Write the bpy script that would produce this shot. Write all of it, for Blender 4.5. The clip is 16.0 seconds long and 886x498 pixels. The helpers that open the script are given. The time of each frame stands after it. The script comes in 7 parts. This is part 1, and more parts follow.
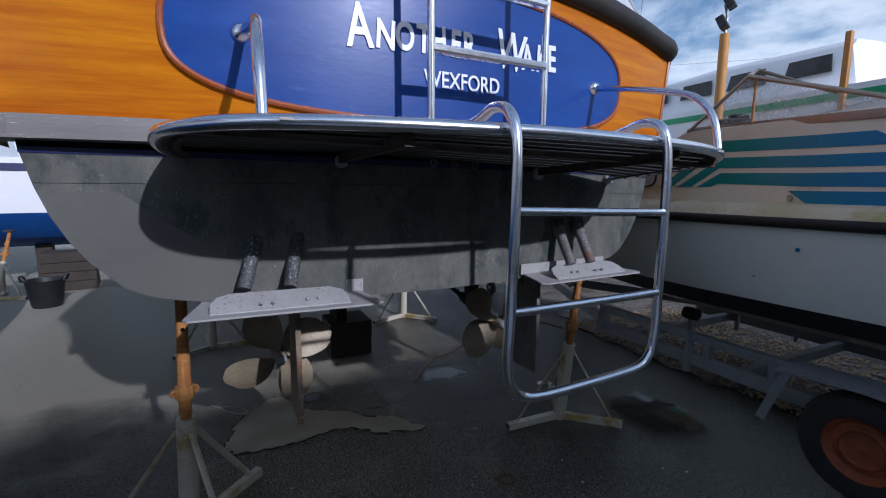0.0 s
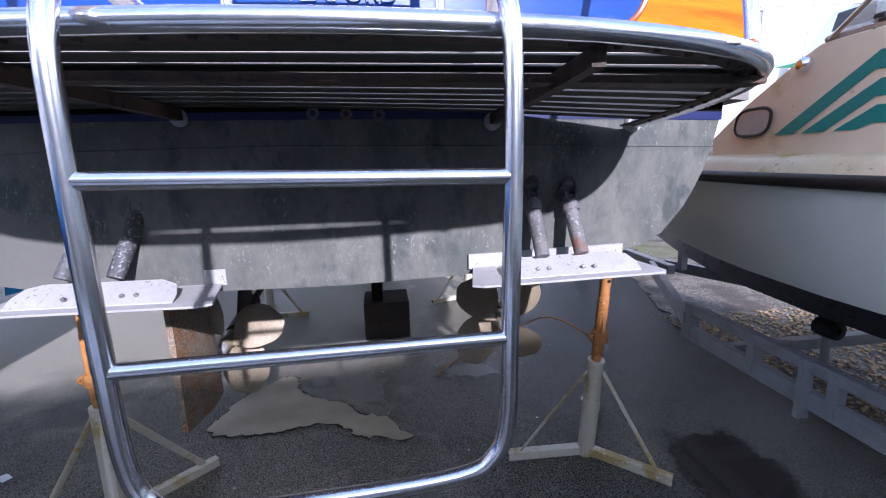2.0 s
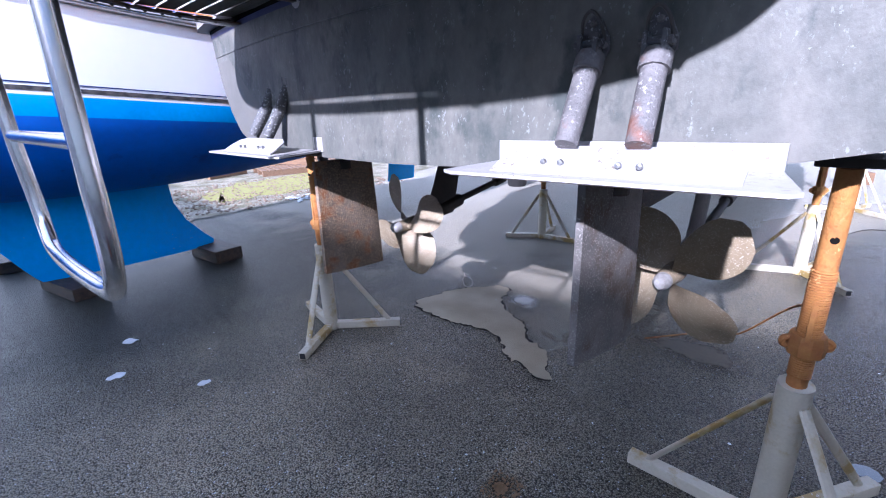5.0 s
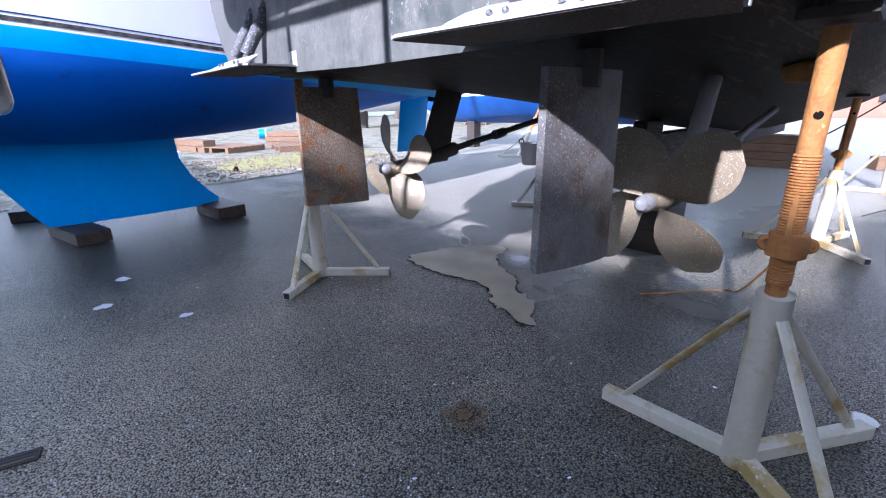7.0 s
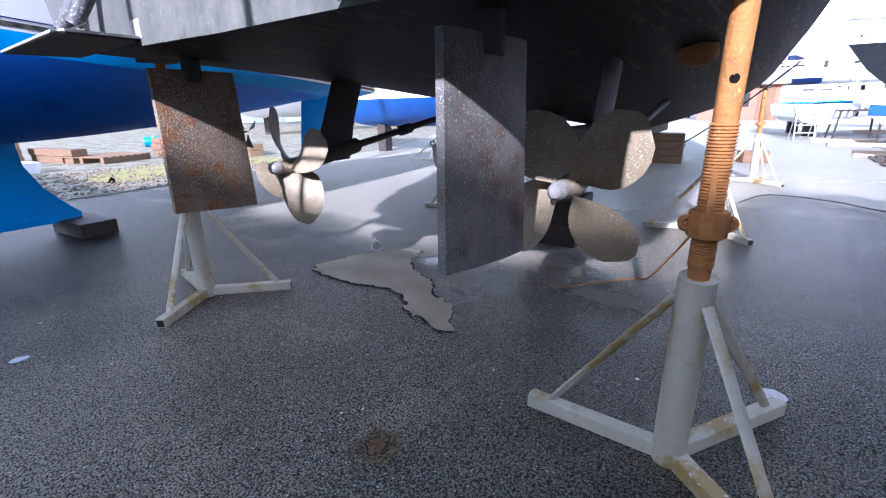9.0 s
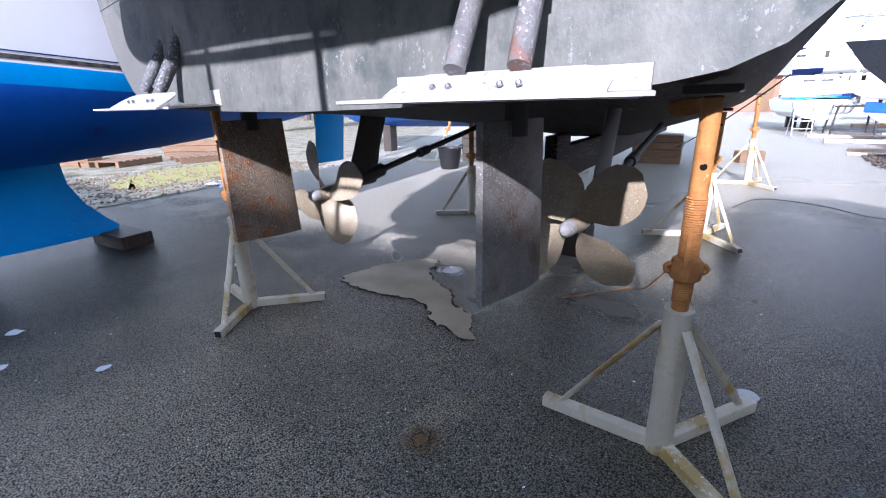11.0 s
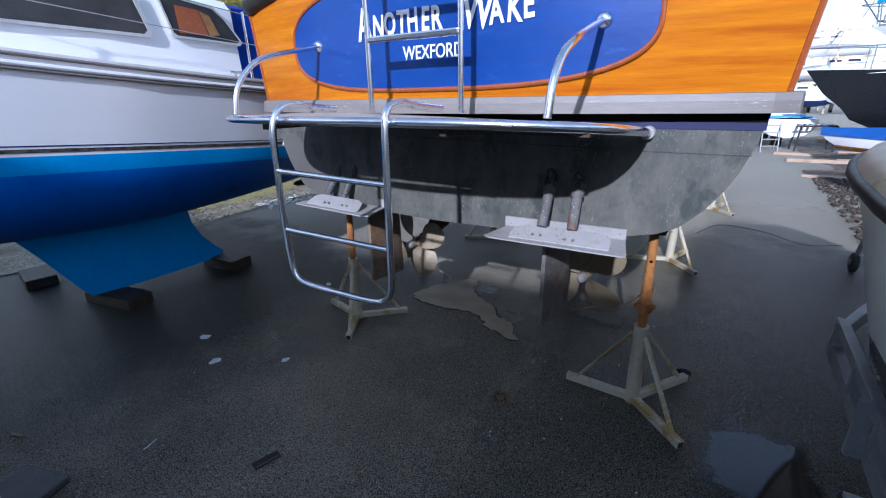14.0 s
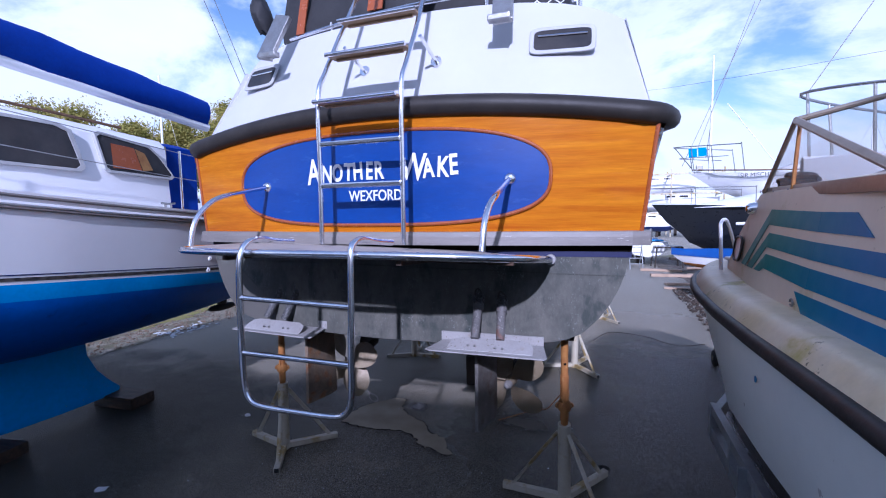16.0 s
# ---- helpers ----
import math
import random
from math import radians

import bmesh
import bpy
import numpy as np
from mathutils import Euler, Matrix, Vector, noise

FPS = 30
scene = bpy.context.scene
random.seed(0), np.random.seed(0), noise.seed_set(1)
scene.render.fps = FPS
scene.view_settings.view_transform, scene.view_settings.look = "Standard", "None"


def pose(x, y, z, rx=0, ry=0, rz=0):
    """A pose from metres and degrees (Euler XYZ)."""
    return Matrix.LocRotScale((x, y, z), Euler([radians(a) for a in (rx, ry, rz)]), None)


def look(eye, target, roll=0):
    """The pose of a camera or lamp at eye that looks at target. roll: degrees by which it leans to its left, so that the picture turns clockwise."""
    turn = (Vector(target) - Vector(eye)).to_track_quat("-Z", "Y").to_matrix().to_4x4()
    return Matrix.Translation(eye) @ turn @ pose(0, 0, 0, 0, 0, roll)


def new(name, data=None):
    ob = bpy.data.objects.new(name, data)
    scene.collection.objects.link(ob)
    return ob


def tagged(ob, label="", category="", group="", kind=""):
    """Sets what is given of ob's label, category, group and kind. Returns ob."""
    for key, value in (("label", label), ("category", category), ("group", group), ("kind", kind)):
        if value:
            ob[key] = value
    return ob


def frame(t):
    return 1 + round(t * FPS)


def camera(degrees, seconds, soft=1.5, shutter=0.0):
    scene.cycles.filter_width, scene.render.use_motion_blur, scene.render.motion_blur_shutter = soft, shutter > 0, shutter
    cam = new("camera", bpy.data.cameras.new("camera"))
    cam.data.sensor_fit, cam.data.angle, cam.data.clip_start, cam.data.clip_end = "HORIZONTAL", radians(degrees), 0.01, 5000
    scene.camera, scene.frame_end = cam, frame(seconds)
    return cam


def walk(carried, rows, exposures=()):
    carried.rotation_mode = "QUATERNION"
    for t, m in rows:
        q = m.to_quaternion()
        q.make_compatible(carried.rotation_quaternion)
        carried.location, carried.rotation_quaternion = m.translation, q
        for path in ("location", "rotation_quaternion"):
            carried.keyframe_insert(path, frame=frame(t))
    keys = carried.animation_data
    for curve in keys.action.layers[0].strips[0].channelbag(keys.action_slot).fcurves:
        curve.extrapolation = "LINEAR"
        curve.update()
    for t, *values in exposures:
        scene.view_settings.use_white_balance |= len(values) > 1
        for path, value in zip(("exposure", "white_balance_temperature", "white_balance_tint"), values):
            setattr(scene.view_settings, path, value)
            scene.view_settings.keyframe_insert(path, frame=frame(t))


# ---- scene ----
cam = camera(90.9, 16.0, soft=1.1)
PATH = [
    (0, (0.876, 0.646, 1.597), (1.737, 2.431, 1.329), 0.3),
    (0.5, (1.082, 0.722, 1.592), (1.824, 2.549, 1.270), 0.1),
    (1, (1.347, 0.813, 1.578), (1.976, 2.676, 1.211), -0.1),
    (1.5, (1.645, 0.866, 1.576), (2.112, 2.770, 1.188), -0.7),
    (2, (1.92, 0.942, 1.557), (2.150, 2.886, 1.158), -1.8),
    (2.5, (2.174, 1.059, 1.534), (2.103, 3.012, 1.108), -2.8),
    (3, (2.399, 1.154, 1.497), (2.009, 3.064, 1.053), -2.7),
    (3.5, (2.553, 1.245, 1.451), (1.847, 3.05, 0.958), -2.7),
    (4, (2.686, 1.358, 1.427), (1.707, 3.022, 0.904), -2.8),
    (4.5, (2.772, 1.426, 1.364), (1.572, 2.927, 0.809), -3.0),
    (4.7, (2.821, 1.447, 1.34), (1.559, 2.884, 0.757), -2.9),
    (6.8, (3.003, 1.499, 1.025), (1.642, 2.836, 0.424), -0.3),
    (7, (3.016, 1.569, 1.019), (1.661, 2.9, 0.393), -0.8),
    (7.5, (2.968, 1.63, 0.962), (1.734, 3.078, 0.345), -0.1),
    (8, (2.945, 1.675, 0.947), (1.794, 3.19, 0.329), -0.2),
    (8.5, (2.93, 1.706, 0.941), (1.837, 3.266, 0.333), -0.4),
    (9, (2.935, 1.745, 0.942), (1.853, 3.315, 0.336), -1.0),
    (9.2, (2.939, 1.754, 0.943), (1.862, 3.327, 0.339), -1.0),
    (11.3, (2.978, 1.402, 1.238), (1.9, 2.958, 0.594), -1.6),
    (11.5, (2.969, 1.326, 1.298), (1.899, 2.888, 0.653), -1.6),
    (12, (2.974, 1.127, 1.459), (1.918, 2.694, 0.803), -1.4),
    (12.5, (3.041, 0.914, 1.572), (2.0, 2.487, 0.907), -1.2),
    (13, (3.108, 0.718, 1.715), (2.075, 2.287, 1.027), -1.2),
    (13.5, (3.122, 0.54, 1.776), (2.084, 2.113, 1.106), -1.1),
    (14, (3.151, 0.356, 1.839), (2.118, 1.935, 1.177), -1.1),
    (14.5, (3.212, 0.208, 1.861), (2.18, 1.82, 1.278), -1.2),
    (15, (3.203, 0.105, 1.883), (2.256, 1.803, 1.417), -0.8),
    (15.5, (3.161, 0.027, 1.896), (2.358, 1.836, 1.611), -0.4),
    (16, (3.133, -0.009, 1.905), (2.428, 1.858, 1.768), -0.6),
]
walk(cam, [(t, look(eye, target, roll)) for t, eye, target, roll in PATH],
     [(0.0, -0.15, 5300, 8), (1.0, 0.82, 5400, 12), (1.5, 1.25, 5400, 14), (2.0, 1.45, 5350, 16), (2.5, 1.8, 5250, 19), (3.5, 2.15, 5150, 19), (4.5, 2.1, 5100, 19), (7.0, 2.12, 5100, 15), (9.2, 2.08, 5150, 15), (11.3, 1.9, 5350, 13), (12.0, 1.6, 5250, 12), (13.0, 1.02, 5150, 7), (14.0, 0.57, 5100, 8), (15.0, 0.27, 4980, 16), (16.0, 0.32, 4900, 22)])

# ---- world, sun ----
SUN_TO = Vector((0.24, -1.0, 0.52)).normalized()
sun = new("sun", bpy.data.lights.new("sun", "SUN"))
sun.data.energy, sun.data.angle, sun.data.color = 3.6, radians(1.0), (1.0, 0.905, 0.90)
sun.matrix_world = look(SUN_TO * 60, (0, 0, 0))
world = bpy.data.worlds.new("sky")
scene.world = world
world.use_nodes = True
wn = world.node_tree
wn.nodes.clear()


def wnode(kind, **values):
    n = wn.nodes.new(kind)
    for k, v in values.items():
        n.inputs[k].default_value = v
    return n


sky = wnode("ShaderNodeTexSky")
sky.sky_type, sky.sun_disc = "NISHITA", False
sky.sun_elevation, sky.sun_rotation = math.asin(SUN_TO.z), math.atan2(SUN_TO.x, SUN_TO.y)
sky_strength = wnode("ShaderNodeVectorMath")
sky_strength.operation = "SCALE"
sky_strength.inputs["Scale"].default_value = 0.13
coord = wnode("ShaderNodeTexCoord")
stretch = wnode("ShaderNodeMapping", Scale=(1.0, 1.0, 2.2), Location=(0.3, 0.1, 0.0))
puffs = wnode("ShaderNodeTexNoise", Scale=2.3, Detail=9.0, Roughness=0.58, Distortion=0.25)
cover = wnode("ShaderNodeMapRange", **{"From Min": 0.36, "From Max": 0.50})
cover.interpolation_type = "SMOOTHSTEP"
grey = wnode("ShaderNodeTexNoise", Scale=3.1, Detail=6.0)
cloud = wnode("ShaderNodeMix")
cloud.data_type = "RGBA"
cloud.inputs["A"].default_value, cloud.inputs["B"].default_value = (0.62, 0.63, 0.68, 1), (1.04, 1.05, 1.08, 1)
blend = wnode("ShaderNodeMix")
blend.data_type = "RGBA"
background, wout = wnode("ShaderNodeBackground", Strength=1.0), wnode("ShaderNodeOutputWorld")
wl = wn.links.new
wl(sky.outputs[0], sky_strength.inputs[0])
wl(coord.outputs["Generated"], stretch.inputs[0])
wl(stretch.outputs[0], puffs.inputs["Vector"])
wl(stretch.outputs[0], grey.inputs["Vector"])
wl(puffs.outputs["Fac"], cover.inputs[0])
wl(grey.outputs["Fac"], cloud.inputs["Factor"])
# the cloud thins out to deep blue overhead
height = wnode("ShaderNodeSeparateXYZ")
clear = wnode("ShaderNodeMapRange", **{"From Min": 0.45, "From Max": 0.58, "To Min": 1.0, "To Max": 0.2})
share = wnode("ShaderNodeMath")
share.operation = "MULTIPLY"
wl(coord.outputs["Generated"], height.inputs[0])
wl(height.outputs["Z"], clear.inputs[0])
wl(cover.outputs[0], share.inputs[0])
wl(clear.outputs[0], share.inputs[1])
wl(share.outputs[0], blend.inputs["Factor"])
wl(sky_strength.outputs[0], blend.inputs["A"])
wl(cloud.outputs["Result"], blend.inputs["B"])
wl(blend.outputs["Result"], background.inputs[0])
wl(background.outputs[0], wout.inputs[0])


# ---- materials ----
def mat(name, col, col2=None, rough=0.5, metal=0.0, scale=6.0, sharp=0.25, spots=None, rust=None, bump=0.0, bscale=60.0, rvar=0.12, stretched=(1, 1, 1), coat=0.0, alpha=1.0, grain_amount=0.5, spec=0.5):
    """A surface of two mixed colours, with speckles (colour, scale, threshold), blotches (colour, scale, threshold) and fine relief."""
    m = bpy.data.materials.new(name)
    m.use_nodes = True
    t = m.node_tree
    b = t.nodes["Principled BSDF"]
    link = t.links.new
    tc = t.nodes.new("ShaderNodeTexCoord")
    mp = t.nodes.new("ShaderNodeMapping")
    mp.inputs["Scale"].default_value = stretched
    link(tc.outputs["Object"], mp.inputs[0])

    def noise_at(s, detail=6.0):
        n = t.nodes.new("ShaderNodeTexNoise")
        n.inputs["Scale"].default_value, n.inputs["Detail"].default_value = s, detail
        n.inputs["Roughness"].default_value = 0.62
        link(mp.outputs[0], n.inputs["Vector"])
        return n.outputs["Fac"]

    def ramp(source, lo, hi):
        r = t.nodes.new("ShaderNodeMapRange")
        r.inputs["From Min"].default_value, r.inputs["From Max"].default_value = lo, hi
        link(source, r.inputs[0])
        return r.outputs[0]

    def mixed(fac, a, bcol):
        n = t.nodes.new("ShaderNodeMix")
        n.data_type = "RGBA"
        link(fac, n.inputs["Factor"])
        if isinstance(a, tuple):
            n.inputs["A"].default_value = (*a, 1)
        else:
            link(a, n.inputs["A"])
        n.inputs["B"].default_value = (*bcol, 1)
        return n.outputs["Result"]

    col2 = col2 or tuple(c * 0.78 for c in col)
    base = noise_at(scale)
    colour = mixed(ramp(base, 0.5 - sharp, 0.5 + sharp), col, col2)
    fine = noise_at(scale * 9, 4.0)
    grain = t.nodes.new("ShaderNodeMix")
    grain.data_type, grain.blend_type = "RGBA", "MULTIPLY"
    grain.inputs["Factor"].default_value = grain_amount
    link(colour, grain.inputs["A"])
    tint = t.nodes.new("ShaderNodeMapRange")
    tint.inputs["To Min"].default_value, tint.inputs["To Max"].default_value = 0.7, 1.3
    link(fine, tint.inputs[0])
    comb = t.nodes.new("ShaderNodeCombineColor")
    for i in range(3):
        link(tint.outputs[0], comb.inputs[i])
    link(comb.outputs[0], grain.inputs["B"])
    colour = grain.outputs["Result"]
    if rust:
        colour = mixed(ramp(noise_at(rust[1], 8.0), rust[2], rust[2] + 0.1), colour, rust[0])
    if spots:
        fleck, patchy = ramp(noise_at(spots[1], 3.0), spots[2], spots[2] + 0.03), ramp(noise_at(spots[1] * 0.09, 3.0), spots[3] if len(spots) > 3 else 0.50, (spots[3] if len(spots) > 3 else 0.50) + 0.12)
        both = t.nodes.new("ShaderNodeMath")
        both.operation = "MULTIPLY"
        link(fleck, both.inputs[0])
        link(patchy, both.inputs[1])
        colour = mixed(both.outputs[0], colour, spots[0])
    link(colour, b.inputs["Base Color"])
    rr = t.nodes.new("ShaderNodeMapRange")
    rr.inputs["To Min"].default_value, rr.inputs["To Max"].default_value = max(rough - rvar, 0.02), min(rough + rvar, 1.0)
    link(noise_at(scale * 2.3), rr.inputs[0])
    link(rr.outputs[0], b.inputs["Roughness"])
    b.inputs["Metallic"].default_value = metal
    b.inputs["Coat Weight"].default_value = coat
    b.inputs["Specular IOR Level"].default_value = spec
    if alpha < 1:
        b.inputs["Alpha"].default_value = alpha
    if bump:
        bp = t.nodes.new("ShaderNodeBump")
        bp.inputs["Strength"].default_value, bp.inputs["Distance"].default_value = min(bump, 1.0), 0.006
        link(noise_at(bscale, 5.0), bp.inputs["Height"])
        link(bp.outputs[0], b.inputs["Normal"])
    return m


M = {}
M["steel"] = mat("polished stainless steel", (0.86, 0.86, 0.88), (0.78, 0.78, 0.80), rough=0.2, metal=1.0, rvar=0.06, scale=14, rust=((0.22, 0.12, 0.05), 9, 0.70))
M["dullsteel"] = mat("weathered stainless steel", (0.42, 0.42, 0.42), (0.3, 0.29, 0.27), rough=0.35, metal=0.9, scale=20, bump=0.2)
M["transom"] = mat("grey worn antifouling", (0.074, 0.078, 0.070), (0.138, 0.133, 0.116), spec=0.3, rough=0.55, scale=4.5, sharp=0.13, spots=((0.185, 0.195, 0.185), 125, 0.60, 0.49), rust=((0.052, 0.060, 0.055), 7, 0.53), bump=0.3, bscale=70, stretched=(1, 1, 0.6), grain_amount=1.0)
M["freshgrey"] = mat("fresh grey antifouling", (0.105, 0.102, 0.092), (0.125, 0.120, 0.107), rough=0.6, scale=3, spec=0.3, bump=0.1, grain_amount=0.3)
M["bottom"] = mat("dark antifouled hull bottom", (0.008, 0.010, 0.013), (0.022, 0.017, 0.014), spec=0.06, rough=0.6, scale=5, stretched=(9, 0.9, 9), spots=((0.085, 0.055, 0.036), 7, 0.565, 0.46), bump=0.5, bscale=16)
M["varnish"] = mat("varnished mahogany planking", (0.56, 0.195, 0.002), (0.37, 0.088, 0.002), rough=0.25, scale=2.0, stretched=(0.55, 1, 9), rvar=0.08, spec=0.14, sharp=0.16, rust=((0.30, 0.062, 0.002), 1.9, 0.66), bump=0.05, bscale=12, grain_amount=0.8)
M["rim"] = mat("dark varnished moulding", (0.34, 0.085, 0.02), rough=0.25, scale=8, coat=0.4)
M["nameblue"] = mat("hand-painted blue enamel", (0.009, 0.040, 0.20), (0.014, 0.060, 0.27), rough=0.34, spec=0.35, scale=2.2, stretched=(1, 1, 3), rvar=0.1, rust=((0.03, 0.08, 0.28), 6, 0.60), bump=0.06, bscale=25)
M["white_letter"] = mat("white signwriting enamel", (0.82, 0.82, 0.84), (0.74, 0.74, 0.78), rough=0.4, scale=12)
M["greyrub"] = mat("grey painted rubbing strake", (0.165, 0.150, 0.138), (0.225, 0.205, 0.19), rough=0.5, scale=5, stretched=(0.5, 1, 4), spots=((0.45, 0.43, 0.41), 40, 0.64), bump=0.15, bscale=50)
M["rubber"] = mat("black rubber fendering", (0.018, 0.016, 0.014), (0.036, 0.031, 0.027), spec=0.3, rough=0.5, scale=7, bump=0.15)
M["gelcoat"] = mat("white gelcoat", (0.84, 0.84, 0.85), (0.80, 0.80, 0.82), grain_amount=0.06, rough=0.32, scale=1.6, rvar=0.08, bump=0.03, bscale=12)
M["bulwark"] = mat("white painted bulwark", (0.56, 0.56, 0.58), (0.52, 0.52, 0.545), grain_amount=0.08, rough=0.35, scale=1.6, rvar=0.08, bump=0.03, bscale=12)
M["anode"] = mat("pitted zinc anode", (0.30, 0.29, 0.28), (0.19, 0.18, 0.165), rough=0.6, scale=40, sharp=0.12, bump=0.6, bscale=90)
M["bluestripe"] = mat("royal blue boot stripe", (0.007, 0.011, 0.065), (0.012, 0.016, 0.08), rough=0.5, scale=9, rust=((0.05, 0.06, 0.065), 9, 0.60))
M["tabwhite"] = mat("white painted trim tab", (0.37, 0.36, 0.36), (0.30, 0.288, 0.28), rough=0.5, scale=9, spots=((0.17, 0.14, 0.11), 80, 0.62, 0.44), rust=((0.27, 0.235, 0.20), 6, 0.60), bump=0.25, bscale=90)
M["ram"] = mat("barnacled grey ram", (0.075, 0.072, 0.07), (0.17, 0.16, 0.155), rough=0.65, scale=18, rust=((0.15, 0.072, 0.05), 7, 0.53), spots=((0.28, 0.27, 0.265), 110, 0.58, 0.46), bump=0.8, bscale=70)
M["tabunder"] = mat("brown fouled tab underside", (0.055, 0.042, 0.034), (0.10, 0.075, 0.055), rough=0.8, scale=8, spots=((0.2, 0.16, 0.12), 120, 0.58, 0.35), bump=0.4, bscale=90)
M["ramdark"] = mat("black fouled ram", (0.030, 0.031, 0.032), (0.10, 0.10, 0.102), rough=0.6, scale=20, spots=((0.27, 0.275, 0.28), 100, 0.575, 0.42), bump=0.8, bscale=70)
M["rudderR"] = mat("grey speckled rudder", (0.095, 0.09, 0.083), (0.175, 0.16, 0.145), rough=0.6, scale=7, sharp=0.15, spots=((0.32, 0.30, 0.27), 210, 0.585, 0.34), rust=((0.085, 0.055, 0.033), 5, 0.57), bump=0.5, bscale=110)
M["rudderL"] = mat("rusty speckled rudder", (0.11, 0.078, 0.052), (0.20, 0.16, 0.125), rough=0.7, scale=7, sharp=0.14, spots=((0.42, 0.31, 0.19), 190, 0.55, 0.28), rust=((0.20, 0.075, 0.022), 9, 0.53), bump=0.5, bscale=110)
M["bronze"] = mat("fouled bronze propeller", (0.20, 0.15, 0.09), (0.30, 0.245, 0.16), rough=0.5, metal=0.15, scale=9, spots=((0.58, 0.52, 0.43), 230, 0.60, 0.28), rust=((0.15, 0.085, 0.045), 6, 0.60), bump=0.3, bscale=90)
M["shaft"] = mat("dark fouled shaft", (0.035, 0.032, 0.03), (0.07, 0.06, 0.05), rough=0.7, scale=14, bump=0.5)
M["rust"] = mat("rusty jack screw", (0.44, 0.21, 0.05), (0.26, 0.09, 0.025), rough=0.75, scale=11, sharp=0.2, rust=((0.15, 0.05, 0.018), 6, 0.60), spots=((0.50, 0.30, 0.11), 60, 0.62), bump=0.6, bscale=90)
M["stand"] = mat("weathered galvanised stand", (0.47, 0.42, 0.31), (0.55, 0.51, 0.41), rough=0.5, metal=0.1, scale=10, rust=((0.34, 0.24, 0.08), 5, 0.50), spots=((0.62, 0.60, 0.55), 50, 0.62), bump=0.25)
# grime and the shade beneath the platform, both put into this colour
M["slat"] = mat("grimy teak slat underside with shade", (0.024, 0.030, 0.022), (0.045, 0.038, 0.026), rough=0.75, scale=6, stretched=(0.4, 6, 6), bump=0.4)
M["treadwood"] = mat("weathered brown hardwood", (0.42, 0.29, 0.17), (0.30, 0.19, 0.10), rough=0.5, scale=5, stretched=(0.4, 7, 7), bump=0.25)
M["teak"] = mat("sun-bleached teak", (0.46, 0.42, 0.38), (0.36, 0.31, 0.26), rough=0.65, scale=6, stretched=(0.4, 6, 6), bump=0.3)
M["barframe"] = mat("rust-stained frame bar", (0.10, 0.055, 0.034), (0.035, 0.028, 0.024), rough=0.65, metal=0.2, scale=14, rust=((0.02, 0.018, 0.016), 16, 0.55), bump=0.7, bscale=50)
M["paleframe"] = mat("pale grey window frame", (0.50, 0.50, 0.50), (0.42, 0.42, 0.42), rough=0.4, scale=9, grain_amount=0.2)
M["glassdark"] = mat("dark cabin glass", (0.02, 0.022, 0.026), (0.06, 0.055, 0.052), spec=0.34, rough=0.16, scale=3, rvar=0.05)
M["hazyglass"] = mat("hazy porthole glass", (0.50, 0.51, 0.52), (0.34, 0.35, 0.36), rough=0.2, scale=6)
M["blackcanvas"] = mat("black canvas hood", (0.012, 0.012, 0.014), (0.024, 0.024, 0.027), rough=0.7, scale=5, bump=0.6, bscale=9)
M["bluecanvas"] = mat("navy sail cover canvas", (0.007, 0.030, 0.23), (0.010, 0.042, 0.30), rough=0.8, scale=4, bump=0.7, bscale=8, spec=0.15)
M["keelblue"] = mat("bright blue antifouling", (0.022, 0.40, 0.95), (0.016, 0.32, 0.88), rough=0.55, scale=2.5, spots=((0.25, 0.35, 0.45), 34, 0.68), bump=0.12, bscale=20)
M["hullblue"] = mat("deep blue antifouling", (0.014, 0.15, 0.66), (0.011, 0.12, 0.58), rough=0.55, scale=2.5, rust=((0.01, 0.08, 0.42), 5, 0.60), bump=0.1, bscale=20)
M["skyblue"] = mat("light blue boot top", (0.015, 0.32, 0.76), (0.012, 0.26, 0.68), rough=0.5, scale=4)
M["blackline"] = mat("black boot line", (0.02, 0.02, 0.022), (0.10, 0.09, 0.08), rough=0.5, scale=20, sharp=0.08)
M["timber"] = mat("weathered timber block", (0.20, 0.115, 0.06), (0.10, 0.06, 0.035), rough=0.85, scale=5, stretched=(1, 5, 5), bump=0.6, bscale=30)
M["paleplank"] = mat("pale sawn plank", (0.50, 0.37, 0.27), (0.36, 0.25, 0.17), rough=0.8, scale=4, stretched=(1, 6, 6), bump=0.4, bscale=30)
M["wettimber"] = mat("wet split timber", (0.060, 0.036, 0.020), (0.020, 0.014, 0.010), rough=0.6, scale=5, stretched=(1, 7, 7), sharp=0.12, rust=((0.16, 0.085, 0.04), 4, 0.60), bump=1.0, bscale=24)
M["darktimber"] = mat("tarred timber block", (0.022, 0.018, 0.015), (0.05, 0.035, 0.025), rough=0.8, scale=6, bump=0.5, bscale=30)
M["cream"] = mat("cream weathered gelcoat", (0.80, 0.70, 0.54), (0.72, 0.61, 0.45), rough=0.4, scale=2.2, grain_amount=0.2, rust=((0.55, 0.47, 0.22), 3.0, 0.60), spots=((0.3, 0.22, 0.12), 24, 0.66), bump=0.06)
M["palehull"] = mat("pale grey-green painted hull", (0.82, 0.85, 0.76), (0.75, 0.78, 0.71), rough=0.35, scale=1.8, grain_amount=0.12, spots=((0.22, 0.2, 0.17), 14, 0.70), bump=0.04)
M["algae"] = mat("algae-stained cream deck", (0.74, 0.64, 0.45), (0.62, 0.52, 0.29), rough=0.45, scale=2.6, sharp=0.16, rust=((0.44, 0.37, 0.10), 3.4, 0.565), spots=((0.10, 0.09, 0.04), 40, 0.62), bump=0.15)
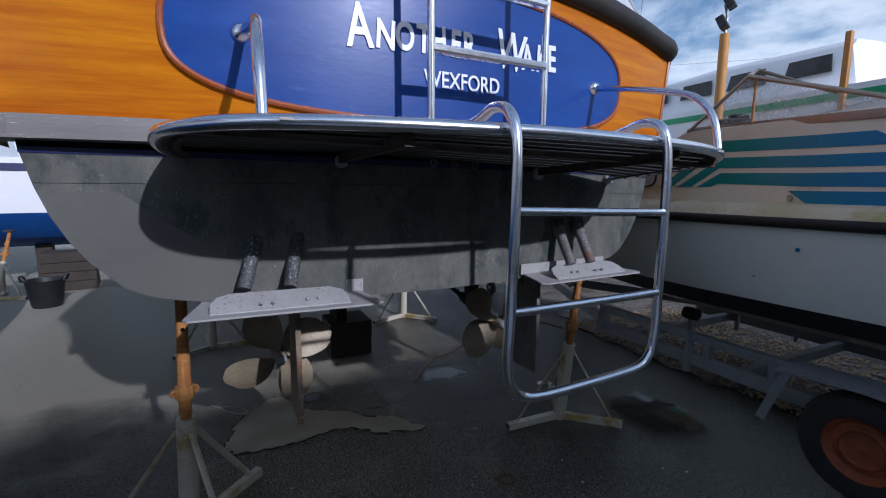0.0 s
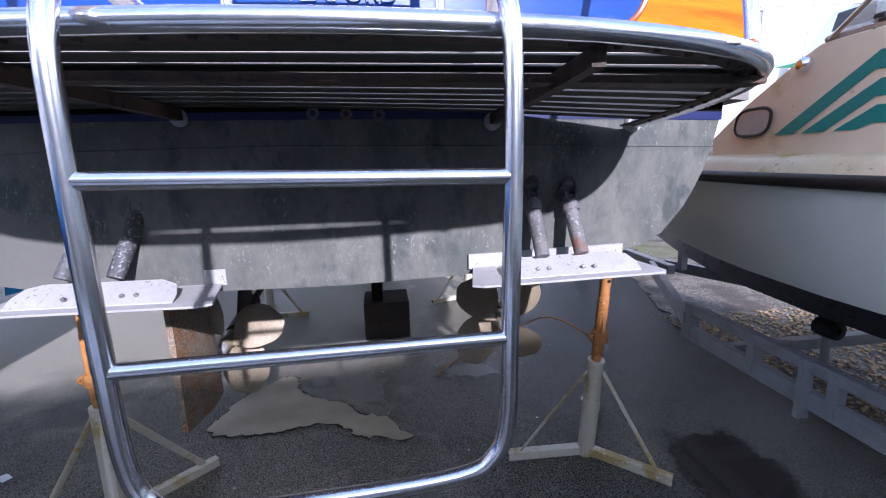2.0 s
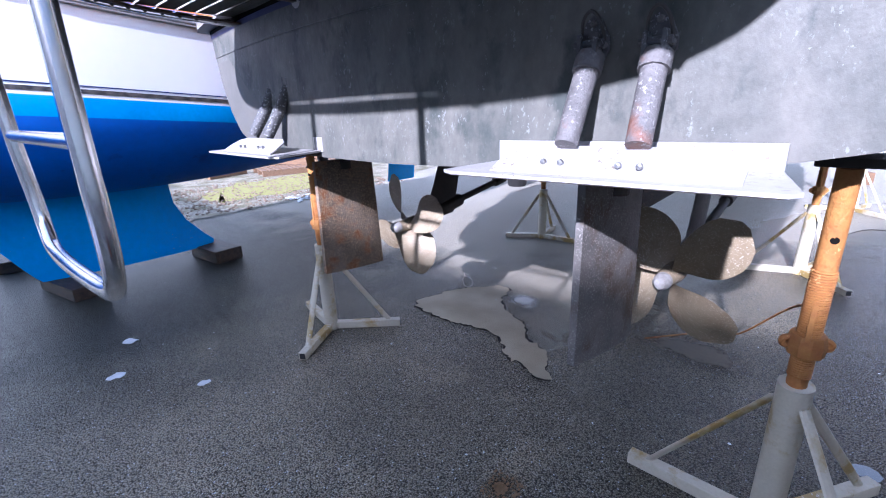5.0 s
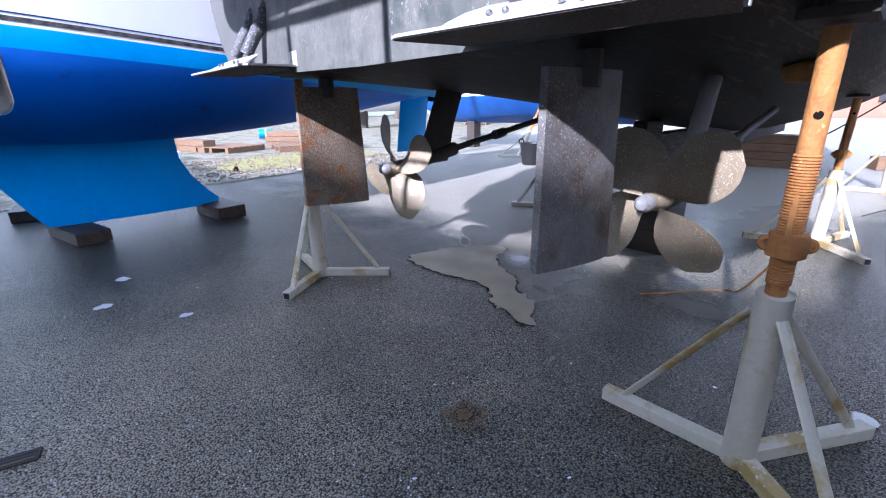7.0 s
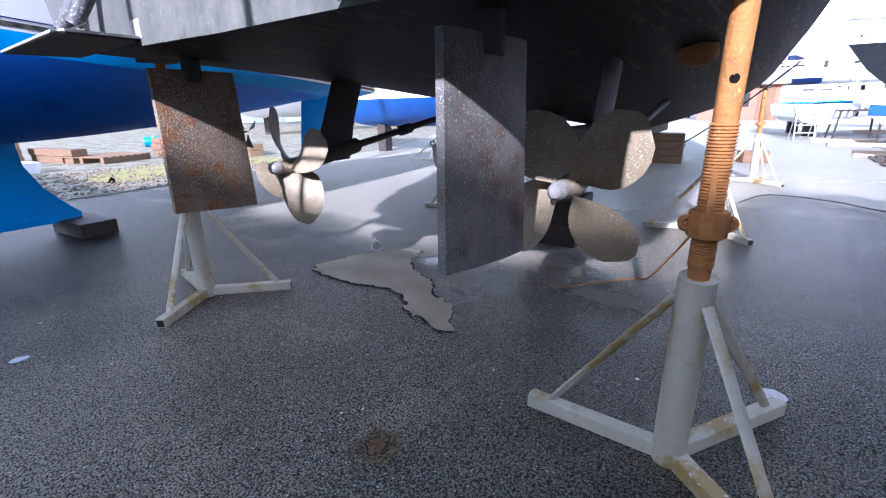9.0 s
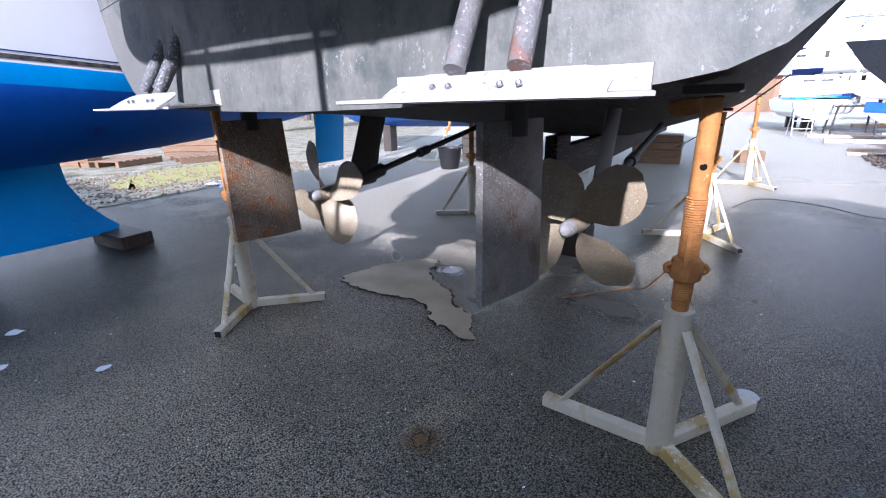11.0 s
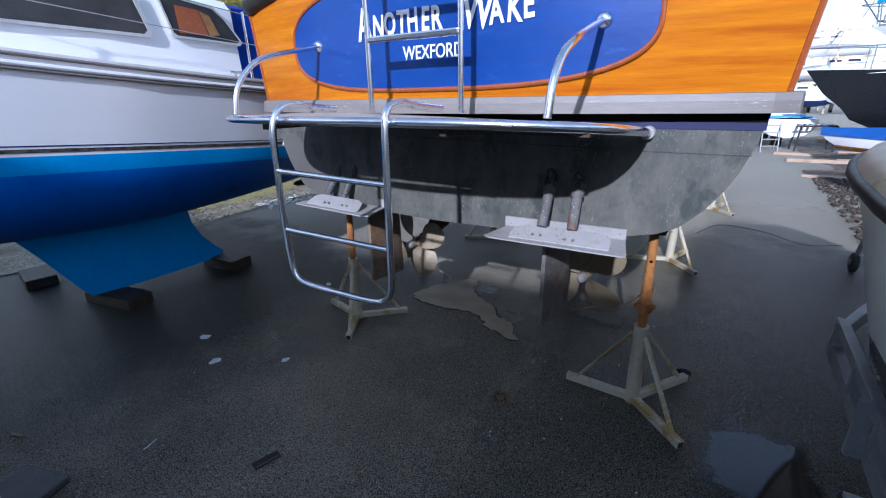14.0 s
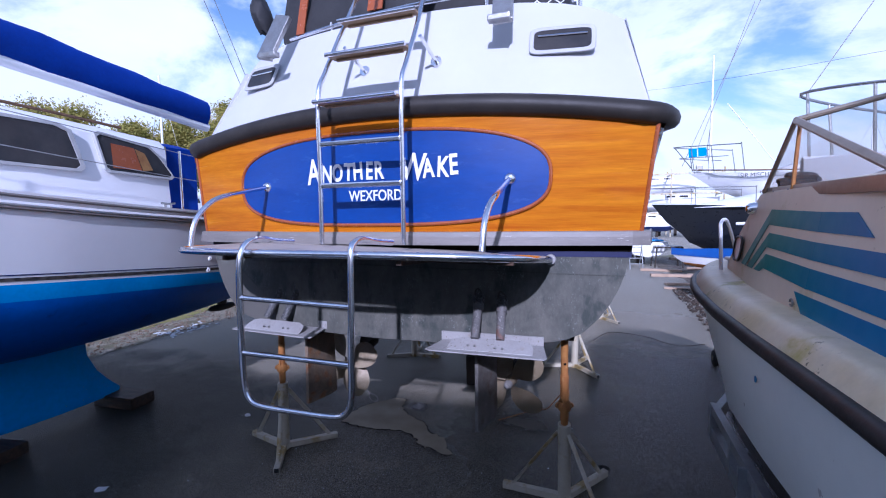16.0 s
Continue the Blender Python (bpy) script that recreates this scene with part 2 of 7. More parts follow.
M["curtain"] = mat("tan curtain cloth", (0.40, 0.22, 0.07), (0.20, 0.085, 0.03), rough=0.8, scale=9)
def fade_material(name, near, far, y0, y1):
    """Vinyl film printed with a colour that runs from one hue to another."""
    m = bpy.data.materials.new(name)
    m.use_nodes = True
    t = m.node_tree
    b = t.nodes["Principled BSDF"]
    tc, xyz, span, mix = (t.nodes.new(k) for k in ("ShaderNodeTexCoord", "ShaderNodeSeparateXYZ", "ShaderNodeMapRange", "ShaderNodeMix"))
    wear, grade = t.nodes.new("ShaderNodeTexNoise"), t.nodes.new("ShaderNodeMapRange")
    mix.data_type = "RGBA"
    mix.inputs["A"].default_value, mix.inputs["B"].default_value = (*near, 1), (*far, 1)
    span.inputs["From Min"].default_value, span.inputs["From Max"].default_value = y0, y1
    wear.inputs["Scale"].default_value, wear.inputs["Detail"].default_value = 14.0, 6.0
    grade.inputs["To Min"].default_value, grade.inputs["To Max"].default_value = 0.22, 0.55
    t.links.new(tc.outputs["Object"], xyz.inputs[0])
    t.links.new(xyz.outputs["Y"], span.inputs[0])
    t.links.new(span.outputs[0], mix.inputs["Factor"])
    t.links.new(tc.outputs["Object"], wear.inputs["Vector"])
    t.links.new(wear.outputs["Fac"], grade.inputs[0])
    t.links.new(grade.outputs[0], b.inputs["Roughness"])
    t.links.new(mix.outputs["Result"], b.inputs["Base Color"])
    return m


M["stripefade"] = fade_material("teal to blue vinyl stripe", (0.012, 0.165, 0.36), (0.012, 0.22, 0.20), 0.15, 0.95)
M["stripeblue"] = mat("blue vinyl stripe", (0.010, 0.19, 0.42), (0.010, 0.155, 0.36), rough=0.35, scale=4)
M["galv"] = mat("dull galvanised trailer steel", (0.34, 0.355, 0.36), (0.24, 0.25, 0.255), rough=0.45, metal=0.2, scale=12, rust=((0.28, 0.12, 0.05), 5, 0.66), bump=0.2)
# matte black for shade drawn as solid pieces
M["shadeblack"] = mat("matte black for painted shade", (0.008, 0.007, 0.006), rough=0.95, scale=20, spec=0.05)
M["tarp"] = mat("faded beige tarpaulin", (0.42, 0.38, 0.32), (0.30, 0.27, 0.23), rough=0.7, scale=5, bump=0.6, bscale=12)
M["tyre"] = mat("worn black tyre", (0.018, 0.018, 0.018), (0.03, 0.03, 0.03), rough=0.75, scale=10, bump=0.3)
M["rustrim"] = mat("rusted wheel rim", (0.34, 0.085, 0.025), (0.22, 0.06, 0.025), rough=0.7, scale=14, sharp=0.1, bump=0.4)
M["perspex"] = mat("scuffed clear windscreen", (0.75, 0.76, 0.75), (0.60, 0.61, 0.58), rough=0.08, scale=5, alpha=0.34)
M["alu"] = mat("bronzed aluminium frame", (0.40, 0.33, 0.26), (0.30, 0.24, 0.18), rough=0.4, metal=0.6, scale=12)
M["plasticblack"] = mat("black plastic", (0.015, 0.015, 0.016), rough=0.5, scale=10)
M["orange"] = mat("orange painted pole", (0.55, 0.27, 0.06), (0.45, 0.2, 0.05), rough=0.6, scale=8)
M["green"] = mat("green painted stripe", (0.02, 0.33, 0.12), rough=0.4, scale=5)
M["red"] = mat("red painted hull", (0.45, 0.03, 0.04), rough=0.4, scale=4)
M["navy"] = mat("navy painted hull", (0.012, 0.03, 0.14), rough=0.35, scale=3)
M["blackhull"] = mat("black painted hull", (0.014, 0.016, 0.02), rough=0.3, scale=3)
M["bluetarp"] = mat("blue tarpaulin", (0.010, 0.06, 0.26), (0.015, 0.09, 0.33), rough=0.55, scale=4, bump=0.7, bscale=8)
M["wallgrey"] = mat("grey paint of the added wall", (0.26, 0.26, 0.265), (0.21, 0.21, 0.215), rough=0.85, scale=2)
M["brickred"] = mat("red brown render", (0.33, 0.13, 0.08), rough=0.8, scale=4)
M["leaf"] = mat("autumn hedge foliage", (0.18, 0.19, 0.03), (0.29, 0.23, 0.045), rough=0.7, scale=1.5, sharp=0.12)
M["bark"] = mat("branch bark", (0.10, 0.07, 0.05), rough=0.85, scale=8)
M["flatstone"] = mat("dark grey flat stone", (0.055, 0.058, 0.062), (0.09, 0.09, 0.092), rough=0.6, scale=12, bump=0.5, bscale=60)
M["darkstone"] = mat("dark brown stone", (0.030, 0.023, 0.018), (0.085, 0.062, 0.045), rough=0.8, scale=9, bump=0.5, bscale=30)
M["weed"] = mat("yellow-green turf", (0.24, 0.23, 0.045), (0.17, 0.15, 0.05), rough=0.9, scale=9)


def ground_material(name, kind):
    """Wet asphalt or loose gravel, with stones, darker and paler areas and fine relief."""
    m = bpy.data.materials.new(name)
    m.use_nodes = True
    t = m.node_tree
    link = t.links.new
    b = t.nodes["Principled BSDF"]
    tc = t.nodes.new("ShaderNodeTexCoord")

    def tex(kind_, scale, detail=5.0):
        n = t.nodes.new(kind_)
        n.inputs["Scale"].default_value = scale
        n.inputs["Detail"].default_value = detail
        link(tc.outputs["Object"], n.inputs["Vector"])
        return n

    def rng(src, a, bb, c=0.0, d=1.0):
        n = t.nodes.new("ShaderNodeMapRange")
        for key, v in (("From Min", a), ("From Max", bb), ("To Min", c), ("To Max", d)):
            n.inputs[key].default_value = v
        link(src, n.inputs[0])
        return n.outputs[0]

    def mixc(f, a, c):
        n = t.nodes.new("ShaderNodeMix")
        n.data_type = "RGBA"
        link(f, n.inputs["Factor"])
        for key, v in (("A", a), ("B", c)):
            if isinstance(v, tuple):
                n.inputs[key].default_value = (*v, 1)
            else:
                link(v, n.inputs[key])
        return n.outputs["Result"]

    big, mid = tex("ShaderNodeTexNoise", 0.55), tex("ShaderNodeTexNoise", 2.6)
    wet = None
    if kind == "asphalt":
        stone = tex("ShaderNodeTexVoronoi", 160.0, 0.0)
        stone.voronoi_dimensions = "2D"
        spread = tex("ShaderNodeTexNoise", 1.3, 8.0)
        sp = t.nodes.new("ShaderNodeSeparateColor")
        link(stone.outputs["Color"], sp.inputs[0])
        pos = t.nodes.new("ShaderNodeSeparateXYZ")
        link(tc.outputs["Object"], pos.inputs[0])

        def along(axis, amount):
            n = t.nodes.new("ShaderNodeMath")
            n.operation = "MULTIPLY_ADD"
            n.inputs[1].default_value = amount
            link(spread.outputs["Fac"], n.inputs[0])
            link(pos.outputs[axis], n.inputs[2])
            return n.outputs[0]

        def times(x, y):
            n = t.nodes.new("ShaderNodeMath")
            n.operation = "MULTIPLY"
            for k, v in enumerate((x, y)):
                if isinstance(v, float):
                    n.inputs[k].default_value = v
                else:
                    link(v, n.inputs[k])
            return n.outputs[0]
        # chips of several greys and browns in black binder
        col = mixc(rng(big.outputs["Fac"], 0.38, 0.62), (0.215, 0.190, 0.140), (0.37, 0.315, 0.22))
        col = mixc(rng(mid.outputs["Fac"], 0.54, 0.72), col, (0.40, 0.34, 0.24))
        col = mixc(rng(sp.outputs[0], 0.55, 0.98, 0.0, 0.55), col, (0.42, 0.39, 0.33))
        col = mixc(rng(sp.outputs[2], 0.5, 0.95, 0.0, 0.75), col, (0.012, 0.012, 0.012))
        col = mixc(rng(sp.outputs[1], 0.988, 0.993), col, (0.55, 0.55, 0.55))
        # the side by the trailer is wetter and darker; the far left is darker too
        soak = rng(along("X", 2.6), 2.9, 4.8)
        yard = t.nodes.new("ShaderNodeMath")
        yard.operation = "MAXIMUM"
        link(soak, yard.inputs[0])
        link(rng(along("X", 1.8), 2.0, 0.6), yard.inputs[1])
        dark_sides = yard.outputs[0]
        dark = t.nodes.new("ShaderNodeMix")
        dark.data_type, dark.blend_type = "RGBA", "MULTIPLY"
        link(rng(dark_sides, 0, 1, 0, 0.9), dark.inputs["Factor"])
        link(col, dark.inputs["A"])
        dark.inputs["B"].default_value = (0.17, 0.21, 0.23, 1)
        # sunlight put into the colour: paler past the shadow edge, darker inside it
        shade_side = rng(pos.outputs["X"], 1.9, 2.9, 0.0, -2.7)
        drift = t.nodes.new("ShaderNodeMath")
        link(along("Y", 3.2), drift.inputs[0])
        link(shade_side, drift.inputs[1])
        sun_reach = drift.outputs[0]
        sunlit, lane = rng(sun_reach, 5.35, 6.2), rng(sun_reach, 7.6, 9.6)
        col = mixc(rng(sunlit, 0, 1, 0, 0.80), dark.outputs["Result"], (0.36, 0.33, 0.265))
        col = mixc(rng(lane, 0, 1, 0, 0.70), col, (0.36, 0.335, 0.28))
        gap = rng(stone.outputs["Distance"], 0.30, 0.62)
        col = mixc(times(gap, rng(sunlit, 0.0, 1.0, 0.72, 0.28)), col, (0.006, 0.006, 0.006))
        rough = rng(soak, 0.0, 1.0, 0.30, 0.16)
        rmix = t.nodes.new("ShaderNodeMix")
        link(lane, rmix.inputs["Factor"])
        link(rough, rmix.inputs["A"])
        rmix.inputs["B"].default_value = 0.5
        rough = rmix.outputs["Result"]
        # only the wet tops of the chips shine
        tops = times(rng(gap, 0.0, 0.8, 1.0, 0.05), rng(sp.outputs[1], 0.15, 0.9, 0.10, 1.0))
        link(times(times(tops, rng(soak, 0.0, 1.0, 0.38, 1.0)), rng(sunlit, 0.0, 1.0, 1.0, 0.3)), b.inputs["Specular IOR Level"])
        height, dist = times(stone.outputs["Distance"], stone.outputs["Distance"]), 0.006
    elif kind == "silt":
        stone = tex("ShaderNodeTexVoronoi", 140.0, 0.0)
        col = mixc(rng(mid.outputs["Fac"], 0.4, 0.6), (0.42, 0.355, 0.25), (0.33, 0.28, 0.195))
        rough = rng(mid.outputs["Fac"], 0.3, 0.7, 0.6, 0.85)
        b.inputs["Specular IOR Level"].default_value = 0.2
        height, dist = stone.outputs["Distance"], 0.003
    elif kind == "pebbles":
        stone = tex("ShaderNodeTexVoronoi", 46.0, 0.0)
        sp = t.nodes.new("ShaderNodeSeparateColor")
        link(stone.outputs["Color"], sp.inputs[0])
        col = mixc(sp.outputs[0], (0.10, 0.085, 0.058), (0.34, 0.30, 0.21))
        col = mixc(rng(mid.outputs["Fac"], 0.48, 0.62), col, (0.13, 0.115, 0.06))
        rough = rng(mid.outputs["Fac"], 0.3, 0.7, 0.6, 0.9)
        height, dist = stone.outputs["Distance"], 0.02
    else:
        stone = tex("ShaderNodeTexVoronoi", 46.0, 0.0)
        sp = t.nodes.new("ShaderNodeSeparateColor")
        link(stone.outputs["Color"], sp.inputs[0])
        col = mixc(sp.outputs[0], (0.055, 0.045, 0.036), (0.24, 0.205, 0.165))
        col = mixc(rng(mid.outputs["Fac"], 0.46, 0.60), col, (0.075, 0.058, 0.044))
        col = mixc(rng(big.outputs["Fac"], 0.56, 0.66), col, (0.12, 0.125, 0.05))
        rough = rng(mid.outputs["Fac"], 0.3, 0.7, 0.6, 0.9)
        height, dist = stone.outputs["Distance"], 0.02
    link(col, b.inputs["Base Color"])
    link(rough, b.inputs["Roughness"])
    bp = t.nodes.new("ShaderNodeBump")
    bp.inputs["Strength"].default_value, bp.inputs["Distance"].default_value = 0.9, dist
    bp.invert = True
    link(height, bp.inputs["Height"])
    link(bp.outputs[0], b.inputs["Normal"])
    return m


M["asphalt"] = ground_material("wet asphalt with stone chips", "asphalt")
M["gravel"] = ground_material("loose brown gravel and earth", "gravel")
M["silt"] = ground_material("dried tan silt", "silt")
M["pebbles"] = ground_material("dry yellow-brown pebbles", "pebbles")


def film_material(name, col, col2, rough, centre, radii, solid=1.0, edge=0.10):
    """A thin film of water or silt that frays out into the ground."""
    m = mat(name, col, col2, rough=rough, rvar=0.03, scale=5, spec=0.6)
    t = m.node_tree
    link = t.links.new
    tc = t.nodes.new("ShaderNodeTexCoord")
    mp = t.nodes.new("ShaderNodeMapping")
    mp.inputs["Location"].default_value = (-centre[0] / radii[0], -centre[1] / radii[1], 0)
    mp.inputs["Scale"].default_value = (1 / radii[0], 1 / radii[1], 0)
    link(tc.outputs["Object"], mp.inputs[0])
    ln = t.nodes.new("ShaderNodeVectorMath")
    ln.operation = "LENGTH"
    link(mp.outputs[0], ln.inputs[0])
    add = ln.outputs["Value"]
    for scale, amount in ((4.5, 1.1), (28.0, 0.5)):
        n = t.nodes.new("ShaderNodeTexNoise")
        n.inputs["Scale"].default_value, n.inputs["Detail"].default_value = scale, 6.0
        link(tc.outputs["Object"], n.inputs["Vector"])
        ma = t.nodes.new("ShaderNodeMath")
        ma.operation = "MULTIPLY_ADD"
        ma.inputs[1].default_value = amount
        link(n.outputs["Fac"], ma.inputs[0])
        link(add, ma.inputs[2])
        add = ma.outputs[0]
    r = t.nodes.new("ShaderNodeMapRange")
    for key, v in (("From Min", 1.45 - edge), ("From Max", 1.45 + edge), ("To Min", solid), ("To Max", 0.0)):
        r.inputs[key].default_value = v
    link(add, r.inputs[0])
    link(r.outputs[0], t.nodes["Principled BSDF"].inputs["Alpha"])
    return m


M["water"] = film_material("rain water standing on asphalt", (0.048, 0.041, 0.034), (0.060, 0.050, 0.040), 0.05, (3.55, 2.66), (0.40, 0.50), 0.85, 0.10)
M["smallwater"] = mat("clear puddle water", (0.014, 0.013, 0.012), rough=0.035, rvar=0.01, scale=5, spec=0.9)
M["thinsilt"] = film_material("thin tan silt stain", (0.26, 0.225, 0.17), (0.20, 0.17, 0.135), 0.4, (2.45, 3.92), (0.36, 0.20), 0.8, 0.2)
M["palesilt"] = film_material("pale washed silt", (0.34, 0.325, 0.30), (0.27, 0.255, 0.235), 0.35, (1.36, 3.95), (0.13, 0.13), 0.6, 0.3)
M["ruststain"] = film_material("brown rust stain", (0.16, 0.095, 0.035), (0.10, 0.062, 0.03), 0.5, (2.17, 2.50), (0.07, 0.08), 0.75, 0.35)
M["wetrim"] = mat("dark wet rim of silt", (0.030, 0.027, 0.023), (0.055, 0.048, 0.04), rough=0.8, scale=20, spec=0.1)

# ---- mesh helpers ----
def part(name, bm, material, parent=None, label="", smooth=False):
    """Links a bmesh as one mesh object under a thing or a part."""
    me = bpy.data.meshes.new(name)
    bmesh.ops.recalc_face_normals(bm, faces=bm.faces)
    if smooth:
        for f in bm.faces:
            f.smooth = True
    bm.to_mesh(me)
    bm.free()
    me.materials.append(material)
    if smooth:
        me.set_sharp_from_angle(angle=radians(40))
    ob = new(name, me)
    if parent is not None:
        ob.parent = parent
    if label:
        ob["label"] = label
    return ob


def thing(name, label, category, at=(0, 0, 0), rz=0.0, group="", kind=""):
    ob = new(name)
    ob.matrix_basis = pose(*at, 0, 0, rz)
    return tagged(ob, label, category, group, kind)


def box(c, s, rz=0.0, bevel=0.0, bm=None, rx=0.0, ry=0.0):
    own = bmesh.new()
    bmesh.ops.create_cube(own, size=1.0)
    for v in own.verts:
        v.co = Vector((v.co.x * s[0], v.co.y * s[1], v.co.z * s[2]))
    if bevel:
        bmesh.ops.bevel(own, geom=own.edges[:], offset=bevel, segments=2, affect="EDGES", profile=0.6)
    own.transform(pose(*c, rx, ry, rz))
    if bm is None:
        return own
    me = bpy.data.meshes.new("piece")
    own.to_mesh(me)
    own.free()
    bm.from_mesh(me)
    bpy.data.meshes.remove(me)
    return bm


def rounded(points, steps=6, closed=False):
    """A smooth line through the points."""
    pts = [Vector(p) for p in points]
    n = len(pts)
    out = []
    for i in range(n if closed else n - 1):
        p0 = pts[(i - 1) % n] if closed or i else pts[0]
        p1, p2 = pts[i], pts[(i + 1) % n]
        p3 = pts[(i + 2) % n] if closed or i + 2 < n else pts[-1]
        for k in range(steps):
            t = k / steps
            out.append(0.5 * (2 * p1 + (p2 - p0) * t + (2 * p0 - 5 * p1 + 4 * p2 - p3) * t * t + (3 * p1 - p0 - 3 * p2 + p3) * t ** 3))
    if not closed:
        out.append(pts[-1])
    return out


def tube(points, r, n=10, closed=False, bm=None, r_end=None, flat=1.0):
    """A round bar along the points; r_end tapers it; flat squeezes it."""
    bm = bm or bmesh.new()
    pts = [Vector(p) for p in points]
    rings, side = [], None
    for i, p in enumerate(pts):
        a = pts[i - 1] if i or closed else p
        b = pts[(i + 1) % len(pts)] if i + 1 < len(pts) or closed else p
        d = (b - a).normalized()
        if side is None:
            side = d.orthogonal().normalized()
        side = (side - d * side.dot(d)).normalized()
        up = d.cross(side)
        rad = r if r_end is None else r + (r_end - r) * i / (len(pts) - 1)
        rings.append([bm.verts.new(p + side * math.cos(2 * math.pi * k / n) * rad + up * math.sin(2 * math.pi * k / n) * rad * flat) for k in range(n)])
    for i in range(len(rings) if closed else len(rings) - 1):
        a, b = rings[i], rings[(i + 1) % len(rings)]
        for k in range(n):
            bm.faces.new((a[k], a[(k + 1) % n], b[(k + 1) % n], b[k]))
    if not closed:
        bm.faces.new(rings[0])
        bm.faces.new(rings[-1][::-1])
    return bm


def loft(rings, close_ring=False, caps=False, bm=None):
    bm = bm or bmesh.new()
    rows = [[bm.verts.new(p) for p in ring] for ring in rings]
    n = len(rows[0])
    for a, b in zip(rows, rows[1:]):
        for k in range(n if close_ring else n - 1):
            try:
                bm.faces.new((a[k], a[(k + 1) % n], b[(k + 1) % n], b[k]))
            except ValueError:
                pass
    if caps:
        for row in (rows[0], rows[-1]):
            bm.faces.new(row)
    return bm


def prism(outline, lift, bm=None):
    """A plate: the outline (points in space) pushed along lift."""
    bm = bm or bmesh.new()
    a = [bm.verts.new(p) for p in outline]
    b = [bm.verts.new(Vector(p) + Vector(lift)) for p in outline]
    bm.faces.new(a)
    bm.faces.new(b[::-1])
    for i in range(len(a)):
        j = (i + 1) % len(a)
        bm.faces.new((a[i], a[j], b[j], b[i]))
    return bm


def ring_profile(profile, centre, axis="x", n=20, bm=None):
    """A turned shape: profile of (radius, along) about an axis."""
    bm = bm or bmesh.new()
    rings = []
    for k in range(n):
        a = 2 * math.pi * k / n
        pts = []
        for r, s in profile:
            c, d = r * math.cos(a), r * math.sin(a)
            p = {"x": (s, c, d), "y": (c, s, d), "z": (c, d, s)}[axis]
            pts.append(Vector(centre) + Vector(p))
        rings.append(pts)
    rings.append(rings[0])
    loft(rings, bm=bm)
    bmesh.ops.remove_doubles(bm, verts=bm.verts[:], dist=0.0002)
    return bm


def letters(text, size, material, parent, m, name="lettering", bold=0.0, squeeze=1.0):
    cu = bpy.data.curves.new(name, "FONT")
    cu.body, cu.size, cu.extrude, cu.offset, cu.resolution_u = text, size, 0.0015, bold, 4
    cu.align_x = "LEFT"
    tmp = bpy.data.objects.new(name, cu)
    me = bpy.data.meshes.new_from_object(tmp)
    bpy.data.objects.remove(tmp)
    me.materials.clear()
    me.materials.append(material)
    me.transform(Matrix.Diagonal((squeeze, 1, 1, 1)))
    ob = new(name, me)
    ob.parent = parent
    ob.matrix_basis = m
    return ob


def lerp(table, x):
    for (a, fa), (b, fb) in zip(table, table[1:]):
        if x <= b:
            return fa + (fb - fa) * max(0.0, (x - a) / (b - a))
    return table[-1][1]


# ---- ground ----
def sheet(name, outline, z, material, label, category, kind="structure"):
    bm = bmesh.new()
    bm.faces.new([bm.verts.new((x, y, z)) for x, y in outline])
    return tagged(part(name, bm, material), label, category, kind=kind)


def ragged(points, amount, steps=7, seed=0.0):
    line = rounded([(x, y, 0) for x, y in points], steps, closed=True)
    return [(p.x + amount * noise.noise(p * 4.1 + Vector((seed, 0, 0))) + 0.5 * amount * noise.noise(p * 17) + 0.35 * amount * noise.noise(p * 43), p.y + amount * noise.noise(p * 4.7 + Vector((7, seed, 0))) + 0.5 * amount * noise.noise(p * 15) + 0.35 * amount * noise.noise(p * 39)) for p in line]


bm = bmesh.new()
bm.faces.new([bm.verts.new(p) for p in ((-900, -900, 0), (900, -900, 0), (900, 900, 0), (-900, 900, 0))])
tagged(part("ground", bm, M["asphalt"]), "dark wet asphalt of the boat yard", "ground", kind="structure")
sheet("gravel_west", ragged([(-3.62, -6), (-3.55, 1), (-3.62, 3.4), (-3.75, 4.8), (-4.0, 6.5), (-4.6, 9), (-6, 13), (-9, 19), (-16, 30), (-60, 40), (-60, -10), (-20, -10)], 0.12, 14), 0.008, M["pebbles"], "loose yellow-brown pebbles with weeds beside the asphalt", "gravel")
sheet("gravel_east", ragged([(4.75, -8), (4.7, 0), (4.55, 2), (4.4, 4), (4.9, 6), (5.3, 9), (5.4, 12.3), (5.2, 16), (5.0, 19), (6, 24), (14, 28), (40, 28), (40, -10)], 0.14, 14, 3.0), 0.008, M["gravel"], "brown gravel and earth along the fence", "gravel")
sheet("silt_rim", ragged([(0.762, 3.445), (0.794, 3.685), (0.894, 3.887), (1.047, 4.068), (1.207, 4.058), (1.228, 3.866), (1.346, 3.747), (1.554, 3.628), (1.805, 3.447), (1.988, 3.195), (1.80, 3.192), (1.657, 3.252), (1.477, 3.392), (1.25, 3.382), (1.02, 3.352)], 0.052, 16, 1.0), 0.003, M["wetrim"], "dark wet rim round the silt", "wet asphalt", kind="stuff")
sheet("silt_patch", ragged([(0.77, 3.45), (0.80, 3.68), (0.90, 3.88), (1.05, 4.06), (1.20, 4.05), (1.22, 3.86), (1.34, 3.74), (1.55, 3.62), (1.80, 3.44), (1.98, 3.20), (1.80, 3.20), (1.66, 3.26), (1.48, 3.40), (1.25, 3.39), (1.02, 3.36)], 0.052, 16, 1.0), 0.006, M["silt"], "tan silt dried in a shallow dip of the asphalt", "silt patch", kind="stuff")
